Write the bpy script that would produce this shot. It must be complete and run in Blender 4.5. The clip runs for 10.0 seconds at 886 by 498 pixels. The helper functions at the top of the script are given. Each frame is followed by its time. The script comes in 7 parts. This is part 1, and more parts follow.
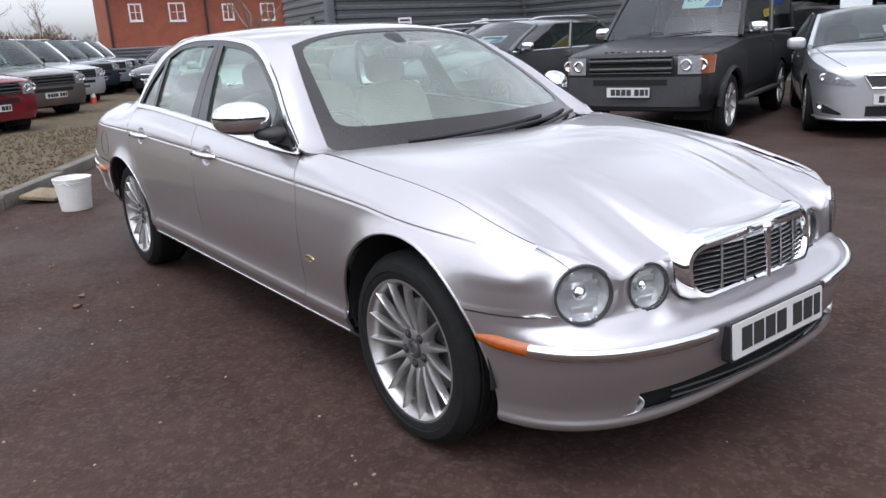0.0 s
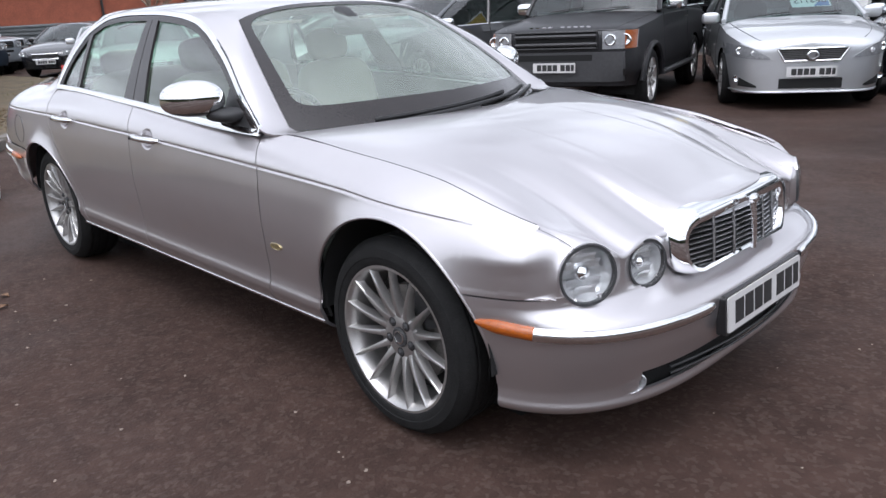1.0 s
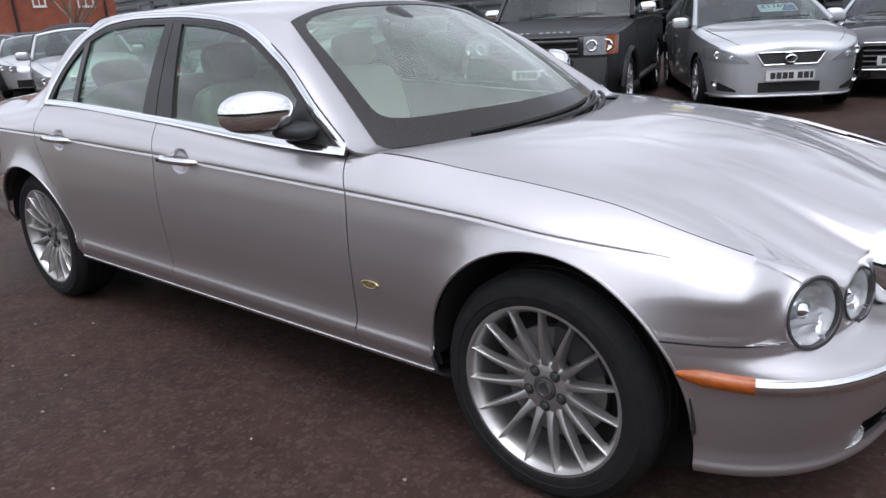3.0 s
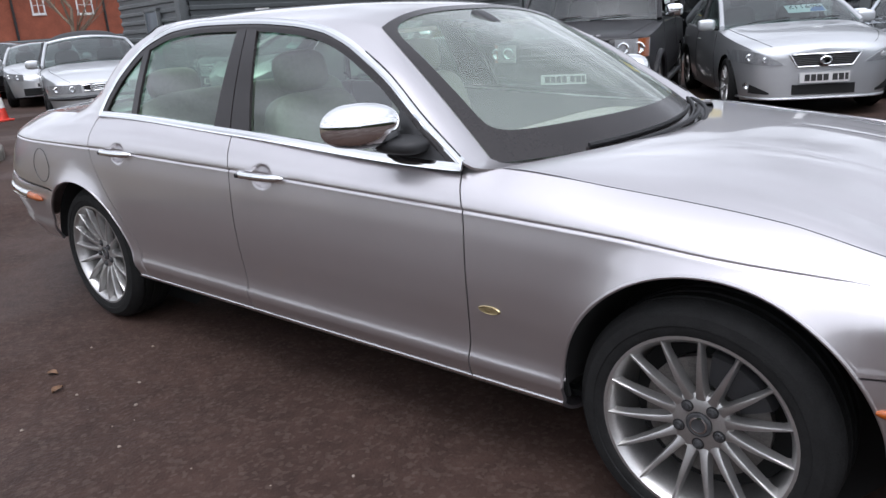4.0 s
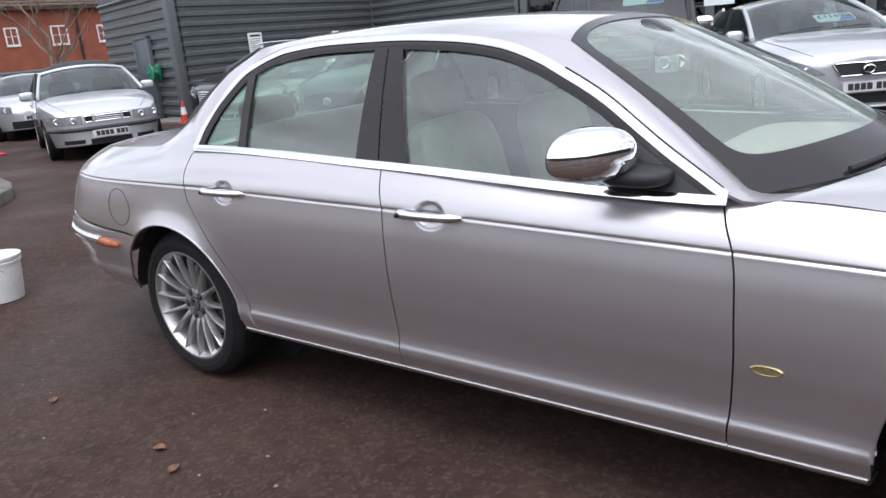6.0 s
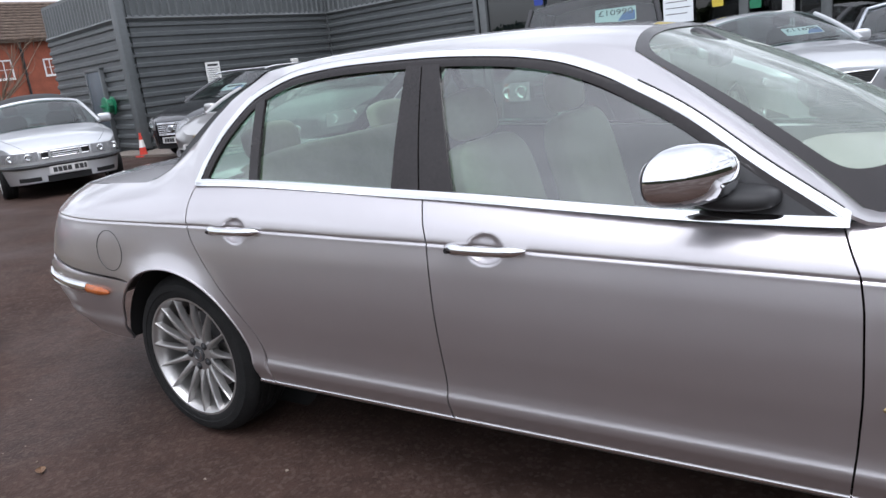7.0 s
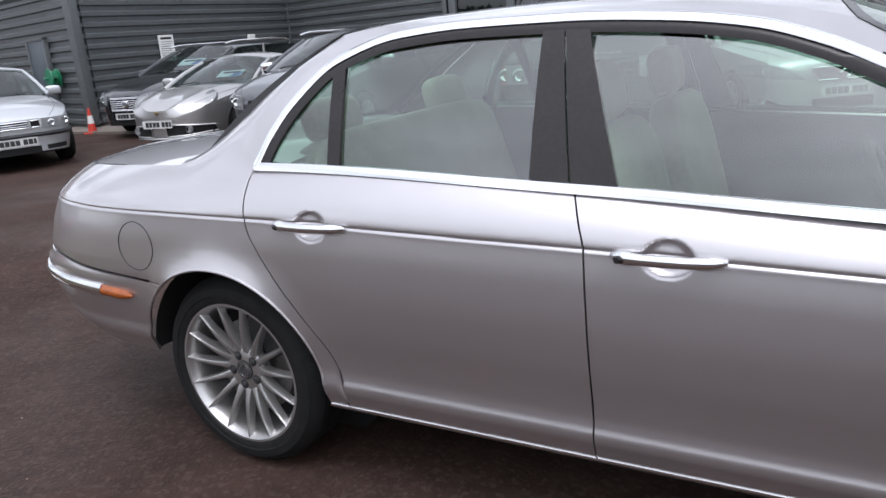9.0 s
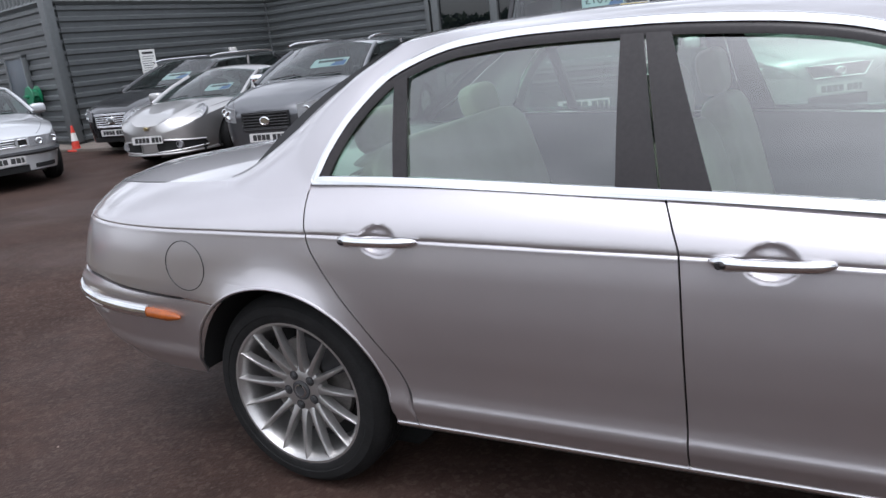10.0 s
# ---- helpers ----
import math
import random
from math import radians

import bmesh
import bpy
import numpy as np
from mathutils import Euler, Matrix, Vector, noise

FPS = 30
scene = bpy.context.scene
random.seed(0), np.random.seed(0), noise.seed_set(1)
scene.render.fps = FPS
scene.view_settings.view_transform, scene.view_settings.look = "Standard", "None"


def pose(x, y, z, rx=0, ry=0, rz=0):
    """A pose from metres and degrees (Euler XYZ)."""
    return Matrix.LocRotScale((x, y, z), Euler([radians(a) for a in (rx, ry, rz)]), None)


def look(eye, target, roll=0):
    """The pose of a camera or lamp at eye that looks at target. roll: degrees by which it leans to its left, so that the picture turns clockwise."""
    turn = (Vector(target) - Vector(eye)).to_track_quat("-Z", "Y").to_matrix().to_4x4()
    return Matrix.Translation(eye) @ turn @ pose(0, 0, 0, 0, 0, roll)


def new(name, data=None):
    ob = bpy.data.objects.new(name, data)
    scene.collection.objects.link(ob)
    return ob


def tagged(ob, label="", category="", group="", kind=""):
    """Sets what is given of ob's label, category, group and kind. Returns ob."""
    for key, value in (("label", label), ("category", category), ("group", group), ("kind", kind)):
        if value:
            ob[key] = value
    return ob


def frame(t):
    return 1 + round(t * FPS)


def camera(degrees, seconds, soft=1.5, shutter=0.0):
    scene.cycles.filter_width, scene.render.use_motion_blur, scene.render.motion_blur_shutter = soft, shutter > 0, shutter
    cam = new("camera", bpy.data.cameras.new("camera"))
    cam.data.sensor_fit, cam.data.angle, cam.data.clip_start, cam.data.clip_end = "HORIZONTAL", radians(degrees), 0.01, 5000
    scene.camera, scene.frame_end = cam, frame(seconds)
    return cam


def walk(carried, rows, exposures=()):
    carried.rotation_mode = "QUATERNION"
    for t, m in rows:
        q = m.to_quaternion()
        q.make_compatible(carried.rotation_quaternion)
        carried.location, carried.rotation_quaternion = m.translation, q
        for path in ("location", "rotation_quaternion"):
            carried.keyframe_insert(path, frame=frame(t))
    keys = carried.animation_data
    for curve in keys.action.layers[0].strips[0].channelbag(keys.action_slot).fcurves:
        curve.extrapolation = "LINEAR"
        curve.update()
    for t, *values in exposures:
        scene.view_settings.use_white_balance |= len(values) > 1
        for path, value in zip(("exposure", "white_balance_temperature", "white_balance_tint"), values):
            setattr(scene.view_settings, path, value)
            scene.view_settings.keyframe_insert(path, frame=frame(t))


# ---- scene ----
cam = camera(60.6, 10.0)
PATH = [
    (0, (3.509, -2.171, 1.365), (1.967, -1.02, 0.818), -3.0),
    (0.5, (3.415, -2.184, 1.36), (1.918, -0.995, 0.773), -2.6),
    (1, (3.278, -2.283, 1.361), (1.897, -0.972, 0.749), -3.1),
    (1.5, (3.149, -2.346, 1.35), (1.866, -0.928, 0.764), -3.2),
    (2, (2.946, -2.323, 1.343), (1.722, -0.851, 0.764), -2.6),
    (2.5, (2.759, -2.32, 1.342), (1.576, -0.814, 0.763), -2.9),
    (3, (2.561, -2.425, 1.351), (1.312, -0.983, 0.752), -3.4),
    (4.5, (1.951, -2.524, 1.378), (0.71, -1.07, 0.793), -4.3),
    (5, (1.742, -2.528, 1.374), (0.485, -1.085, 0.792), -5.3),
    (5.5, (1.548, -2.615, 1.416), (0.304, -1.17, 0.813), -6.1),
    (5.7, (1.479, -2.659, 1.4), (0.248, -1.192, 0.821), -5.7),
    (7, (0.988, -2.607, 1.397), (-0.128, -1.024, 0.899), -6.8),
    (7.5, (0.833, -2.647, 1.403), (-0.238, -1.031, 0.914), -6.5),
    (8, (0.641, -2.725, 1.393), (-0.366, -1.069, 0.9), -5.3),
    (8.5, (0.471, -2.662, 1.385), (-0.506, -0.998, 0.859), -4.3),
    (9, (0.306, -2.523, 1.39), (-0.678, -0.871, 0.839), -4.9),
    (9.5, (0.201, -2.523, 1.416), (-0.785, -0.876, 0.856), -5.7),
    (10, (0.051, -2.6, 1.411), (-0.886, -0.917, 0.874), -6.2),
]
walk(cam, [(t, look(eye, target, roll)) for t, eye, target, roll in PATH], exposures=tuple((t, v, 6050, 13) for t, v in ((0, 0.84), (1.5, 0.82), (2.2, 0.70), (3, 0.56), (4.5, 0.78), (5.5, 0.86), (7, 0.81), (8.2, 0.67), (10, 0.67))))

# ---- world and light ----
SUN_EL, SUN_AZ = radians(66), radians(150)
world = bpy.data.worlds.new("sky")
scene.world = world
world.use_nodes = True
wn, wl = world.node_tree.nodes, world.node_tree.links
sky = wn.new("ShaderNodeTexSky")
sky.sky_type, sky.sun_disc = "NISHITA", False
sky.sun_elevation, sky.sun_rotation, sky.dust_density, sky.air_density = SUN_EL, SUN_AZ, 2.0, 1.0
hsv = wn.new("ShaderNodeHueSaturation")
hsv.inputs["Saturation"].default_value = 0.13
wl.new(sky.outputs[0], hsv.inputs["Color"])
# broken cloud over the whole dome
wco = wn.new("ShaderNodeTexCoord")
wsep = wn.new("ShaderNodeSeparateXYZ")
wl.new(wco.outputs["Generated"], wsep.inputs[0])
# the cloud deck lies flat overhead, so that it closes up towards the horizon
wmap = wn.new("ShaderNodeCombineXYZ")
wlift = wn.new("ShaderNodeMath")
wlift.operation, wlift.inputs[1].default_value = "ADD", 0.16
wl.new(wsep.outputs[2], wlift.inputs[0])
for i in (0, 1):
    div = wn.new("ShaderNodeMath")
    div.operation = "DIVIDE"
    wl.new(wsep.outputs[i], div.inputs[0])
    wl.new(wlift.outputs[0], div.inputs[1])
    wl.new(div.outputs[0], wmap.inputs[i])
wnoise = wn.new("ShaderNodeTexNoise")
wnoise.inputs["Scale"].default_value, wnoise.inputs["Detail"].default_value = 1.9, 7.0
wl.new(wmap.outputs[0], wnoise.inputs["Vector"])
wramp = wn.new("ShaderNodeMapRange")
wramp.inputs["From Min"].default_value, wramp.inputs["From Max"].default_value = 0.35, 0.68
wramp.inputs["To Min"].default_value, wramp.inputs["To Max"].default_value = 0.36, 1.60
wl.new(wnoise.outputs["Fac"], wramp.inputs["Value"])
wmul = wn.new("ShaderNodeMix")
wmul.data_type, wmul.blend_type = "RGBA", "MULTIPLY"
wfade = wn.new("ShaderNodeMapRange")
wfade.inputs["From Min"].default_value, wfade.inputs["From Max"].default_value = 0.25, 0.75
wfade.inputs["To Min"].default_value, wfade.inputs["To Max"].default_value = 1.0, 0.25
wl.new(hsv.outputs[0], wmul.inputs[6])
wl.new(wramp.outputs[0], wmul.inputs[7])
# an overcast dome, brighter towards its top
wl.new(wsep.outputs[2], wfade.inputs["Value"])
# thin bright haze along the horizon
whaze = wn.new("ShaderNodeMapRange")
whaze.inputs["From Min"].default_value, whaze.inputs["From Max"].default_value = 0.08, 0.24
wl.new(wsep.outputs[2], whaze.inputs["Value"])
wboth = wn.new("ShaderNodeMath")
wboth.operation = "MULTIPLY"
wl.new(wfade.outputs[0], wboth.inputs[0])
wl.new(whaze.outputs[0], wboth.inputs[1])
wl.new(wboth.outputs[0], wmul.inputs["Factor"])
wtop = wn.new("ShaderNodeMapRange")
wtop.inputs["From Min"].default_value, wtop.inputs["From Max"].default_value = 0.0, 1.0
wtop.inputs["To Min"].default_value, wtop.inputs["To Max"].default_value = 0.85, 1.9
wl.new(wsep.outputs[2], wtop.inputs["Value"])
wmul2 = wn.new("ShaderNodeMix")
wmul2.data_type, wmul2.blend_type = "RGBA", "MULTIPLY"
wmul2.inputs["Factor"].default_value = 1.0
wl.new(wmul.outputs[2], wmul2.inputs[6])
wl.new(wtop.outputs[0], wmul2.inputs[7])
bg = wn["Background"]
bg.inputs["Strength"].default_value = 0.15
wl.new(wmul2.outputs[2], bg.inputs["Color"])
sun = new("sun", bpy.data.lights.new("sun", "SUN"))
sun.data.energy, sun.data.angle, sun.data.color = 0.1, radians(40), (1.0, 0.96, 0.9)
sun.matrix_world = look((0, 0, 20), (20 * math.sin(SUN_AZ) / -math.tan(SUN_EL), 20 * math.cos(SUN_AZ) / -math.tan(SUN_EL), 0))


# ---- materials ----
def material(name, color, rough=0.5, metal=0.0, coat=0.0, var=0.0, scale=8.0, bump=0.0, bscale=60.0, spec=0.5, trans=0.0, color2=None):
    """A principled surface with colour variation at two scales and fine relief."""
    m = bpy.data.materials.new(name)
    m.use_nodes = True
    n, l = m.node_tree.nodes, m.node_tree.links
    b = n["Principled BSDF"]
    b.inputs["Base Color"].default_value = (*color, 1)
    b.inputs["Roughness"].default_value, b.inputs["Metallic"].default_value = rough, metal
    b.inputs["Coat Weight"].default_value, b.inputs["Coat Roughness"].default_value, b.inputs["Coat IOR"].default_value = coat, 0.03, 1.62
    b.inputs["Specular IOR Level"].default_value, b.inputs["Transmission Weight"].default_value = spec, trans
    if var or bump:
        co = n.new("ShaderNodeTexCoord")
    if var:
        a, c = n.new("ShaderNodeTexNoise"), n.new("ShaderNodeTexNoise")
        a.inputs["Scale"].default_value, a.inputs["Detail"].default_value = scale, 6.0
        c.inputs["Scale"].default_value, c.inputs["Detail"].default_value = scale * 9, 3.0
        for t in (a, c):
            l.new(co.outputs["Object"], t.inputs["Vector"])
        mix = n.new("ShaderNodeMath")
        mix.operation = "ADD"
        l.new(a.outputs["Fac"], mix.inputs[0])
        l.new(c.outputs["Fac"], mix.inputs[1])
        ramp = n.new("ShaderNodeValToRGB")
        dark = color2 if color2 else tuple(v * (1 - var) for v in color)
        light = tuple(min(1, v * (1 + var * 0.6)) for v in color)
        ramp.color_ramp.elements[0].position, ramp.color_ramp.elements[1].position = 0.38, 0.62
        ramp.color_ramp.elements[0].color, ramp.color_ramp.elements[1].color = (*dark, 1), (*light, 1)
        half = n.new("ShaderNodeMath")
        half.operation = "MULTIPLY"
        half.inputs[1].default_value = 0.5
        l.new(mix.outputs[0], half.inputs[0])
        l.new(half.outputs[0], ramp.inputs[0])
        l.new(ramp.outputs[0], b.inputs["Base Color"])
    if bump:
        d, k = n.new("ShaderNodeTexNoise"), n.new("ShaderNodeBump")
        d.inputs["Scale"].default_value, d.inputs["Detail"].default_value = bscale, 5.0
        k.inputs["Strength"].default_value, k.inputs["Distance"].default_value = bump, 0.01
        l.new(co.outputs["Object"], d.inputs["Vector"])
        l.new(d.outputs["Fac"], k.inputs["Height"])
        l.new(k.outputs["Normal"], b.inputs["Normal"])
    return m


def metallic_paint(name, color, rough=0.32, flake=0.06, metal=0.6):
    """Metallic car paint: flake under a clear coat, a little dirt towards nothing in particular."""
    m = material(name, color, rough, metal, 1.0, 0.015, 1.0)
    n, l = m.node_tree.nodes, m.node_tree.links
    b = n["Principled BSDF"]
    co = n.new("ShaderNodeTexCoord")
    v = n.new("ShaderNodeTexNoise")
    v.inputs["Scale"].default_value, v.inputs["Detail"].default_value = 900.0, 1.0
    l.new(co.outputs["Object"], v.inputs["Vector"])
    k = n.new("ShaderNodeBump")
    k.inputs["Strength"].default_value, k.inputs["Distance"].default_value = flake, 0.002
    l.new(v.outputs["Fac"], k.inputs["Height"])
    l.new(k.outputs["Normal"], b.inputs["Normal"])
    return m


def glass_material(name, tint, gloss=1.0, ior=1.85, veil=0.0):
    """A thin pane, alike from both sides: clear, tinted, the surroundings mirrored more at a slant, perhaps with an
    uneven pale veil.
    """
    m = bpy.data.materials.new(name)
    m.use_nodes = True
    n, l = m.node_tree.nodes, m.node_tree.links
    n.remove(n["Principled BSDF"])
    out = n["Material Output"]
    tr, gl, mx = n.new("ShaderNodeBsdfTransparent"), n.new("ShaderNodeBsdfGlossy"), n.new("ShaderNodeMixShader")
    tr.inputs[0].default_value = (*tint, 1)
    gl.inputs["Roughness"].default_value = 0.0
    gl.inputs[0].default_value = (gloss, gloss, gloss, 1)
    r0 = ((ior - 1) / (ior + 1)) ** 2
    slant, power, mirror = n.new("ShaderNodeLayerWeight"), n.new("ShaderNodeMath"), n.new("ShaderNodeMath")
    slant.inputs["Blend"].default_value = 0.5
    power.operation, power.inputs[1].default_value = "POWER", 5.0
    mirror.operation, mirror.inputs[1].default_value, mirror.inputs[2].default_value = "MULTIPLY_ADD", 1 - r0, r0
    l.new(slant.outputs["Facing"], power.inputs[0])
    l.new(power.outputs[0], mirror.inputs[0])
    l.new(mirror.outputs[0], mx.inputs[0])
    l.new(tr.outputs[0], mx.inputs[1])
    l.new(gl.outputs[0], mx.inputs[2])
    last = mx
    # uneven pale green-grey diffuse layer mixed over the pane
    if veil:
        df, co, nz, amount, last = n.new("ShaderNodeBsdfDiffuse"), n.new("ShaderNodeTexCoord"), n.new("ShaderNodeTexNoise"), n.new("ShaderNodeMath"), n.new("ShaderNodeMixShader")
        df.inputs[0].default_value = (0.56, 0.65, 0.57, 1)
        nz.inputs["Scale"].default_value, nz.inputs["Detail"].default_value = 3.0, 3.0
        amount.operation, amount.inputs[1].default_value = "MULTIPLY", veil * 2
        l.new(co.outputs["Object"], nz.inputs["Vector"])
        l.new(nz.outputs["Fac"], amount.inputs[0])
        l.new(amount.outputs[0], last.inputs[0])
        l.new(mx.outputs[0], last.inputs[1])
        l.new(df.outputs[0], last.inputs[2])
    l.new(last.outputs[0], out.inputs["Surface"])
    return m


M = {}
M["silver"] = metallic_paint("silver_paint", (0.565, 0.54, 0.55), rough=0.35, metal=0.9)
M["silver2"] = metallic_paint("silver_paint_light", (0.52, 0.53, 0.54), rough=0.38, metal=0.7)
M["palesilver"] = metallic_paint("pale_silver_paint", (0.56, 0.60, 0.64), rough=0.36, metal=0.8)
M["warmsilver"] = metallic_paint("warm_silver_paint", (0.46, 0.45, 0.44), rough=0.36, metal=0.85)
M["blackpaint"] = material("black_paint", (0.012, 0.012, 0.014), 0.18, 0.2, 1.0, 0.2, 4.0)
M["greypaint"] = metallic_paint("dark_grey_paint", (0.075, 0.078, 0.085))
M["charcoal"] = material("charcoal_paint", (0.013, 0.0125, 0.014), 0.45, 0.2, 0.15, 0.2, 3.0, spec=0.35)
M["brownpaint"] = metallic_paint("brown_grey_paint", (0.13, 0.115, 0.10))
M["redpaint"] = metallic_paint("dark_red_paint", (0.22, 0.012, 0.02))
M["bluepaint"] = metallic_paint("dark_blue_paint", (0.05, 0.065, 0.09))
M["chrome"] = material("chrome", (0.86, 0.87, 0.88), 0.05, 1.0, var=0.03, scale=20)
M["alloy"] = material("alloy_wheel", (0.44, 0.43, 0.42), 0.36, 0.85, 0.3, 0.08, 20.0)
M["steel"] = material("brake_steel", (0.20, 0.19, 0.18), 0.45, 0.8, 0, 0.3, 30.0, 0.2, 90.0)
M["tyre"] = material("tyre_rubber", (0.012, 0.012, 0.012), 0.75, 0, 0, 0.35, 25.0, 0.25, 160.0, spec=0.2)
M["black"] = material("black_trim", (0.017, 0.017, 0.018), 0.35, 0, 0, 0.2, 20.0)
M["gloss"] = material("gloss_black_trim", (0.018, 0.015, 0.015), 0.22, 0, 0.12, 0.2, 10.0, spec=0.3)
M["rubber"] = material("black_rubber", (0.014, 0.014, 0.015), 0.6, 0, 0, 0.2, 30.0)
# near-black in place of the shade inside gaps, housings, grilles and intakes
M["dark"] = material("hollow_shade", (0.006, 0.006, 0.006), 0.9)
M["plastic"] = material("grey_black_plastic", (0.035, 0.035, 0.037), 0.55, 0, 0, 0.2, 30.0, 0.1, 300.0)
M["glass"] = glass_material("green_tinted_glass", (0.56, 0.72, 0.62), 1.0, 2.25)
M["carglass"] = glass_material("car_glass", (0.42, 0.54, 0.51), 1.0, 1.75)
M["screenglass"] = glass_material("coated_screen_glass", (0.88, 0.97, 0.93), 1.0, 1.95, 0.15)
M["darkglass"] = glass_material("dark_tinted_glass", (0.30, 0.36, 0.34))
M["lens"] = glass_material("clear_lens", (0.95, 0.96, 0.96), 1.0, 1.33)
M["bowl"] = material("lamp_bowl", (0.36, 0.36, 0.37), 0.3, 0.5, 0, 0.25, 30.0, 0.5, 38.0)
M["reflector"] = material("lamp_reflector", (0.66, 0.66, 0.67), 0.25, 0.6, 0, 0.05, 40.0, 0.5, 38.0)
M["amber"] = material("amber_lens", (0.33, 0.075, 0.006), 0.3, 0, 0.25, 0.25, 60.0, 0.2, 150.0)
M["redlens"] = material("red_lens", (0.45, 0.01, 0.01), 0.2, 0, 0.8, 0.2, 60.0)
M["leather"] = material("cream_leather", (0.34, 0.315, 0.255), 0.42, 0, 0, 0.12, 8.0, 0.05, 60.0)
M["cloth"] = material("dark_seat", (0.06, 0.058, 0.055), 0.8, 0, 0, 0.15, 2.0)
M["dash"] = material("dashboard_beige", (0.27, 0.255, 0.215), 0.6, 0, 0, 0.15, 14.0, 0.05, 60.0)
M["walnut"] = material("walnut_veneer", (0.16, 0.07, 0.03), 0.15, 0, 0.8, 0.5, 9.0)
M["platewhite"] = material("plate_white", (0.55, 0.54, 0.53), 0.4, 0, 0, 0.06, 20.0)
M["ink"] = material("black_ink", (0.02, 0.02, 0.02), 0.6)
M["gold"] = material("old_gold", (0.42, 0.34, 0.18), 0.3, 0.8, 0.3, 0.2, 60.0)
M["slat"] = material("grille_slat", (0.42, 0.42, 0.43), 0.28, 0.95, 0, 0.1, 40.0)
M["card"] = material("price_card", (0.74, 0.78, 0.80), 0.5, 0, 0, 0.05, 30.0)
M["cardblue"] = material("card_blue", (0.06, 0.16, 0.45), 0.5)


# ---- building blocks ----
def curve(*pts):
    """A smooth function through the points (x, y)."""
    px, py = np.array([p[0] for p in pts], float), np.array([p[1] for p in pts], float)
    o = np.argsort(px)
    px, py = px[o], py[o]
    d = np.diff(py) / np.diff(px)
    t = np.zeros(len(px))
    t[0], t[-1] = d[0], d[-1]
    for i in range(1, len(px) - 1):
        t[i] = 0 if d[i - 1] * d[i] <= 0 else 2 * d[i - 1] * d[i] / (d[i - 1] + d[i])

    def f(x):
        x = min(max(x, px[0]), px[-1])
        i = min(max(int(np.searchsorted(px, x)) - 1, 0), len(px) - 2)
        h = px[i + 1] - px[i]
        s = (x - px[i]) / h
        return float(py[i] * (1 + 2 * s) * (1 - s) ** 2 + t[i] * h * s * (1 - s) ** 2 + py[i + 1] * s * s * (3 - 2 * s) + t[i + 1] * h * s * s * (s - 1))
    return f


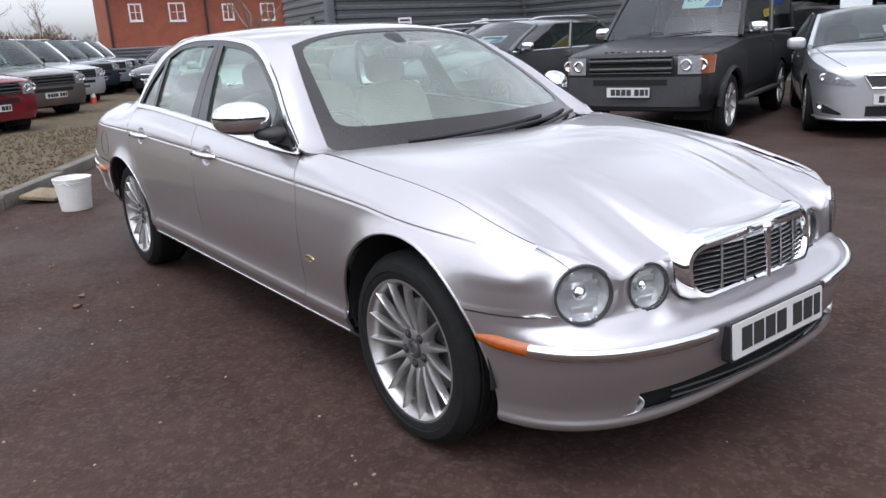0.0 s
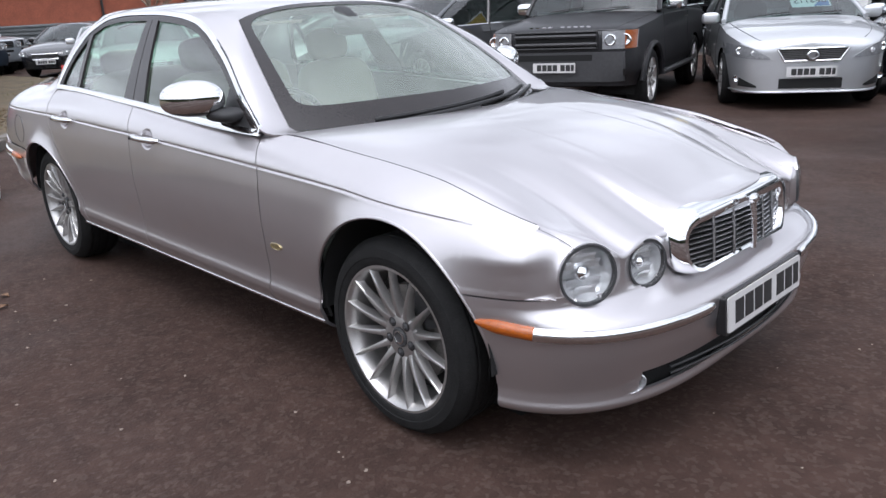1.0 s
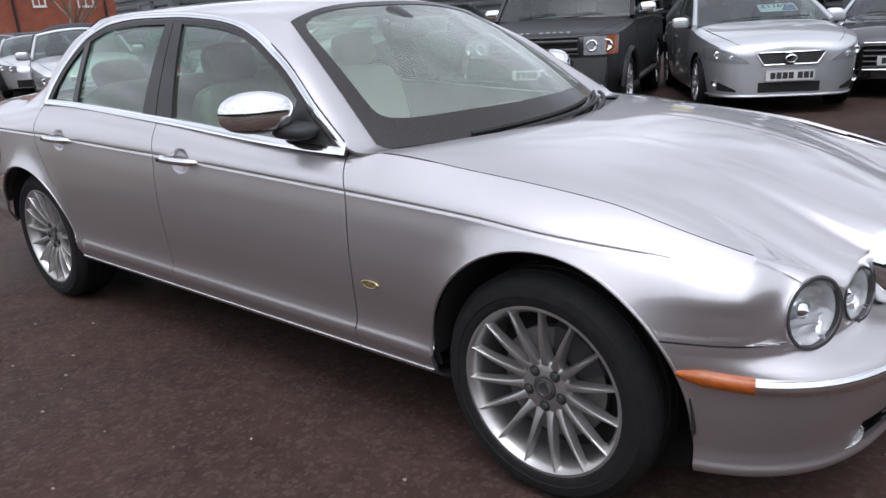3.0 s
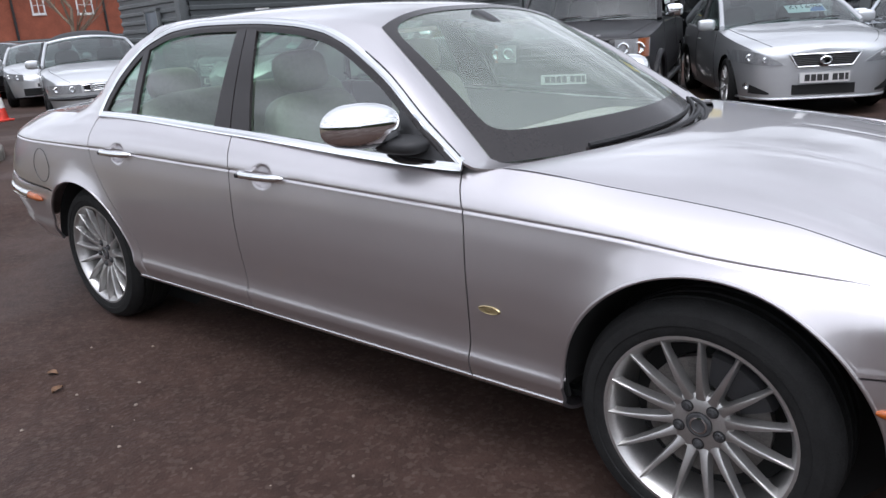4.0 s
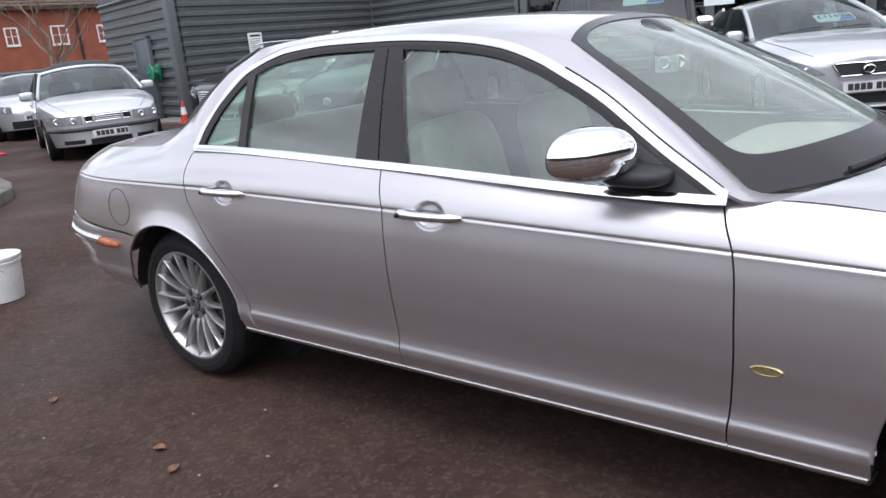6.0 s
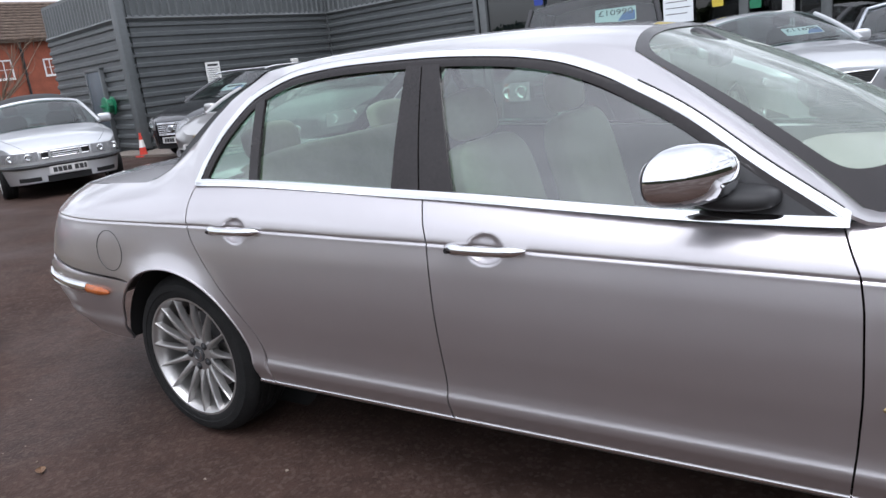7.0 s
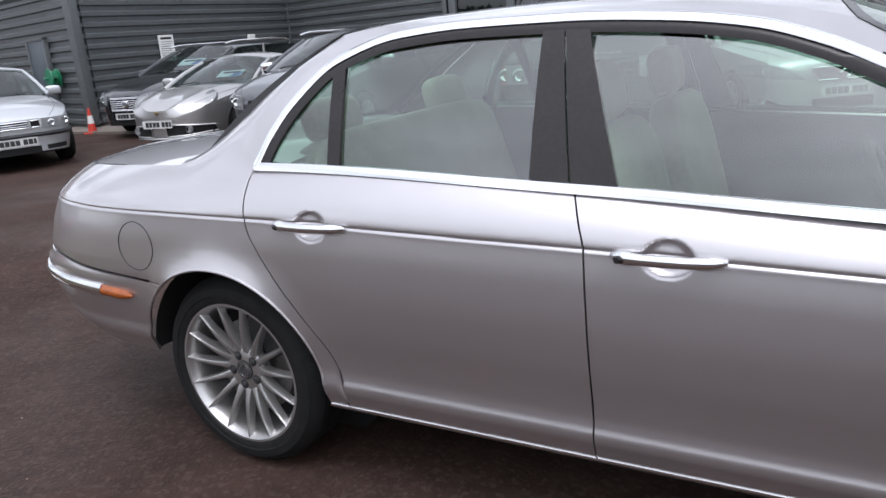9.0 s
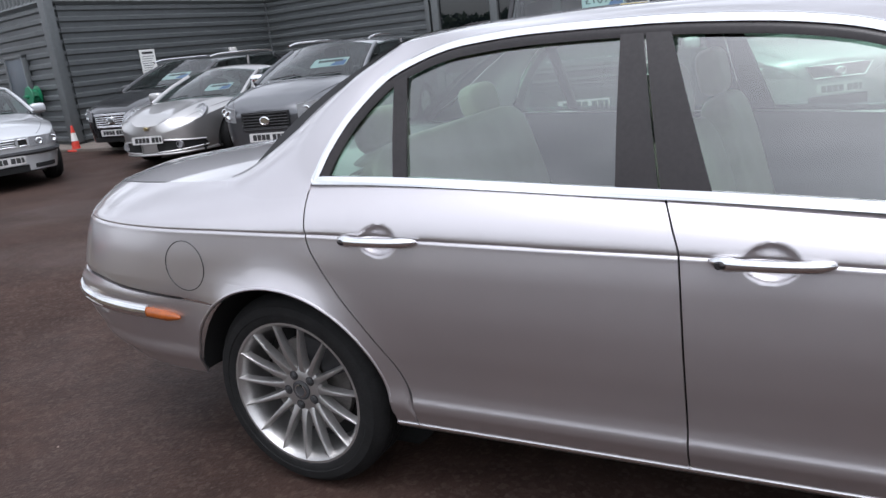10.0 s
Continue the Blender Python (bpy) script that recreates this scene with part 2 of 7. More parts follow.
class Geo:
    """Vertices and faces gathered for one mesh."""

    def __init__(self):
        self.v, self.f = [], []

    def grid(self, rows, close=False, inside=None, thick=0.0, keep=None):
        """Quads over rows of points; inside: a point on the inner side, or a direction that looks outward as a 1-tuple; thick: shell depth with a rim."""
        rows = [[Vector(p) for p in r] for r in rows]
        nr, nc = len(rows), len(rows[0])
        faces = []
        for i in range(nr - 1):
            for j in range(nc if close else nc - 1):
                k = (j + 1) % nc
                q = [(i, j), (i + 1, j), (i + 1, k), (i, k)]
                if keep is None or keep(sum((rows[a][b] for a, b in q), Vector()) / 4):
                    faces.append([a * nc + b for a, b in q])
        pts = [p for r in rows for p in r]
        nor = [Vector() for _ in pts]
        total = 0.0
        for q in faces:
            a, b, c, d = (pts[k] for k in q)
            n = (c - a).cross(d - b)
            if inside is not None and len(inside) == 1:
                total += n.dot(Vector(inside[0]))
            elif inside is not None:
                total += n.dot((a + c) / 2 - Vector(inside))
            for k in q:
                nor[k] += n
        if total < 0:
            faces = [q[::-1] for q in faces]
            nor = [-n for n in nor]
        base = len(self.v)
        self.v += pts
        self.f += [[k + base for k in q] for q in faces]
        if thick:
            nor = [n.normalized() if n.length > 1e-12 else n for n in nor]
            b2 = len(self.v)
            self.v += [p - n * thick for p, n in zip(pts, nor)]
            self.f += [[k + b2 for k in q[::-1]] for q in faces]
            edges = {}
            for q in faces:
                for a, b in zip(q, q[1:] + q[:1]):
                    if (b, a) in edges:
                        del edges[(b, a)]
                    else:
                        edges[(a, b)] = 1
            for a, b in edges:
                k = len(self.v)
                self.v += [pts[a], pts[b], pts[b] - nor[b] * thick, pts[a] - nor[a] * thick]
                self.f.append([k + 1, k, k + 3, k + 2])
        return self

    def tube(self, path, r, seg=8, closed=False, caps=True, flat=1.0, up=(0, 0, 1)):
        """A rod of radius r (number or function of 0..1) along a path; flat squashes it along its local up."""
        path = [Vector(p) for p in path]
        n = len(path)
        rows = []
        for i, p in enumerate(path):
            a = path[i - 1] if (i or closed) else p
            b = path[(i + 1) % n] if (i < n - 1 or closed) else p
            t = (b - a).normalized()
            u = Vector(up) - t * Vector(up).dot(t)
            u = u.normalized() if u.length > 1e-6 else t.orthogonal().normalized()
            w = t.cross(u)
            rr = r(i / max(1, n - 1)) if callable(r) else r
            rows.append([p + (w * math.cos(2 * math.pi * k / seg) + u * flat * math.sin(2 * math.pi * k / seg)) * rr for k in range(seg)])
        base = len(self.v)
        if closed:
            rows.append(rows[0])
        self.v += [p for r_ in rows for p in r_]
        m = len(rows)
        for i in range(m - 1):
            for k in range(seg):
                q = [base + i * seg + k, base + i * seg + (k + 1) % seg, base + (i + 1) * seg + (k + 1) % seg, base + (i + 1) * seg + k]
                self.f.append(q)
        if caps and not closed:
            self.f.append([base + k for k in range(seg)][::-1])
            self.f.append([base + (m - 1) * seg + k for k in range(seg)])
        return self

    def lathe(self, prof, m=None, seg=32, arc=2 * math.pi):
        """Profile of (radius, height) turned round the local z axis and laid by m."""
        m = m or Matrix()
        rows = []
        closed = arc > 6.28
        for r, z in prof:
            rows.append([m @ Vector((r * math.cos(arc * k / seg), r * math.sin(arc * k / seg), z)) for k in range(seg if closed else seg + 1)])
        base, nc = len(self.v), len(rows[0])
        self.v += [p for r_ in rows for p in r_]
        for i in range(len(rows) - 1):
            for k in range(nc if closed else nc - 1):
                j = (k + 1) % nc
                self.f.append([base + i * nc + k, base + i * nc + j, base + (i + 1) * nc + j, base + (i + 1) * nc + k])
        return self

    def box(self, lo, hi, m=None, bevel=0.0):
        """A box from lo to hi with chamfered edges."""
        m = m or Matrix()
        bm = bmesh.new()
        bmesh.ops.create_cube(bm, size=1.0)
        for v in bm.verts:
            v.co = Vector([lo[i] + (v.co[i] + 0.5) * (hi[i] - lo[i]) for i in range(3)])
        if bevel:
            bmesh.ops.bevel(bm, geom=bm.edges[:], offset=bevel, segments=2, affect="EDGES", profile=0.5)
        return self.add(bm, m)

    def add(self, bm, m=None):
        m = m or Matrix()
        base = len(self.v)
        bm.verts.index_update()
        self.v += [m @ v.co for v in bm.verts]
        self.f += [[base + v.index for v in f.verts] for f in bm.faces]
        bm.free()
        return self

    def poly(self, outline, depth, m=None):
        """A prism from a flat outline of (x, y), of that depth along local z, laid by m."""
        m = m or Matrix()
        base, n = len(self.v), len(outline)
        self.v += [m @ Vector((x, y, depth)) for x, y in outline] + [m @ Vector((x, y, 0)) for x, y in outline]
        self.f.append([base + i for i in range(n)])
        self.f.append([base + n + i for i in range(n)][::-1])
        for i in range(n):
            k, j = len(self.v), (i + 1) % n
            self.v += [self.v[base + i], self.v[base + j], self.v[base + n + j], self.v[base + n + i]]
            self.f.append([k + 3, k + 2, k + 1, k])
        return self

    def weld_shell(self, dist, thick):
        """Joins what meets within dist into one sheet and gives it an inner side and a rim."""
        bm = bmesh.new()
        vs = [bm.verts.new(p) for p in self.v]
        for q in self.f:
            bm.faces.new([vs[k] for k in q])
        bmesh.ops.remove_doubles(bm, verts=bm.verts[:], dist=dist)
        bmesh.ops.dissolve_degenerate(bm, edges=bm.edges[:], dist=1e-6)
        bm.normal_update()
        bm.verts.index_update()
        pts, nor = [v.co.copy() for v in bm.verts], [v.normal.copy() for v in bm.verts]
        faces = [[v.index for v in f.verts] for f in bm.faces]
        rim = [(e.verts[0], e.verts[1], e.link_loops[0]) for e in bm.edges if len(e.link_faces) == 1]
        rim = [(l.vert.index, l.link_loop_next.vert.index) for a, b, l in rim]
        n = len(pts)
        self.v, self.f = pts + [p - k * thick for p, k in zip(pts, nor)], faces + [[k + n for k in q[::-1]] for q in faces]
        for a, b in rim:
            k = len(self.v)
            self.v += [pts[a], pts[b], pts[b] - nor[b] * thick, pts[a] - nor[a] * thick]
            self.f.append([k + 1, k, k + 3, k + 2])
        bm.free()
        return self

    def map(self, fn):
        self.v = [Vector(fn(p)) for p in self.v]
        return self

    def mesh(self, name, mat, smooth=True, angle=38):
        me = bpy.data.meshes.new(name)
        me.from_pydata([tuple(p) for p in self.v], [], self.f)
        me.materials.append(mat)
        if smooth:
            me.polygons.foreach_set("use_smooth", [True] * len(me.polygons))
            me.set_sharp_from_angle(angle=radians(angle))
        me.update()
        return me


def thing(name, label, category, at=None, group="", kind=""):
    """An empty at a thing's base."""
    ob = tagged(new(name), label, category, group, kind)
    if at is not None:
        ob.matrix_world = at
    return ob


def part(name, geo, mat, parent, label="", smooth=True, m=None, angle=38):
    """One mesh object under a thing or a part."""
    ob = new(name, geo.mesh(name, mat, smooth, angle) if isinstance(geo, Geo) else geo)
    ob.parent = parent
    if m is not None:
        ob.matrix_basis = m
    if label:
        ob["label"] = label
    return ob


def solo(name, geo, mat, label, category="", at=None, group="", kind="", smooth=True, angle=38):
    """A thing of one mesh."""
    ob = tagged(new(name, geo.mesh(name, mat, smooth, angle) if isinstance(geo, Geo) else geo), label, category, group, kind)
    if at is not None:
        ob.matrix_world = at
    return ob


def span(a, b, n):
    return [a + (b - a) * i / (n - 1) for i in range(n)]


def rounded(w, h, r, n=6):
    """Outline of a rounded rectangle, counter-clockwise, centred."""
    out = []
    for cx, cy, a0 in ((w / 2 - r, h / 2 - r, 0), (-w / 2 + r, h / 2 - r, 90), (-w / 2 + r, -h / 2 + r, 180), (w / 2 - r, -h / 2 + r, 270)):
        for k in range(n + 1):
            a = radians(a0 + 90 * k / n)
            out.append((cx + r * math.cos(a), cy + r * math.sin(a)))
    return out


def cushion(cx, cy, cz, ax, ay, az, e=0.45, tilt=0.0, n=18):
    """A soft rounded block."""
    g = Geo()
    sp = lambda v: math.copysign(abs(v) ** e, v)
    rot = Matrix.Translation((cx, cy, cz)) @ Matrix.Rotation(radians(tilt), 4, "Y")
    rows = []
    for i in range(n + 1):
        th = -math.pi / 2 + math.pi * i / n
        rows.append([rot @ Vector((ax * sp(math.cos(th)) * sp(math.cos(2 * math.pi * k / 28)), ay * sp(math.cos(th)) * sp(math.sin(2 * math.pi * k / 28)), az * sp(math.sin(th)))) for k in range(28)])
    return g.grid(rows, close=True, inside=(cx, cy, cz))


def ground_z(x, y=0.0):
    u = -x - 1.6
    s = 0.027
    f = min(1.0, max(0.0, (3.6 - y) / 2.8))
    f = f * f * (3 - 2 * f)
    e = min(1.0, max(0.0, (10.5 - u) / 6.0))
    return 0.0 if u <= 0 else f * e * e * (3 - 2 * e) * (s / 3 * u * u if u < 1.5 else s * u - s * 0.75)


# ---- wheels ----
def make_tyre(R, rim, width, seg=64):
    """Tyre with rounded shoulders, side wall rings and tread grooves; axis along local z, outer face at +z."""
    w, g = width / 2, Geo()
    prof = [(rim - 0.012, -w + 0.03), (rim + 0.004, -w + 0.006), (rim + 0.03, -w - 0.002), (R - 0.045, -w + 0.002), (R - 0.018, -w + 0.015), (R - 0.004, -w + 0.035)]
    for k in (-0.55, -0.18, 0.18, 0.55):
        c = k * w
        prof += [(R, c - 0.007), (R - 0.007, c - 0.005), (R - 0.007, c + 0.005), (R, c + 0.007)]
    prof += [(R - 0.004, w - 0.035), (R - 0.018, w - 0.015), (R - 0.03, w - 0.006), (R - 0.032, w - 0.002), (R - 0.048, w + 0.001), (rim + 0.032, w + 0.002), (rim + 0.030, w - 0.001), (rim + 0.012, w - 0.001), (rim + 0.003, w - 0.006), (rim - 0.014, w - 0.03)]
    return g.lathe(prof, seg=seg)


def make_rim(r, width, spokes=15, dish=0.02, seg=60, hub=0.07):
    """Alloy rim: flange, barrel, hub and slim tapered spokes, outer face at +z."""
    w, g = width / 2, Geo()
    g.lathe([(r - 0.004, w - 0.016), (r + 0.006, w - 0.004), (r + 0.004, w + 0.001), (r - 0.004, w + 0.001), (r - 0.010, w - 0.006), (r - 0.020, w - 0.022), (r - 0.026, w - 0.07), (r - 0.030, -w + 0.02), (r - 0.006, -w)], seg=seg)
    zf = w - dish
    pitch = 0.44 * 2 * math.pi * hub / spokes
    for k in range(spokes):
        m = Matrix.Rotation(2 * math.pi * k / spokes, 4, "Z")
        rows = []
        for t in span(0, 1, 13):
            rr = hub * 0.9 + (r - 0.004 - hub * 0.9) * t
            hw = 0.0098 - 0.0072 * t ** 1.3 + max(0.0, pitch - 0.0098) * max(0, 1 - t / 0.12)
            base = hw + 0.0035 + 0.013 * max(0.0, (t - 0.84) / 0.16) ** 1.5 + 0.003 * max(0, 1 - t / 0.2)
            top = zf + (w - 0.001 - zf) * t ** 1.25 + 0.010 * math.sin(math.pi * t ** 0.8)
            dep = 0.036 - 0.012 * t
            rows.append([m @ Vector((rr, y, z)) for y, z in ((-base, top - dep), (-hw - 0.0012, top - 0.007), (-hw, top - 0.002), (-hw * 0.55, top), (hw * 0.55, top), (hw, top - 0.002), (hw + 0.0012, top - 0.007), (base, top - dep))])
        g.grid(rows, inside=m @ Vector((r / 2, 0, zf - 0.2)))
    g.lathe([(hub + 0.012, zf - 0.035), (hub + 0.008, zf - 0.008), (hub - 0.004, zf), (0.036, zf + 0.001), (0.034, zf - 0.003), (0.0, zf - 0.003)], seg=36)
    return g


def wheel_set(R, rim, width, spokes, dish, hub=0.07, flat=False):
    """Meshes of one wheel, to be shared by its repeats."""
    w = width / 2
    d = {"tyre": make_tyre(R, rim, width).mesh("tyre", M["tyre"], angle=30), "rim": make_rim(rim, width - 0.012, spokes, dish, hub=hub).mesh("rim", M["alloy"], angle=35)}
    zf = w - 0.006 - dish
    d["cap"] = Geo().lathe([(0.033, zf - 0.004), (0.033, zf + 0.004), (0.029, zf + 0.006), (0.026, zf + 0.0045), (0.0, zf + 0.006)], seg=28).mesh("centre_cap", M["plastic"])
    d["emblem"] = Geo().lathe([(0.0225, zf + 0.004), (0.0225, zf + 0.0075), (0.019, zf + 0.0085), (0.0185, zf + 0.0065)], seg=24).mesh("cap_emblem", M["chrome"])
    nut = Geo().lathe([(0.0125, zf - 0.012), (0.0125, zf + 0.002), (0.010, zf + 0.004), (0.009, zf - 0.004), (0.0, zf - 0.004)], seg=12)
    nut.lathe([(0.0085, zf - 0.006), (0.0085, zf + 0.006), (0.0, zf + 0.008)], seg=6)
    d["nut"] = nut.mesh("wheel_nut", M["plastic"])
    # flat black disc painted for the shade in a nut's hole
    d["pocket"] = Geo().lathe([(0.0165, zf - 0.004), (0.0165, zf + 0.0015), (0.0, zf + 0.0015)], seg=16).mesh("nut_hole_shade", M["black"])
    d["disc"] = Geo().lathe([(0.06, zf - 0.05), (0.165, zf - 0.05), (0.165, zf - 0.075), (0.06, zf - 0.075)], seg=40).mesh("brake_disc", M["steel"])
    cal = Geo().lathe([(0.10, zf - 0.035), (0.178, zf - 0.035), (0.185, zf - 0.045), (0.185, zf - 0.09), (0.10, zf - 0.09)], seg=12, arc=1.1)
    d["caliper"] = cal.mesh("brake_caliper", M["plastic"])
    # near-black disc: shade behind the spokes painted as its colour
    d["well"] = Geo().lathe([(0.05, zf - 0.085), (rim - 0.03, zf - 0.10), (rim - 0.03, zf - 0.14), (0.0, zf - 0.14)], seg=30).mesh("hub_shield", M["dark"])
    return d


def put_wheel(parent, d, x, y, z, side, turn=0.0, steer=0.0, full=True):
    """One wheel under a car: side -1 faces -y, +1 faces +y."""
    m = Matrix.Translation((x, y, z)) @ Matrix.Rotation(steer, 4, "Z") @ Matrix.Rotation(radians(90) * -side, 4, "X") @ Matrix.Rotation(turn, 4, "Z")
    w = part("wheel", d["tyre"], None, parent, m=m)
    part("rim", d["rim"], None, w)
    if full:
        part("centre_cap", d["cap"], None, w)
        part("cap_emblem", d["emblem"], None, w)
        for k in range(5):
            a = 2 * math.pi * (k + 0.5) / 5
            part("nut_hole_shade", d["pocket"], None, w, m=Matrix.Translation((0.055 * math.cos(a), 0.055 * math.sin(a), 0)))
            part("wheel_nut", d["nut"], None, w, m=Matrix.Translation((0.055 * math.cos(a), 0.055 * math.sin(a), 0.003)))
        part("brake_disc", d["disc"], None, w)
        part("brake_caliper", d["caliper"], None, w, m=Matrix.Rotation(0.4 - turn, 4, "Z"))
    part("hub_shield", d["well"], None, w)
    return w


def number_plate(parent, m, rows=((-0.2, -0.12), (-0.1, -0.03), (0.0, 0.06), (0.09, 0.15), (0.18, 0.24)), w=0.52, h=0.111):
    """A plate with plain dark bars for its characters; local x along it, y up, z out."""
    p = part("number_plate", Geo().poly(rounded(w, h, 0.008, 3), 0.004), M["platewhite"], parent, "white number plate with dark bars", m=m)
    for a, b in rows:
        part("bar", Geo().poly([(a, -0.036), (b, -0.036), (b, 0.036), (a, 0.036)], 0.0015), M["ink"], p, m=Matrix.Translation((0, 0, 0.004)))
    return p


# ---- the silver saloon: form ----
ZS = curve((-2.8, 0.886), (-2.3, 0.893), (-1.8, 0.895), (-1.36, 0.89), (-0.71, 0.874), (-0.29, 0.866), (0.32, 0.848), (0.83, 0.832), (1.26, 0.816), (1.65, 0.792), (1.9, 0.772), (2.2, 0.72))
ZB = curve((-2.9, 0.945), (-2.65, 0.975), (-2.4, 0.996), (-1.9, 1.017), (-1.37, 1.028), (-0.333, 0.990), (0.78, 0.941), (0.93, 0.943), (1.25, 0.915), (1.67, 0.870), (1.85, 0.829), (2.02, 0.786), (2.155, 0.742))
YB = curve((-2.8, 0.70), (-1.9, 0.715), (-1.6, 0.745), (-1.37, 0.785), (-0.33, 0.808), (0.78, 0.805), (0.93, 0.785), (1.67, 0.765), (2.2, 0.775))
YSW = curve((-2.8, 0.905), (-1.6, 0.895), (-1.2, 0.882), (-0.5, 0.878), (1.2, 0.876), (1.6, 0.876), (2.4, 0.876))
LOW = curve((0.16, 0.60), (0.225, 0.70), (0.245, 0.775), (0.26, 0.815), (0.28, 0.846), (0.30, 0.861), (0.335, 0.874), (0.358, 0.8815), (0.374, 0.8822), (0.394, 0.8765), (0.42, 0.8743), (0.47, 0.878), (0.56, 0.888), (0.66, 0.893), (0.76, 0.889), (0.855, 0.877))
LOW_F = curve((0.16, 0.74), (0.20, 0.80), (0.225, 0.838), (0.244, 0.8575), (0.258, 0.8610), (0.275, 0.8585), (0.30, 0.8585), (0.335, 0.863), (0.42, 0.8735), (0.47, 0.878), (0.56, 0.888), (0.66, 0.893), (0.76, 0.889), (0.855, 0.877))
LOW_R = curve((0.16, 0.70), (0.30, 0.80), (0.36, 0.838), (0.40, 0.856), (0.425, 0.869), (0.442, 0.8715), (0.465, 0.869), (0.50, 0.8755), (0.56, 0.885), (0.62, 0.889), (0.66, 0.893), (0.76, 0.889), (0.855, 0.877))
NOSE_A = curve((0.16, 0.57), (0.20, 0.630), (0.225, 0.672), (0.245, 0.696), (0.259, 0.7005), (0.276, 0.6975), (0.30, 0.6985), (0.36, 0.712), (0.43, 0.728), (0.50, 0.733), (0.513, 0.727), (0.526, 0.70), (0.538, 0.665), (0.551, 0.632), (0.567, 0.614), (0.60, 0.605), (0.66, 0.602), (0.72, 0.592), (0.80, 0.575), (0.95, 0.56))
TAIL_A = curve((0.20, 0.85), (0.30, 0.95), (0.36, 1.06), (0.42, 1.145), (0.48, 1.198), (0.54, 1.23), (0.60, 1.245), (0.655, 1.235), (0.68, 1.195), (0.75, 1.205), (0.88, 1.222), (0.95, 1.205), (1.05, 1.15))
ARCH_F, ARCH_R = (1.549, 0.358, 0.400), (-1.525, 0.335, 0.390)
SEAM_F = 0.592
SEAM_R = curve((-2.8, 0.70), (-2.46, 0.700), (-2.2, 0.678), (-1.75, 0.655))
HANDLES = ((-0.092, 0.858), (-1.115, 0.879))


NOSE_N = curve((0.1, 3.4), (0.51, 3.4), (0.555, 4.0), (0.6, 4.2), (0.66, 4.4), (0.71, 5.2), (0.76, 6.0), (1.0, 6.0))


def tail_n(z):
    return 3.4 - 0.8 * min(1.0, max(0.0, (z - 0.72) / 0.2))


def nose_n(z):
    return NOSE_N(z)


def side_y(x, z, bare=False):
    """Half width of the body at a height, on the straight part of the flank."""
    zs, zb, ysw = ZS(x), ZB(x), YSW(x)
    if z >= zs:
        t = min(1.0, (z - zs) / max(0.01, zb - zs))
        y = ysw - (ysw - YB(x)) * t ** 1.75
    else:
        zz = z if z < 0.3 else 0.3 + (z - 0.3) * 0.555 / (zs - 0.3)
        y = (LOW_F if x > 1.4 else LOW_R if x < -1.4 else LOW)(zz) * ysw / 0.877
    if x > 1.45 and z > 0.61:
        # the wing's rounder section towards the lamps
        f = min(1.0, (x - 1.45) / 0.45)
        t = min(1.0, (z - 0.61) / (zb - 0.61))
        y += (0.8905 - (0.8905 - YB(x)) * t ** 3.3 - y) * f * f * (3 - 2 * f)
    if bare:
        return y
    fade = min(1.0, max(0.0, (2.02 - x) / 0.15))
    y += fade * (0.0004 * math.exp(-((z - zs + 0.0085) / 0.0045) ** 2) - 0.0042 * math.exp(-((z - zs) / 0.0032) ** 2))
    for cx, cz, r in (ARCH_F, ARCH_R):
        d = math.hypot(x - cx, max(0.0, z - cz)) - r
        if -0.03 < d < 0.115:
            k, rise = (0.115 - max(0.0, d)) / 0.115, max(0.0, z - cz) / (d + r)
            y += (0.001 + 0.021 * rise) * k ** 2.2 * min(1.0, max(0.0, (z - 0.3) / 0.1))
    for hx, hz in HANDLES:
        q = 1 - ((x - hx) / 0.060) ** 2 - ((z - hz) / 0.044) ** 2
        if q > 0:
            y -= 0.017 * (q * (2 - q)) ** 1.1
    return y


def body(sg, z, s=-1, off=0.0, bare=False):
    """A point of the flank, nose or tail: sg runs along the car, past 1.6 round the nose, past -1.6 round the tail."""
    if -1.6 <= sg <= 1.6:
        return Vector((sg, s * (side_y(sg, z, bare) + off), z))
    if sg > 1.6:
        n, a = nose_n(z), NOSE_A(z)
        ph = min(1.0, sg - 1.6) * math.pi / 2
        x, c = 1.6 + a * math.sin(ph) ** (2 / n), max(0.0, math.cos(ph)) ** (2 / n)
        nx, ny = math.sin(ph) ** (2 - 2 / n) / a, max(1e-6, math.cos(ph)) ** (2 - 2 / n) / 0.88
    else:
        n, a = tail_n(z), TAIL_A(z)
        ph = min(1.0, -1.6 - sg) * math.pi / 2
        x, c = -1.6 - a * math.sin(ph) ** (2 / n), max(0.0, math.cos(ph)) ** (2 / n)
        nx, ny = -math.sin(ph) ** (2 - 2 / n) / a, max(1e-6, math.cos(ph)) ** (2 - 2 / n) / 0.88
    y = side_y(x, z, bare) * c
    k = off / math.hypot(nx, ny)
    return Vector((x + nx * k, s * (y + ny * k), z))


def sg_of_x(x, z):
    if x > 1.6:
        return 1.6 + math.asin(min(1.0, ((x - 1.6) / NOSE_A(z)) ** (nose_n(z) / 2))) * 2 / math.pi
    if x < -1.6:
        return -1.6 - math.asin(min(1.0, ((-1.6 - x) / TAIL_A(z)) ** (tail_n(z) / 2))) * 2 / math.pi
    return x


def sg_of_y(y, z, front=True):
    n = nose_n(z) if front else tail_n(z)
    a = math.acos(min(1.0, (y / 0.88) ** (n / 2))) * 2 / math.pi
    return 1.6 + a if front else -1.6 - a


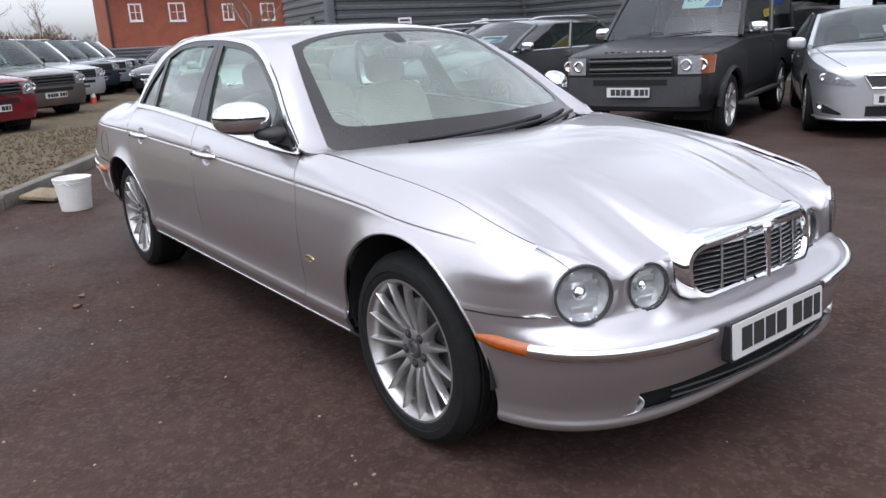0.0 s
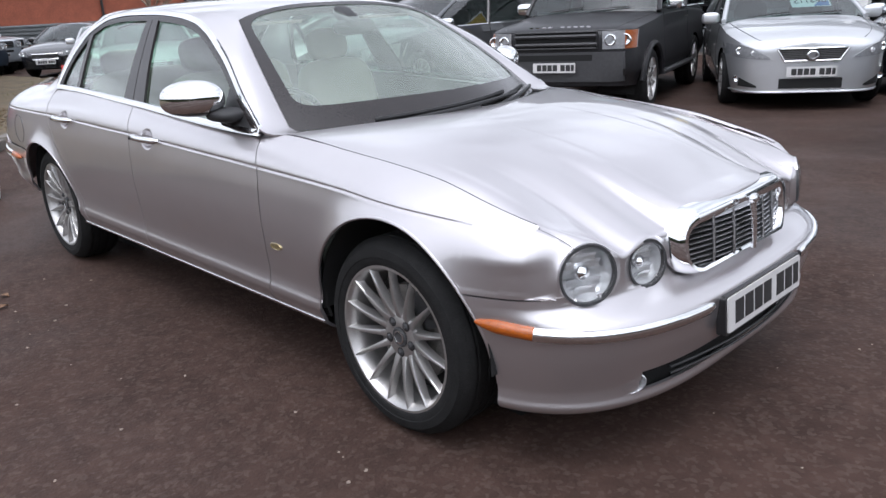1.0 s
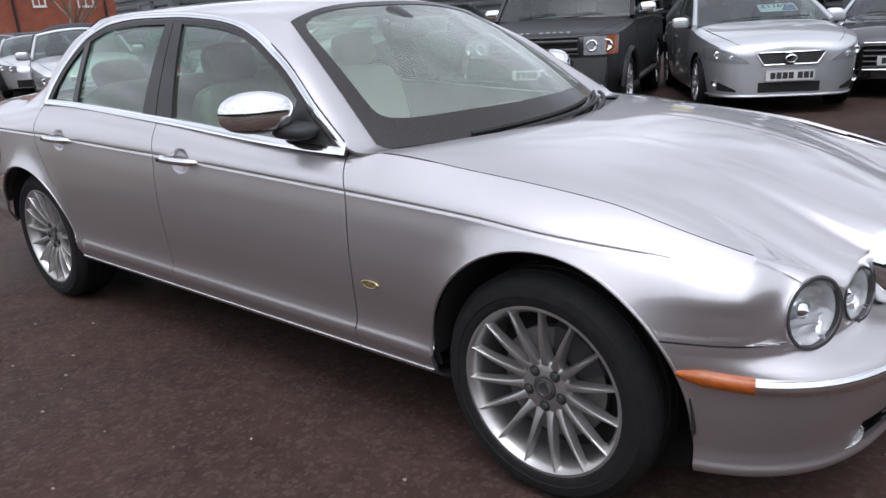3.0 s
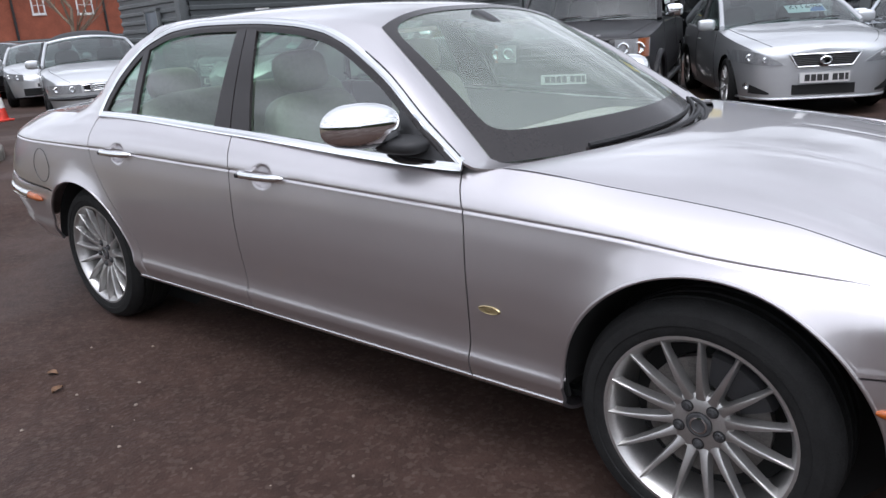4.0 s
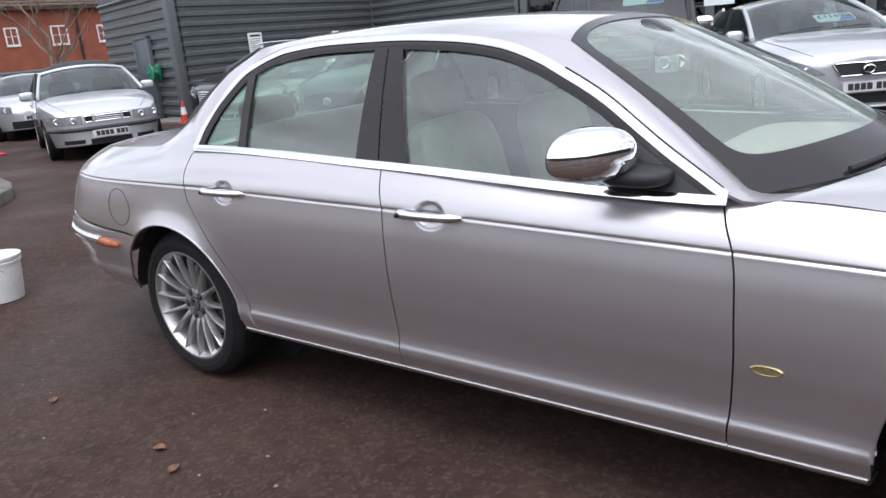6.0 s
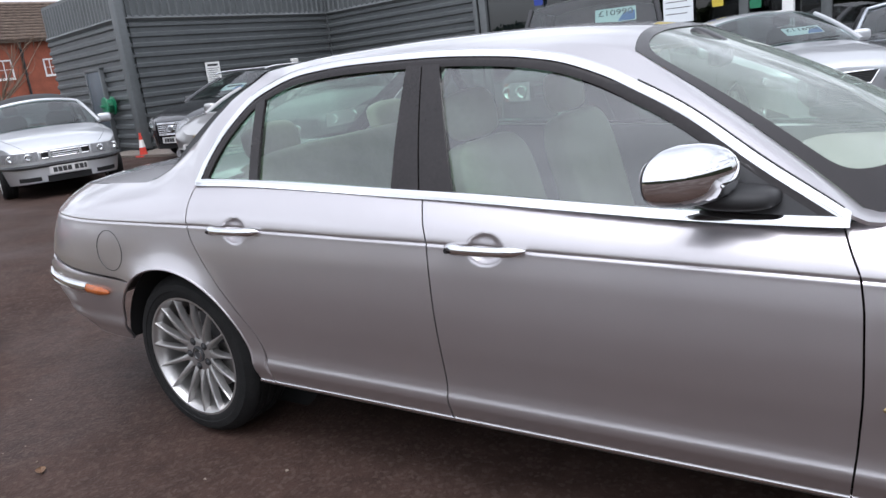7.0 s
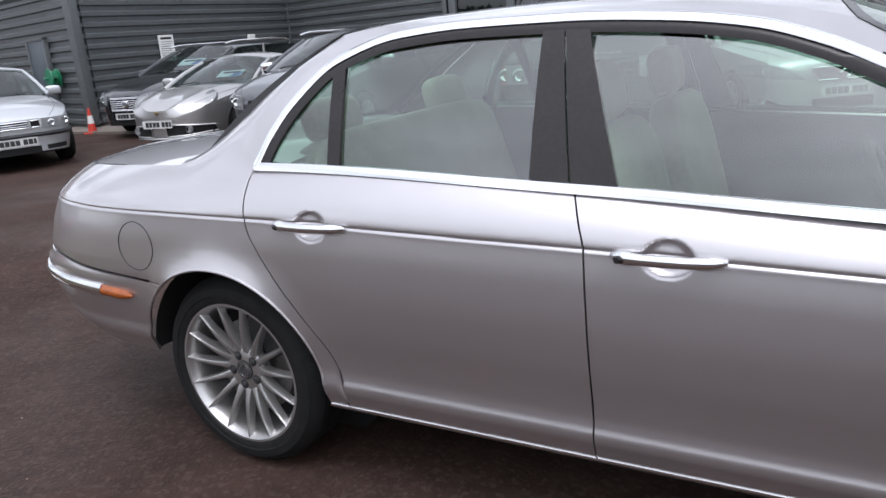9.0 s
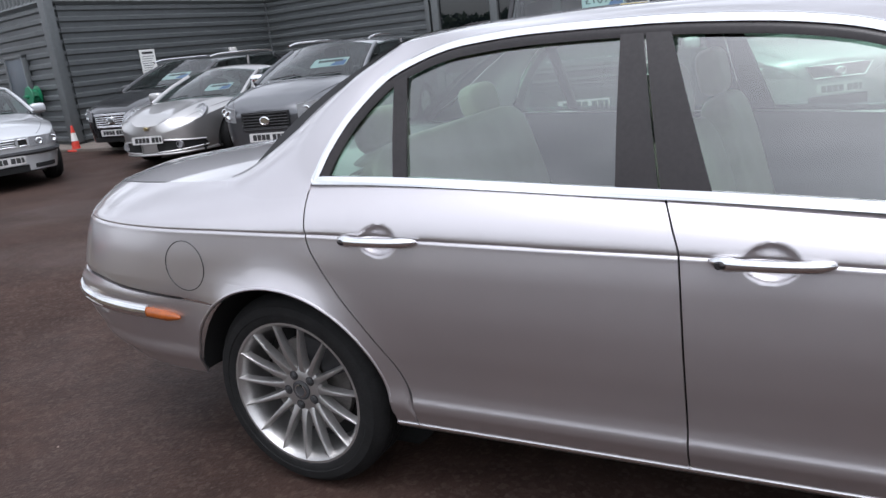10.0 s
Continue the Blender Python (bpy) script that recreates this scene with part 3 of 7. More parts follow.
def z_rows(x, low, top=None):
    """Heights of one column, close together at the swage line."""
    zs, zb = ZS(x), ZB(x) if top is None else top
    a = span(low, zs - 0.022, 84)
    b = [zs + d for d in (-0.017, -0.0135, -0.010, -0.007, -0.0045, -0.0025, 0.0, 0.0025, 0.0045, 0.007, 0.011)]
    return a + b + span(zs + 0.016, max(zb, zs + 0.02), 24)


XA = curve((0.2, 0.812), (0.30, 0.818), (0.45, 0.832), (0.60, 0.840), (0.75, 0.838), (0.833, 0.829), (0.90, 0.803), (0.95, 0.783))
XB = curve((0.2, -0.274), (0.6, -0.280), (0.867, -0.290), (0.93, -0.308), (1.0, -0.335))
XC = curve((0.2, -1.058), (0.385, -1.064), (0.457, -1.084), (0.592, -1.174), (0.728, -1.277), (0.80, -1.325), (0.863, -1.357), (0.949, -1.372), (1.04, -1.39))
SILL = 0.300
GAP = 0.0025


def panel(geo, xa, xb, low, s, n=60, top=None, thick=0.012):
    """A flank panel between two edges given as x by height."""
    cols = []
    for u in span(0, 1, n):
        xm = xa(0.6) + (xb(0.6) - xa(0.6)) * u
        cols.append([body(xa(z) + (xb(z) - xa(z)) * u, z, s) for z in z_rows(xm, low, top)])
    geo.grid(cols, inside=(0, 0, 0.7), thick=thick)


def columns(geo, xs, lowf, topf, s, n=18, thick=0.012, rows=None, keep=None):
    """A flank panel column by column; xs are given as x."""
    cols = []
    for x in xs:
        zz = rows(x) if rows else span(lowf(x), topf(x), n)
        cols.append([fair(body(sg_of_x(x, z), z, s)) for z in zz])
    geo.grid(cols, inside=(0, 0, 0.7), thick=thick, keep=keep)


def arch_z(x, arch):
    cx, cz, r = arch
    return cz + math.sqrt(max(0.0, r * r - (x - cx) ** 2))


LAMPS = ((2.156, 0.684, 0.648, 27, 0.080), (2.198, 0.455, 0.628, 15, 0.066))


def lamp_axis(lamp, s):
    x, y, z, a, r = lamp
    return Vector((x, s * y, z)), Vector((math.cos(radians(a)) * 0.996, s * math.sin(radians(a)) * 0.996, 0.087)), r


def fair(p):
    """The sheet metal drawn into the plane of each lamp round its rim."""
    p = Vector(p)
    if p.x < 1.95 or p.z < 0.575:
        return p
    for lamp in LAMPS:
        c, n, r = lamp_axis(lamp, -1 if p.y < 0 else 1)
        h = (p - c).dot(n)
        rho = (p - c - n * h).length
        w = 0.75 * min(1.0, max(0.0, (r + 0.036 - rho) / 0.030))
        w = w * w * (3 - 2 * w) * min(1.0, max(0.0, (0.742 - p.z) / 0.03)) * min(1.0, max(0.0, (0.16 + h) / 0.05)) * min(1.0, max(0.0, (0.05 - h) / 0.03))
        p = p - n * (h + 0.002) * w
    return p


def lamp_hole(p):
    if p.x < 1.95:
        return True
    for lamp in LAMPS:
        c, n, r = lamp_axis(lamp, -1 if p.y < 0 else 1)
        h = (p - c).dot(n)
        if abs(h) < 0.2 and (p - c - n * h).length < r + 0.001:
            return False
    return True


jag = thing("saloon_car", "silver four-door luxury saloon with chrome trim parked on tarmac", "car")
FRONT_Z = curve((0.76, 0.768), (0.0, 0.764), (0.25, 0.757), (0.31, 0.735), (0.355, 0.700), (0.40, 0.700), (0.45, 0.706), (0.50, 0.698), (0.555, 0.680), (0.61, 0.708), (0.67, 0.736), (0.715, 0.757))

for s in (-1, 1):
    # front wing
    g = Geo()
    cx, cz, r = ARCH_F
    panel(g, lambda z: XA(z) + GAP, lambda z: cx - r, SILL, s, 26)
    ths = span(180, math.degrees(math.asin((SEAM_F - cz) / r)), 44)
    xs = [cx + r * math.cos(radians(t)) for t in ths]
    columns(g, xs, None, None, s, rows=lambda x: z_rows(x, arch_z(x, ARCH_F)))
    columns(g, span(xs[-1], 2.040, 50), lambda x: SEAM_F + GAP, lambda x: ZB(x), s, 40, 0.008, keep=lamp_hole)
    wing = part("front_wing", g, M["silver"], jag, angle=50)
    # oval side badge
    p = body(0.918, 0.547, s)
    b = part("wing_badge", Geo().lathe([(0.040, -0.004), (0.040, 0.002), (0.035, 0.005), (0.030, 0.004), (0.0, 0.0055)], Matrix.Diagonal((1, 0.32, 1, 1)), 32), M["gold"], jag, "small oval gilt side badge", m=Matrix.Translation(p) @ Matrix.Rotation(radians(90) * -s, 4, "X"))
    # doors
    for nm, fa, fb, handle in (("front_door", lambda z: XB(z) + GAP, lambda z: XA(z) - GAP, HANDLES[0]), ("rear_door", lambda z: XC(z) + GAP, lambda z: XB(z) - GAP, HANDLES[1])):
        g = Geo()
        panel(g, fa, fb, SILL, s, 190)
        door = part(nm, g, M["silver"], jag, angle=50)
        hx, hz = handle
        path = [body(hx + d, hz + 0.002, s, 0.004 + 0.026 * (1 - (abs(d) / 0.134) ** 3), True) for d in span(-0.13, 0.13, 31)]
        h = part("door_handle", Geo().tube(path, lambda t: 0.003 + 0.0095 * math.sin(math.pi * t) ** 0.4 + 0.0055 * math.exp(-((t - 0.13) / 0.10) ** 2) + 0.003 * math.exp(-((t - 0.86) / 0.10) ** 2), 14, flat=1.15), M["chrome"], door, "polished chrome pull handle")
        part("handle_grip_recess", Geo().tube([body(hx + d, hz + 0.001, s, 0.031 - 0.4 * abs(d + 0.098), True) for d in span(-0.118, -0.078, 9)], lambda t: 0.001 + 0.0085 * math.sin(math.pi * t) ** 0.5, 10), M["gloss"], h, "dark pad at the handle's end")
        if s == -1 and nm == "front_door":
            part("keyhole", Geo().lathe([(0.008, 0), (0.008, 0.002), (0.0, 0.0015)], seg=14), M["black"], h, m=Matrix.Translation(body(hx - 0.105, hz, s, 0.036, True)) @ Matrix.Rotation(radians(90), 4, "X"))
    # rear quarter
    g = Geo()
    cx, cz, r = ARCH_R
    inv = curve(*[(XC(z), z) for z in span(0.30, 0.75, 12)])
    xs = span(-1.064, -1.135, 6)
    columns(g, xs, lambda x: SILL, lambda x: max(SILL + 0.01, inv(x + GAP)), s, 12)
    xs = [cx + r * math.cos(radians(t)) for t in span(0, 50.2, 26)]
    columns(g, xs, lambda x: arch_z(x, ARCH_R), lambda x: max(arch_z(x, ARCH_R) + 0.002, inv(x + GAP)), s, 20)
    xs = [cx + r * math.cos(radians(t)) for t in span(50.2, 180 - math.degrees(math.asin(0.32 / r)), 44)]
    columns(g, xs, lambda x: arch_z(x, ARCH_R), lambda x: 0.728, s, 22)
    cols = []
    for sg in span(sg_of_x(xs[-1], 0.66), -2.6, 90):
        xm = body(sg, 0.66).x
        cols.append([body(sg, z, s) for z in span(SEAM_R(xm) + GAP, 0.728, 20)])
    g.grid(cols, inside=(0, 0, 0.7), thick=0.008)
    cols = []
    for u in span(0, 1, 76):
        xe = lambda z: XC(z) - GAP
        cols.append([body(xe(z) + (-2.6 - xe(z)) * u, z, s) for z in z_rows(body(-1.375 - 1.225 * u, 0.9).x, 0.728)])
    g.grid(cols, inside=(0, 0, 0.7), thick=0.008)
    quarter = part("rear_quarter", g, M["silver"], jag, angle=50)
    fz = 0.777
    ring = [body(sg_of_x(-1.865 + 0.087 * math.cos(a), fz + 0.083 * math.sin(a)), fz + 0.083 * math.sin(a), s, 0.0005) for a in span(0, 2 * math.pi, 49)[:-1]]
    part("fuel_flap", Geo().tube(ring, 0.0017, 6, closed=True), M["black"], quarter, "round fuel flap outlined by a thin gap")
    # sill below the doors
    g = Geo()
    g.grid([[body(x, z, s) for z in span(0.215, SILL - 0.003, 12)] for x in span(-1.14, 1.143, 40)], inside=(0, 0, 0.7), thick=0.01)
    part("sill", g, M["silver"], jag)
    part("sill_moulding", Geo().tube([body(x, 0.2985, s, 0.002) for x in span(-1.135, 1.143, 60)], 0.0036, 8, flat=1.3), M["chrome"], jag, "thin bright moulding along the sill")
    # wheel housings, near-black: the shade in the arch is put into their colour
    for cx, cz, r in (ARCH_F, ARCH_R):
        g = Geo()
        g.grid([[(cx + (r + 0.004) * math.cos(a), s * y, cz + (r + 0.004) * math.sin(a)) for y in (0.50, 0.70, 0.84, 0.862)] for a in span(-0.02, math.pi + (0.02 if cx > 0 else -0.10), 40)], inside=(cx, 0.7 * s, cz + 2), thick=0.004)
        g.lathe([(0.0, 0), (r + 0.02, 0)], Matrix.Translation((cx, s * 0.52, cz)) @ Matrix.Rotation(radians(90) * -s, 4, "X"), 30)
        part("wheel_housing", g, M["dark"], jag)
        # rolled lip
        lip = [body(sg_of_x(cx + r * math.cos(a), cz + r * math.sin(a)), cz + r * math.sin(a), s, -0.004) for a in span(0.0, math.pi - (0.0 if cx > 0 else 0.12), 60)]
        part("arch_lip", Geo().tube(lip, 0.006, 8), M["silver"], jag)

# bumpers, each one moulding round the corner
g = Geo()
cx, cz, r = ARCH_F
for s in (-1, 1):
    rows = []
    for z in span(0.165, 0.225, 6) + span(0.23, 0.285, 12) + span(0.292, 0.345, 6) + span(0.355, 0.56, 18) + span(0.566, SEAM_F - GAP, 10):
        xl = cx + math.sqrt(max(0.0, r * r - max(0.0, z - cz) ** 2))
        sg0 = sg_of_x(xl, z)
        rows.append([fair(body(sg0 + (2.6 - sg0) * u, z, s)) for u in span(0, 1, 120)])
    g.grid(rows, inside=(0, 0, 0.4), thick=0.012, keep=lambda p: lamp_hole(p) and not (0.280 < p.z < 0.341 and abs(p.y) < 0.56))
front_bumper = part("front_bumper", g, M["silver"], jag, angle=50)
g = Geo()
g.grid([[Vector((2.18 + 0.10 * (1 - (y / 0.62) ** 2), y, z)) for y in span(-0.62, 0.62, 30)] for z in span(0.25, 0.36, 5)], inside=(0, 0, 0.3), thick=0.01)
part("lower_intake", g, M["dark"], front_bumper, "dark recessed lower air intake")
for z in (0.30, 0.32):
    part("intake_bar", Geo().tube([Vector((2.225 + 0.10 * (1 - (y / 0.62) ** 2), y, z)) for y in span(-0.44, 0.44, 24)], 0.004, 6), M["black"], front_bumper)
for s in (-1, 1):
    path = [body(sg_of_x(2.075, 0.497) + (sg_of_y(0.305, 0.483) - sg_of_x(2.075, 0.497)) * u, 0.500 - 0.018 * u, s, 0.005) for u in span(0, 1, 34)]
    part("bumper_strip", Geo().tube(path, lambda t: 0.0125 if t < 0.97 else 0.008, 14, flat=1.55), M["chrome"], front_bumper, "chrome bumper strip wrapped round the corner")
    path = [body(sg_of_x(1.915 + 0.158 * u, 0.512), 0.516 - 0.014 * u, s, 0.001) for u in span(0, 1, 16)]
    part("side_repeater", Geo().tube(path, lambda t: 0.004 + 0.0145 * min(1, t * 2.6) ** 0.7, 12, flat=1.1), M["amber"], front_bumper, "amber side repeater")
    fl = part("fog_lamp", Geo().lathe([(0.052, -0.03), (0.052, 0.006), (0.047, 0.010), (0.044, -0.002), (0.034, -0.016), (0.0, -0.02)], Matrix.Diagonal((1.0, 0.62, 1, 1)), 24), M["reflector"], front_bumper, m=Matrix.Translation(body(sg_of_y(0.60, 0.308), 0.308, s, -0.010)) @ Matrix.Rotation(radians(-28 * -s), 4, "Z") @ Matrix.Rotation(radians(90), 4, "Y") @ Matrix.Rotation(radians(90), 4, "Z"))
    part("fog_lens", Geo().lathe([(0.047, 0.006), (0.033, 0.013), (0.0, 0.016)], Matrix.Diagonal((1.0, 0.62, 1, 1)), 24), M["lens"], fl)
g = Geo()
cx, cz, r = ARCH_R
rows = []
for k in span(0, 0.88, 26) + [0.91, 0.94, 0.965, 0.985, 1.0]:
    halves = []
    for s in (-1, 1):
        row = []
        for u in span(0, 1, 60):
            s66 = sg_of_x(cx - 0.23, 0.66)
            z = 0.365 + (SEAM_R(body(s66 + (-2.6 - s66) * u, 0.66).x) - GAP - 0.365) * k
            xl = cx - math.sqrt(max(0.0, r * r - max(0.0, z - cz) ** 2))
            sg0 = sg_of_x(xl, z)
            fore = min(1.0, u / 0.12)
            row.append(body(sg0 + (-2.6 - sg0) * u, z - 0.004 * (k >= 0.999), s, (0.011 * min(1.0, (1 - k) / 0.08) ** 0.5 * min(1.0, 0.35 + k) - 0.012 * (k >= 0.999)) * fore))
        halves.append(row)
    rows.append(halves[0] + halves[1][-2::-1])
g.grid(rows, inside=(0, 0, 0.4), thick=0.012)
rear_bumper = part("rear_bumper", g, M["silver"], jag, angle=50)
for s in (-1, 1):
    path = [body(sg_of_x(-2.08, 0.60) - 0.9 * u * (2.6 + sg_of_x(-2.08, 0.60)), 0.600 + 0.012 * u, s, 0.013) for u in span(0, 1, 30)]
    part("bumper_strip", Geo().tube(path, 0.0155, 14, flat=1.5), M["chrome"], rear_bumper, "chrome bumper strip wrapped round the corner")
    path = [body(sg_of_x(-1.925 - 0.153 * u, 0.59), 0.592 + 0.007 * u, s, 0.011) for u in span(0, 1, 14)]
    part("side_repeater", Geo().tube(path, lambda t: 0.004 + 0.013 * min(1, t * 2.6) ** 0.7, 12, flat=1.1), M["amber"], rear_bumper, "amber side repeater")
    q = part("tail_lamp", Geo().grid([[body(-2.02 - 0.36 * u, z, s, 0.004) for z in span(0.72, 0.86, 8)] for u in span(0.55, 1, 10)], inside=(0, 0, 0.7), thick=0.01), M["redlens"], jag, "red tail lamp")

# nose panel round the lamps
g = Geo()
for s in (-1, 1):
    cols = []
    for k in span(0, 1, 110):
        col = []
        for j in span(0, 1, 50):
            y = 0.70
            for _ in range(3):
                z = SEAM_F - GAP + j * (FRONT_Z(y) - 0.004 - 0.016 * min(1.0, max(0.0, (y - 0.61) / 0.06)) - SEAM_F + GAP)
                ye = abs(body(sg_of_x(2.106, z), z).y)
                y = ye + (0.312 - ye) * k
            n, hw = nose_n(z), side_y(2.12, z, True)
            x = 1.6 + NOSE_A(z) * max(0.0, 1 - min(0.999, y / hw) ** n) ** (1 / n)
            if k == 0:
                x, y = 2.106, ye
            x = max(2.106, x) - 0.006 * max(0.0, (j - 0.88) / 0.12)
            col.append(fair(Vector((x, s * y, z))))
        col.append(col[-1] + Vector((-0.05, 0, -0.004)))
        cols.append(col)
    g.grid(cols, inside=(0, 0, 0.7), thick=0.008, keep=lambda p: lamp_hole(p) and (abs(p.y) < 0.66 or p.z < SEAM_F + 0.004))
part("nose_panel", g, M["silver"], jag, angle=50)
# near-black sheet: the shade behind the nose is put into its colour
part("nose_backing", Geo().grid([[Vector((2.03, y, z)) for y in span(-0.68, 0.68, 8)] for z in (0.45, 0.58, 0.66)], inside=(0, 0, 0.6), thick=0.01), M["dark"], jag)

# headlamps: four round units
for s in (-1, 1):
    for lx, ly, lz, az, lr in LAMPS:
        m = Matrix.Translation((lx, s * ly, lz)) @ Matrix.Rotation(radians(az * s), 4, "Z") @ Matrix.Rotation(radians(-5), 4, "Y") @ Matrix.Rotation(radians(90), 4, "Y") @ Matrix.Rotation(radians(90), 4, "Z")
        lamp = part("headlamp", Geo().lathe([(lr * 0.99, 0.0), (lr * 0.96, -0.02), (lr * 0.80, -0.045), (lr * 0.45, -0.06), (0.02, -0.064), (0.0, -0.064)], seg=48), M["reflector"], jag, "round clear headlamp in a dark rim", m=m)
        part("bezel", Geo().lathe([(lr + 0.004, -0.07), (lr + 0.0065, 0.000), (lr + 0.005, 0.004), (lr - 0.001, 0.003), (lr - 0.003, -0.012)], seg=48), M["plastic"], lamp)
        part("bulb", Geo().lathe([(lr * 0.30, -0.066), (lr * 0.30, -0.036), (lr * 0.26, -0.030), (lr * 0.2, -0.026), (0.0, -0.018)], seg=28), M["chrome"], lamp)
        rib = Geo()
        for k in range(5):
            a0 = -0.95 + 0.47 * k
            w = lr * math.cos(a0) * 0.72
            yy = lr * 0.70 * math.sin(a0)
            rib.grid([[Vector((w * u, yy + d * lr * 0.16, -0.050 + 0.018 * abs(k - 2) / 2 + 0.010 * (d > 0) + 0.006 * u * u)) for d in (-1, 0, 1)] for u in span(-1, 1, 7)], inside=((0, 0, 1),))
        part("reflector_facet", rib, M["reflector"], lamp)
        part("lamp_glass", Geo().lathe([(lr, 0.0), (lr * 0.95, 0.006), (lr * 0.75, 0.013), (lr * 0.4, 0.018), (0.0, 0.020)], seg=40), M["lens"], lamp)


# radiator grille
CURV = 0.46


def gr(y, z, d=0.0):
    """A point on the grille's curved, slightly reclined face."""
    return Vector((2.305 - CURV * y * y - 0.22 * (z - 0.57) * max(0, z - 0.57) - 0.10 * (z - 0.57) + d, y, z))


grille = part("radiator_grille", Geo().grid([[gr(y, z, -0.055) for y in span(-0.318, 0.318, 24)] for z in span(0.575, 0.715, 8)], inside=(0, 0, 0.66), thick=0.01), M["dark"], jag, "chrome radiator grille with dark slats")
outer, inner = rounded(0.728, 0.200, 0.085, 10), rounded(0.630, 0.128, 0.055, 10)
zc = 0.656
ring = []
for (a, b), (c, d) in zip(outer, inner):
    top = max(0.0, b) / 0.100
    crown = 0.012 * (1 - (a / 0.364) ** 2) * (1 if b > 0 else 0)
    o, i = (a, zc + b + crown), (c, zc + d - 0.008 * top + crown * 0.6 - 0.006)
    ring.append([gr(*o, -0.038), gr(*o, -0.026), gr(o[0] * 0.99, o[1] - 0.003 * (1 if b > 0 else -1), -0.013), gr(o[0] * 0.965, o[1] - 0.010 * (1 if b > 0 else -1), 0.002), gr((o[0] + i[0]) / 2, (o[1] + i[1]) / 2, 0.010), gr(i[0] * 1.025, i[1] + 0.006 * (1 if b > 0 else -1), 0.006), gr(*i, -0.012), gr(*i, -0.05)])
g = Geo()
ring.append(ring[0])
g.grid(ring, inside=(2.2, 0, zc))
part("surround", g, M["chrome"], grille, "broad chrome surround")
for k in range(9):
    z = 0.592 + 0.0150 * k
    half = 0.305 if 0 < k < 8 else 0.29
    part("slat", Geo().grid([[gr(y, z + dz, dx) for dz, dx in ((-0.0022, -0.016), (-0.0004, -0.011), (0.0018, -0.014), (0.0015, -0.04))] for y in span(-half, half, 26)], inside=(2.0, 0, z)), M["slat"], grille)
for k in (-0.205, -0.103, 0.103, 0.205):
    part("vane", Geo().tube([gr(k + 0.012 * math.sin((z - 0.58) * 9), z, -0.010) for z in span(0.582, 0.722, 10)], 0.0042, 8), M["slat"], grille)
part("centre_vane", Geo().tube([gr(0, z, 0.0 + 0.004 * math.sin((z - 0.57) * 14)) for z in span(0.578, 0.742, 14)], lambda t: 0.008 + 0.006 * t, 10), M["chrome"], grille)
part("grille_badge", Geo().lathe([(0.020, -0.004), (0.020, 0.006), (0.015, 0.010), (0.0, 0.011)], Matrix.Diagonal((0.8, 1.1, 1, 1)), 20), M["chrome"], grille, m=Matrix.Translation(gr(0, 0.738, 0.012)) @ Matrix.Rotation(radians(75), 4, "Y"))

# plate on its black carrier
pc = part("plate_carrier", Geo().poly(rounded(0.535, 0.124, 0.010, 3), 0.03), M["black"], jag, m=Matrix.Translation((2.322, 0, 0.436)) @ Matrix.Rotation(radians(90), 4, "Z") @ Matrix.Rotation(radians(86), 4, "X"))
number_plate(pc, Matrix.Translation((0, 0.002, 0.031)), ((-0.215, -0.160), (-0.150, -0.095), (-0.085, -0.030), (-0.020, 0.035), (0.075, 0.130), (0.140, 0.195), (0.205, 0.245)))

# bonnet
def shut(u, s):
    x = 0.905 + (2.09 - 0.905) * u
    z = ZB(x)
    return body(sg_of_x(x, z), z, s)


ZC = curve((0.8, 0.955), (0.97, 0.957), (1.3, 0.952), (1.6, 0.928), (1.9, 0.886), (2.1, 0.832), (2.25, 0.785))


def bonnet_z(x, b, yedge, zedge, u):
    y = abs(b) * yedge
    base = zedge + (ZC(x) - zedge) * (1 - abs(b) ** 2.8)
    w = u ** 4.6 * (1 - abs(b) ** 80)
    for y0, y1, x0, x1, depth in ((0.678, 0.660, 1.50, 2.12, 0.0030), (0.575, 0.545, 1.66, 2.16, 0.0034), (0.205, 0.225, 1.30, 2.20, 0.0022)):
        t = (x - x0) / (x1 - x0)
        if 0 < t < 1.1:
            d = y - y0 - (y1 - y0) * t
            base -= depth * min(1.0, t * 3) * (1 / (1 + math.exp(-d / 0.004))) * math.exp(-max(0.0, d) / 0.05)
    return base + (FRONT_Z(y) - base) * w


def nose_x(y):
    """How far forward the nose reaches below the bonnet's edge."""
    y = abs(y)
    z = FRONT_Z(y)
    n = nose_n(z)
    x = 1.6 + NOSE_A(z) * max(0.0, 1 - min(0.999, y / side_y(2.1, z, True)) ** n) ** (1 / n)
    if y < 0.40:
        k = min(1.0, max(0.0, (0.40 - y) / 0.07))
        k = k * k * (3 - 2 * k)
        x = x + k * (max(x, gr(min(y, 0.33), z).x - 0.032) - x)
    return x


g = Geo()
rows = []
x1 = shut(1, -1).x
for u in span(0, 1, 100):
    p = shut(u, -1)
    yl = abs(p.y) - 0.004
    row = []
    for b in span(-1, 1, 281):
        x = p.x + 0.23 * (1 - u) * (1 - abs(b) ** 1.8) + (nose_x(b * yl) - 0.004 - x1) * u ** 1.6
        row.append(Vector((x, b * yl, bonnet_z(min(2.16, x), b, yl, p.z, u) + 0.001)))
    rows.append(row)
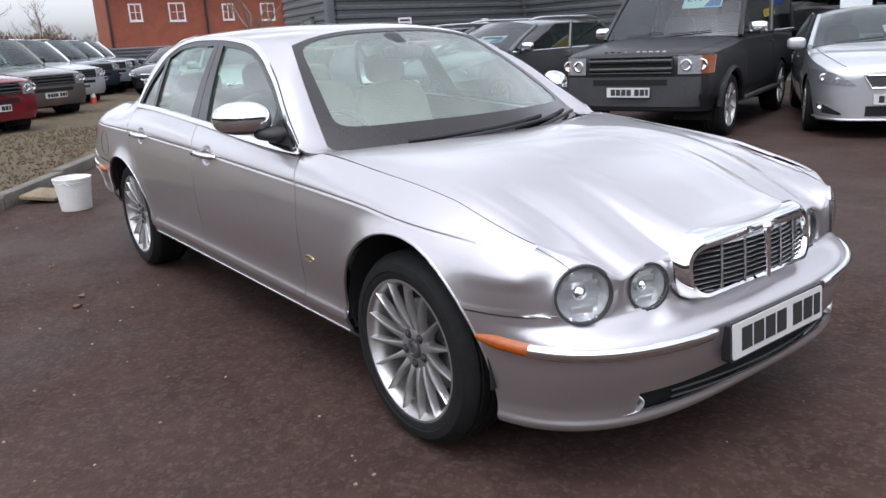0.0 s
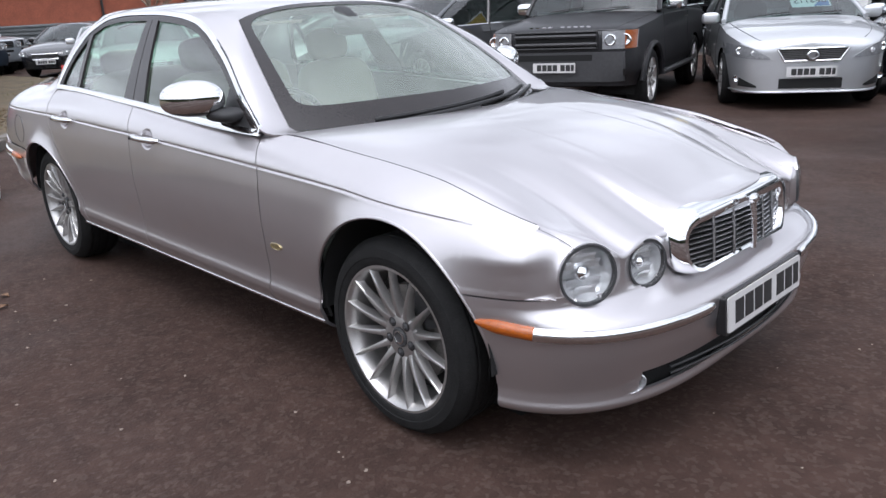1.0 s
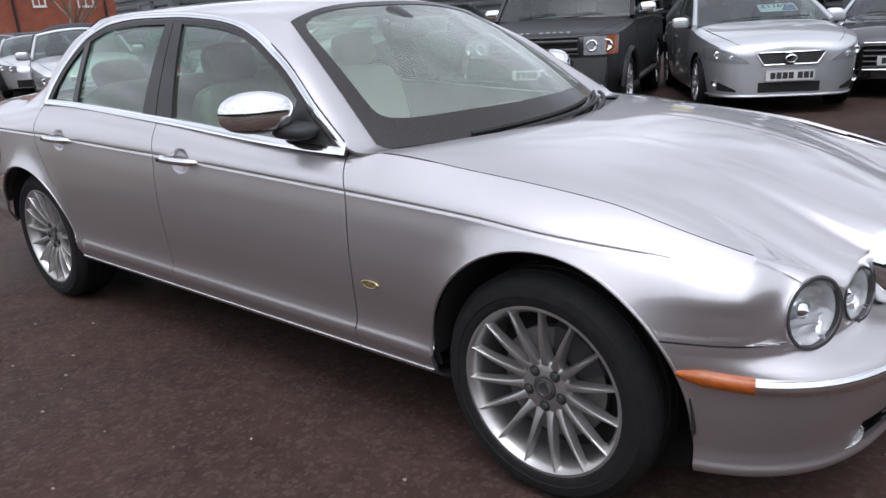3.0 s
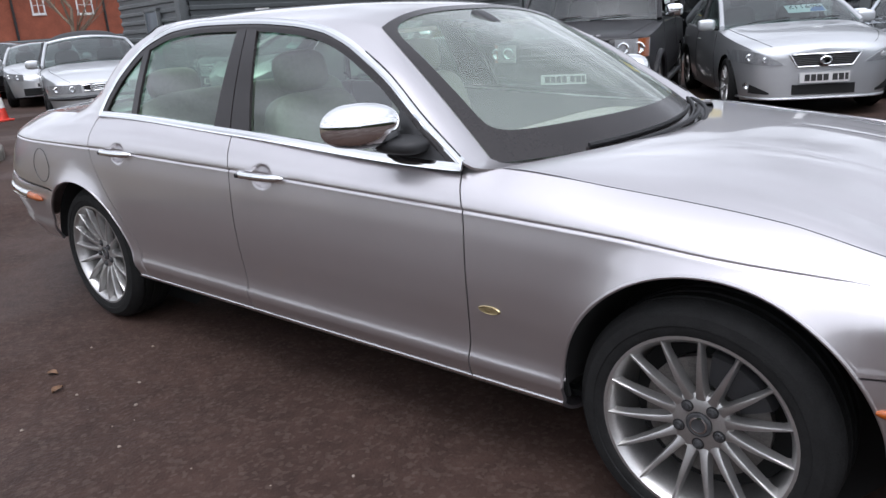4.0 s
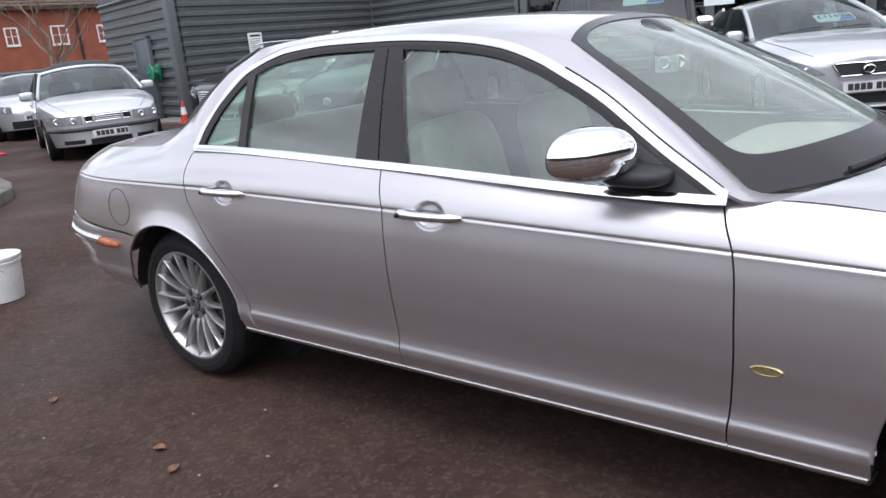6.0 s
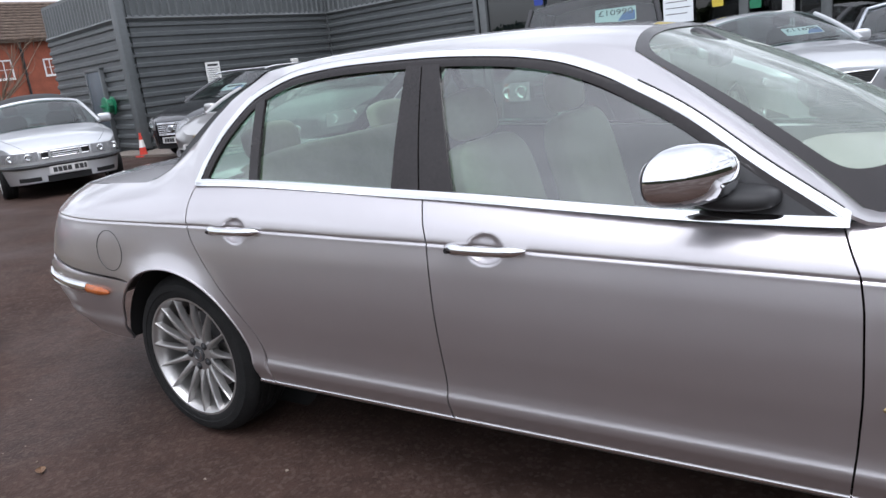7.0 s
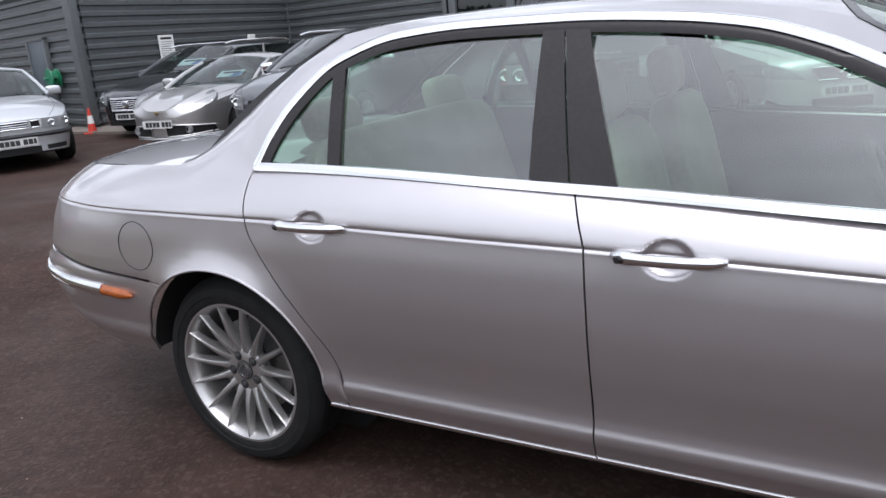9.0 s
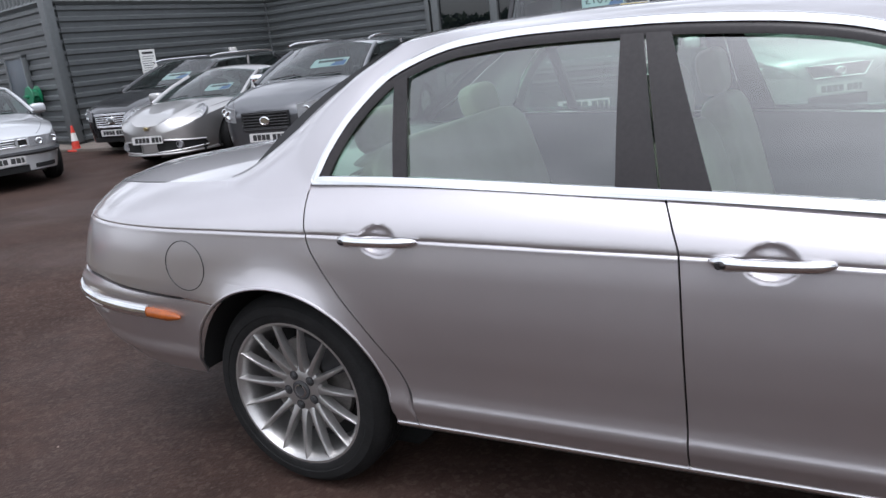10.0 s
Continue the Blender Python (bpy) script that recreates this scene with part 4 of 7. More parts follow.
# the leading edge turns down
edge_row = rows[-1]
rows.append([Vector((q.x + 0.005, q.y, q.z - 0.005)) for q in edge_row])
rows.append([Vector((q.x + 0.006, q.y, q.z - 0.015 - 0.016 * min(1.0, max(0.0, (abs(q.y) - 0.61) / 0.06)))) for q in edge_row])
BONNET = rows
BROW = next(i for i, q in enumerate(rows) if q[len(q) // 2 + 128].x > 2.035)
brow_x = curve(*[(abs(rows[BROW][len(rows[0]) // 2 - j].y), rows[BROW][len(rows[0]) // 2 - j].x) for j in range(100, 141, 4)])
g.grid(rows, inside=(1.5, 0, 0.0), thick=0.010, keep=lambda p: abs(p.y) < 0.622 or p.x < brow_x(abs(p.y)) + 0.001)
part("bonnet", g, M["silver"], jag, angle=60)
for s in (-1, 1):
    part("bonnet_gap", Geo().tube([shut(u, s) + Vector((0, -0.002 * s, 0.0015)) for u in span(0.01, 0.95, 70)], 0.0010, 6), M["rubber"], jag)

# brows: the sheet metal drawn from bonnet and wing round each outer lamp
for s in (-1, 1):
    c, n, r = lamp_axis(LAMPS[0], s)
    az = radians(LAMPS[0][3])
    e1 = Vector((-math.sin(az), s * math.cos(az), 0))
    e2 = n.cross(e1) * s
    e2 = e2 if e2.z > 0 else -e2
    cols = []
    js = [len(BONNET[0]) // 2 + s * j for j in range(112, 141)]
    feet = [(BONNET[BROW][j], BONNET[BROW][j] - BONNET[BROW - 4][j]) for j in js]
    zt = ZB(2.037)
    for z in [zt + (SEAM_F + GAP - zt) * k for k in span(0.04, 1, 30)]:
        feet.append((body(sg_of_x(2.037, z), z, s), body(sg_of_x(2.037, z), z, s) - body(sg_of_x(2.0, z), z, s)))
    z = SEAM_F + GAP
    for x in span(2.045, 2.095, 8):
        feet.append((body(sg_of_x(x, z), z, s), body(sg_of_x(x, z), z, s) - body(sg_of_x(x - 0.03, z), z, s)))
    m_ = len(feet)
    for i, (p0, d0) in enumerate(feet):
        a = radians(38 + (222 - 38) * i / (m_ - 1))
        p1 = c + (e2 * math.sin(a) - e1 * math.cos(a)) * (r + 0.0055) + n * 0.001
        gap_ = (p1 - p0).length
        t0, t1 = d0.normalized() * gap_ * 0.95, (n * 0.85 - (e2 * math.sin(a) - e1 * math.cos(a)) * 0.5) * gap_ * 0.75
        col = []
        for q in span(0, 1, 15):
            h = (2 * q ** 3 - 3 * q * q + 1, q ** 3 - 2 * q * q + q, -2 * q ** 3 + 3 * q * q, q ** 3 - q * q)
            col.append(p0 * h[0] + t0 * h[1] + p1 * h[2] + t1 * h[3])
        col.append(col[-1] - n * 0.03)
        cols.append(col)
    part("lamp_brow", Geo().grid(cols, inside=c - n * 0.1, thick=0.004), M["silver"], jag, angle=60)
    part("bonnet_gap", Geo().tube([p + Vector((0, 0, 0.0003)) for p in cols[28][:-1]], 0.0010, 6), M["rubber"], jag)

# boot lid and rear deck
g = Geo()
rows = []
for sg in [-1.30 - 1.3 * u ** 0.9 for u in span(0, 1, 60)]:
    xm = body(sg, 0.96).x
    p = body(sg, ZB(xm), -1)
    rows.append([Vector((p.x, b * abs(p.y), p.z + (0.028 + 0.004 * (p.x + 2)) * (1 - abs(b) ** 2.4))) for b in span(-1, 1, 41)])
g.grid(rows, inside=(-2, 0, 0.2), thick=0.01)
part("boot_lid", g, M["silver"], jag, angle=60)
for s in (-1, 1):
    part("boot_gap", Geo().tube([Vector((q[0].x, s * abs(q[0].y), q[0].z + 0.0008)) for q in rows[22:58]], 0.0013, 6), M["rubber"], jag)
part("cowl", Geo().grid([[Vector((x, y, 0.925 + 0.01 * (x - 0.8))) for y in span(-0.76, 0.76, 12)] for x in span(0.62, 1.12, 6)], inside=(0.9, 0, 0), thick=0.01), M["plastic"], jag, "black scuttle panel below the windscreen")

# inner tub, floor and underbody in near-black: the shade behind the gaps painted in
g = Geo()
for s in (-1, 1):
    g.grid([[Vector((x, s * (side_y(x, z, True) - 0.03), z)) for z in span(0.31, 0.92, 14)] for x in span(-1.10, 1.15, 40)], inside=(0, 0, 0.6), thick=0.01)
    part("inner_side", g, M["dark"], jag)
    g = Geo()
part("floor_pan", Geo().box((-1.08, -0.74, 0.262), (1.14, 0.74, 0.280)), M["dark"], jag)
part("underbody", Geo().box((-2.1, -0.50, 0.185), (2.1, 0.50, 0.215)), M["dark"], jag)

# ---- glasshouse ----
ZT = curve((0.86, 0.925), (0.80, 0.965), (0.63, 1.069), (0.43, 1.199), (0.305, 1.262), (0.195, 1.312), (0.04, 1.360), (-0.15, 1.388), (-0.42, 1.406), (-0.70, 1.410), (-0.92, 1.398), (-1.13, 1.338), (-1.265, 1.225), (-1.335, 1.125), (-1.372, 1.045), (-1.38, 1.03))


def glass_y(z):
    d = z - 1.0
    return 0.808 - 0.42 * d - 0.28 * d * max(0, d)


def gside(x, z, s, off=0.0):
    return Vector((x, s * (glass_y(z) + off), z))


top = [(x, ZT(x)) for x in span(0.80, -0.95, 60) + [-0.95 - 0.425 * (1 - (1 - u) ** 1.7) for u in span(0.04, 1, 26)]]
low = [(x, ZB(x) + 0.002) for x in span(-1.372, 0.80, 60)]
loop = top + low


def inset(pts, d):
    """The loop moved inward by d, in the plane of the window."""
    out = []
    n = len(pts)
    for i in range(n):
        a, b = pts[i - 1], pts[(i + 1) % n]
        tx, tz = b[0] - a[0], b[1] - a[1]
        k = math.hypot(tx, tz) or 1
        out.append((pts[i][0] - tz / k * d, pts[i][1] + tx / k * d))
    return out


# the loop runs backward along the top, so its inner side lies to the left of travel
def frame_strip(d0, d1, s, off0, off1, upper=False):
    a, b = inset(loop, d0), inset(loop, d1)
    rows = []
    for (x0, z0), (x1, z1) in zip(a, b):
        rows.append([gside(x0, z0, s, off0 - 0.012), gside(x0, z0, s, off0), gside((x0 + x1) / 2, (z0 + z1) / 2, s, max(off0, off1) + 0.001), gside(x1, z1, s, off1), gside(x1, z1, s, off1 - 0.016)])
    if upper:
        return rows[:len(top) + 2]
    rows.append(rows[0])
    return rows


IN = -1 if inset(loop, 0.01)[30][1] > loop[30][1] else 1
for s in (-1, 1):
    part("window_moulding", Geo().grid(frame_strip(-0.005 * IN, 0.017 * IN, s, 0.007, 0.005), inside=(-0.3, 0.3 * s, 1.2)), M["chrome"], jag, "chrome moulding round the side windows", angle=60)
    part("window_seal", Geo().grid(frame_strip(0.017 * IN, 0.046 * IN, s, 0.002, -0.002, True), inside=(-0.3, 0.3 * s, 1.2)), M["gloss"], jag, angle=60)
    zt = lambda x: ZT(x) - 0.02
    zl = lambda x: ZB(x) + 0.015
    # door pillar, window divider and mirror corner
    for (x0, w0), (x1, w1) in (((-0.283, 0.058), (-0.383, 0.030)), ((-0.400, 0.052), (-0.446, 0.028))):
        part("door_pillar", Geo().grid([[gside(x0 + (x1 - x0) * t + d * (w0 + (w1 - w0) * t), zl(x0) + (zt(x1) - zl(x0)) * t, s, 0.001) for d in (-1, 0, 1)] for t in span(0, 1, 8)], inside=(-0.3, 0.3 * s, 1.2), thick=0.012), M["gloss"], jag, "gloss black door pillar")
    part("window_divider", Geo().grid([[gside(-1.072 - 0.042 * t + d * 0.022, zl(-1.07) + (zt(-1.115) - zl(-1.07)) * t, s, 0.001) for d in (-1, 0, 1)] for t in span(0, 1, 8)], inside=(-0.3, 0.3 * s, 1.2), thick=0.012), M["gloss"], jag)
    part("mirror_corner", Geo().grid([[gside(0.515 + 0.275 * t, z, s, 0.002) for z in span(zl(0.6 + 0.1 * t), max(zl(0.6 + 0.1 * t) + 0.004, ZT(0.515 + 0.275 * t) - 0.012), 6)] for t in span(0, 1, 10)], inside=(0.5, 0.3 * s, 1.0), thick=0.010), M["black"], jag)
    for nm, x0, x1 in (("front_side_window", 0.54, -0.33), ("rear_side_window", -0.40, -1.08), ("quarter_window", -1.10, -1.355)):
        ob = part(nm, Geo().grid([[gside(x, z, s, -0.012) for z in span(ZB(x) + 0.006, max(ZB(x) + 0.01, ZT(x) - 0.012), 8)] for x in span(x0, x1, 16)], inside=(-0.3, 0.3 * s, 1.2)), M["glass"], jag)

# windscreen: base and top edges as functions of -1..1
def ws(a, b, d=0.0):
    base = Vector((1.118 - 0.285 * abs(b) ** 1.9, 0.712 * b, 0.940 - 0.004 * b * b))
    topp = Vector((0.175 + 0.067 * abs(b) ** 2.6, 0.535 * b, 1.402 - 0.060 * abs(b) ** 2.8))
    p = base.lerp(topp, a)
    n = Vector((0.5, 0.12 * b, 0.85)).normalized()
    k = math.sin(math.pi * min(1.0, max(0.0, a)))
    return p + n * (0.030 * k + d) + Vector((0, 0.012 * b * abs(b) ** 3, -0.016 * abs(b) ** 4)) * k


ob = part("windscreen", Geo().grid([[ws(a, b) for b in span(-1, 1, 40)] for a in span(0, 1, 20)], inside=(-0.3, 0, 0.9)), M["screenglass"], jag, "raked windscreen with a dark border")
ob.visible_shadow = False
g = Geo()
ring = []
for q in span(0, 2 * math.pi, 241):
    cq, sq = math.cos(q), math.sin(q)
    ro = 1 / max(abs(cq), abs(sq))
    ri = (abs(cq) ** 12 + abs(sq) ** 12) ** (-1 / 12)
    ring.append([ws(0.5 + 0.5 * ro * sq + k * (0.055 + 0.405 * ri * sq - 0.5 * ro * sq), ro * cq + k * (0.925 * ri * cq - ro * cq), 0.003) for k in span(0, 1, 7)])
g.grid(ring, inside=(-0.3, 0, 0.9))
part("windscreen_border", g, M["gloss"], jag)


def bl(a, b, d=0.0):
    base = Vector((-1.93 + 0.165 * abs(b) ** 2.2, 0.625 * b, 1.004 + 0.012 * b * b))
    topp = Vector((-1.17 + 0.02 * abs(b) ** 2, 0.555 * b, 1.425 - 0.035 * abs(b) ** 2.6))
    p = base.lerp(topp, a)
    return p + Vector((-0.5, 0.25 * b, 0.86)) * (0.012 + 0.03 * math.sin(math.pi * a) + d)


ob = part("rear_window", Geo().grid([[bl(a, b) for b in span(-1, 1, 30)] for a in span(0, 1, 14)], inside=(-0.8, 0, 0.9)), M["glass"], jag)
g = Geo()
for a0, a1, b0, b1 in ((0, 0.05, -1, 1), (0.93, 1, -1, 1)):
    g.grid([[bl(a, b, 0.003) for b in span(b0, b1, 20 if b1 - b0 > 1 else 4)] for a in span(a0, a1, 4 if a1 - a0 < 0.5 else 16)], inside=(-0.8, 0, 0.9))
part("rear_window_border", g, M["black"], jag)

# roof skin with its pillars
g = Geo()
ZR = curve((0.30, 1.395), (0.1, 1.420), (-0.3, 1.447), (-0.6, 1.452), (-0.9, 1.445), (-1.15, 1.425))


def roof_raw(t, b):
    xo = 0.30 - 1.38 * t
    zo, yo = ZT(xo) + 0.003, glass_y(ZT(xo)) + 0.006
    x = xo + (-0.125 * (1 - abs(b) ** 2.6) * (1 - t) ** 3) + (-0.09 * (1 - abs(b) ** 2.6)) * t ** 4
    return Vector((x, b * yo, zo + (ZR(x) - zo) * (1 - abs(b) ** 3.0) ** 0.9))


def edge(f, b, raw):
    """The roof's end edge: along the glass, then out to the window moulding."""
    k = 0.88
    if abs(b) <= k:
        return f(1.0, b / k, 0.001)
    return f(1.0, math.copysign(1, b), 0.001).lerp(raw, (abs(b) - k) / (1 - k))


rows = []
for t in span(0, 1, 56):
    row = []
    for b in span(-1, -0.88, 13) + span(-0.88, 0.88, 55)[1:-1] + span(0.88, 1, 13):
        p = roof_raw(t, b)
        f, r_ = max(0.0, 1 - t / 0.28) ** 2, max(0.0, 1 - (1 - t) / 0.28) ** 2
        p = p + (edge(ws, b, roof_raw(0, math.copysign(1, b))) - roof_raw(0, b)) * f + (edge(bl, b, roof_raw(1, math.copysign(1, b))) - roof_raw(1, b)) * r_
        row.append(p)
    rows.append(row)
roof_skin = Geo().grid(rows, inside=(-0.3, 0, 1.0))
FOOT_X, FOOT_Y = curve((0, -1.384), (0.25, -1.47), (0.5, -1.59), (0.75, -1.69), (1, -1.755)), curve((0, 0.796), (0.25, 0.775), (0.5, 0.742), (0.75, 0.70), (1, 0.640))
SKIRT_X, SKIRT_Y = curve((0, -1.386), (0.25, -1.50), (0.5, -1.65), (0.75, -1.77), (1, -1.84)), curve((0, 0.842), (0.25, 0.840), (0.5, 0.820), (0.75, 0.755), (1, 0.648))


def top_z(x, y):
    """Height of the shoulder and deck over a place in plan."""
    zs, zb, ysw, yb = ZS(x), ZB(x), YSW(x), YB(x)
    if y <= yb:
        return zb + (0.028 + 0.004 * (x + 2)) * (1 - (y / yb) ** 2.4)
    return zs + (zb - zs) * ((ysw - min(y, ysw)) / (ysw - yb)) ** (1 / 1.75)


for s in (-1, 1):
    # front pillar, one sheet with the roof
    rows = []
    for t in span(0.035, 1, 24):
        xo = 0.83 - 0.53 * t
        o = gside(xo, ZT(xo) + 0.003, s, 0.006)
        i = ws(t, s * 1.0, 0.001)
        row = []
        for k in span(0, 1, 13):
            p = o.lerp(i, k)
            row.append(p + Vector((0.3, 0.62 * s, 0.72)) * 0.012 * math.sin(math.pi * k) * min(1, (1 - t) * 3, t * 5))
        rows.append(row)
    part("pillar_seal", Geo().tube([r_[0].lerp(r_[1], 0.6) + Vector((0.1, 0.6 * s, 0.7)) * 0.003 for r_ in rows[1:]], 0.0026, 6), M["rubber"], jag)
    # the foot runs on into the corner between wing and bonnet
    foot = rows[0]
    for q in (0.25, 0.5, 0.75, 1.0):
        rows.insert(0, [p.lerp(Vector((0.908 + 0.040 * k, s * (0.786 - 0.088 * k), 0.9445 + 0.004 * k)), q) + Vector((0, 0, -0.010 * math.sin(math.pi * q ** 0.7))) for k, p in zip(span(0, 1, 13), foot)])
    roof_skin.grid(rows, inside=(-0.3, 0, 1.0))
    # rear pillar, drawn out into the shoulder at its foot
    border = []

    def pillar_row(t):
        if t < 0.8:
            xo = -1.08 - 0.292 * (1 - (1 - t / 0.8) ** 1.6)
            o = gside(xo, ZT(xo) + 0.003, s, 0.006)
        else:
            o = gside(-1.372, ZT(-1.372) + 0.003, s, 0.006).lerp(Vector((-1.66, s * 0.742, 1.022)), (t - 0.8) / 0.2)
        return o, o.lerp(bl(1 - t, s * 1.0, 0.001), 1 - 0.16 * min(1, t * 3))

    def pillar(t, k):
        o, i = pillar_row(t)
        return o.lerp(i, k) + Vector((-0.35, 0.72 * s, 0.6)) * 0.022 * math.sin(math.pi * k) * (1 - 0.3 * t) * min(1, t * 4)

    for t in span(0, 1, 30):
        i = pillar_row(t)[1]
        border.append([i + Vector((0, -0.004 * s, -0.003)), bl(1 - t, s * 1.0, 0.006), bl(1 - t, s * 0.97, 0.005), bl(1 - t, s * 0.90, 0.004)])
    cols = []
    for k in span(0, 1, 13):
        tk = 0.78 - 0.16 * k
        col = [pillar(t, k) for t in span(0, tk, 22)]
        p0 = col[-1]
        bx, by, dx, dy = FOOT_X(k), FOOT_Y(k), SKIRT_X(k), SKIRT_Y(k)
        p1, p2 = Vector((bx, s * by, top_z(bx, by) + 0.004)), Vector((dx, s * dy, top_z(dx, dy) - 0.0005))
        col += [p0 * (1 - q) ** 2 + p1 * 2 * q * (1 - q) + p2 * q * q for q in span(0.06, 1, 16)]
        cols.append(col)
    roof_skin.grid(cols, inside=(-0.8, 0, 0.8))
    part("rear_window_seal", Geo().grid(border, inside=(-0.8, 0, 0.9)), M["rubber"], jag)

part("roof", roof_skin.weld_shell(0.0025, 0.008), M["silver"], jag, "silver roof skin with its pillars", angle=60)

# door mirrors
for s in (-1, 1):
    rows = []
    for i in range(41):
        th = math.pi * i / 40
        row = []
        for k in range(48):
            ph = 2 * math.pi * k / 48
            x, y, z = math.cos(th), math.sin(th) * math.cos(ph), math.sin(th) * math.sin(ph)
            k_ = (abs(x) ** 2.5 + abs(y) ** 2.5 + abs(z) ** 2.5) ** -0.4
            x, y, z = x * k_, y * k_, z * k_
            row.append(Vector((0.470 - 0.045 * y + (0.100 if x > 0 else 0.038) * x, s * (0.912 + 0.106 * y * (1 - 0.10 * max(0, x))), 1.062 + (0.076 if z > 0 else 0.064) * z * (1 - 0.10 * max(0.0, y)))))
        rows.append(row)
    bright = lambda p: p.z > 1.018 and p.x + 0.045 * (abs(p.y) - 0.912) / 0.106 > 0.461
    mir = part("door_mirror", Geo().grid(rows, close=True, inside=(0.50, s * 0.91, 1.066), keep=bright), M["chrome"], jag, "chrome-capped door mirror on a black foot", angle=70)
    part("mirror_base", Geo().grid(rows, close=True, inside=(0.50, s * 0.91, 1.066), keep=lambda p: not bright(p)), M["black"], mir, "black rim and underside", angle=70)
    part("mirror_glass", Geo().poly(rounded(0.165, 0.085, 0.04, 6), 0.002), M["reflector"], mir, m=Matrix.Translation((0.434, s * 0.912, 1.068)) @ Matrix.Rotation(radians(-90 + 23 * s), 4, "Z") @ Matrix.Rotation(radians(90), 4, "X"))
    part("foot", cushion(0.570, s * 0.800, 1.000, 0.095, 0.092, 0.028, 0.7), M["rubber"], mir)

# wipers
for y0, y1 in ((-0.36, 0.36), (0.12, 0.62)):
    w = part("wiper", Geo().tube([ws(-0.02 + 0.05 * t, y / 0.712, 0.020 + 0.012 * math.sin(3 * t)) for t, y in ((k, y0 + (y1 - y0) * k) for k in span(0, 1, 12))], 0.008, 8), M["rubber"], jag, "black windscreen wiper")
    part("blade", Geo().tube([ws(0.015 + 0.05 * t, y / 0.712, 0.012) for t, y in ((k, y0 - 0.08 + (y1 - y0) * k) for k in span(0, 1, 12))], 0.007, 6, flat=1.4), M["rubber"], w)

# wheels
JW = wheel_set(0.338, 0.247, 0.235, 15, 0.033, hub=0.075)
for s in (-1, 1):
    put_wheel(jag, JW, 1.523, s * 0.752, 0.338, s, turn=0.3, steer=radians(0))
    put_wheel(jag, JW, -1.523, s * 0.755, 0.338, s, turn=0.1)


# ---- interior ----
for y in (-0.38, 0.38):
    seat = part("front_seat", cushion(0.02, y, 0.52, 0.26, 0.25, 0.09), M["leather"], jag, "cream leather front seat")
    part("seat_back", cushion(-0.30, y, 0.80, 0.075, 0.245, 0.31, tilt=-14), M["leather"], seat)
    part("headrest", cushion(-0.40, y, 1.185, 0.05, 0.13, 0.085, 0.6, tilt=-10), M["leather"], seat)
    for d in (-0.05, 0.05):
        part("headrest_post", Geo().tube([(-0.385, y + d, 1.02), (-0.395, y + d, 1.15)], 0.006, 8), M["chrome"], seat)
bench = part("rear_seat", cushion(-0.95, 0, 0.52, 0.27, 0.66, 0.09, 0.3), M["leather"], jag, "cream leather rear bench")
part("seat_back", cushion(-1.24, 0, 0.80, 0.08, 0.66, 0.30, 0.3, tilt=-18), M["leather"], bench)
for y in (-0.40, 0.40):
    part("headrest", cushion(-1.36, y, 1.13, 0.05, 0.14, 0.075, 0.6, tilt=-14), M["leather"], bench)
part("parcel_shelf", Geo().box((-1.92, -0.62, 1.0), (-1.36, 0.62, 1.02), bevel=0.005), M["dash"], jag)
dash = part("dashboard", cushion(0.73, 0, 0.865, 0.25, 0.66, 0.082, 0.4), M["dash"], jag, "beige dashboard under the windscreen")
part("veneer", Geo().box((0.478, -0.60, 0.83), (0.498, 0.60, 0.875), bevel=0.004), M["walnut"], dash)
wheel = part("steering_wheel", Geo().tube([Matrix.Translation((0.36, -0.38, 0.86)) @ Matrix.Rotation(radians(-25), 4, "Y") @ Vector((0, 0.19 * math.cos(a), 0.19 * math.sin(a))) for a in span(0, 2 * math.pi, 33)[:-1]], 0.014, 8, closed=True), M["cloth"], jag)
part("wheel_hub", cushion(0.38, -0.38, 0.86, 0.035, 0.07, 0.06, 0.6, tilt=-25), M["cloth"], wheel)
for a in (0, 120, 240):
    part("wheel_spoke", Geo().tube([(0.375, -0.38, 0.86), Matrix.Translation((0.36, -0.38, 0.86)) @ Matrix.Rotation(radians(-25), 4, "Y") @ Vector((0, 0.19 * math.sin(radians(a)), -0.19 * math.cos(radians(a))))], 0.012, 6), M["cloth"], wheel)
part("tunnel", Geo().box((-0.9, -0.11, 0.2), (0.62, 0.11, 0.55), bevel=0.03), M["dash"], jag)
part("carpet", Geo().box((-1.08, -0.72, 0.285), (1.1, 0.72, 0.31)), M["cloth"], jag)
for s in (-1, 1):
    part("door_lining", Geo().grid([[Vector((x, s * (0.735 + 0.02 * (z > 0.7)), z)) for z in span(0.25, ZB(x) - 0.005, 10)] for x in span(-1.30, 0.78, 30)], inside=(0, s * 2, 0.7), thick=0.02), M["cloth"], jag)
    part("sun_visor", Geo().box((0.02, s * 0.33 - 0.15, 1.318), (0.20, s * 0.33 + 0.15, 1.332), bevel=0.006), M["leather"], jag)
part("headlining", Geo().grid([[Vector((x, b * 0.50, ZR(x) - 0.05 - 0.05 * abs(b) ** 3)) for b in span(-1, 1, 13)] for x in span(0.08, -1.14, 16)], inside=(-0.5, 0, 3), thick=0.008), M["leather"], jag)
part("rear_view_mirror", cushion(0.33, 0.02, 1.285, 0.02, 0.12, 0.035, 0.6), M["black"], jag)
part("sensor_housing", cushion(0.30, 0.0, 1.335, 0.07, 0.045, 0.028, 0.6, tilt=30), M["black"], jag)


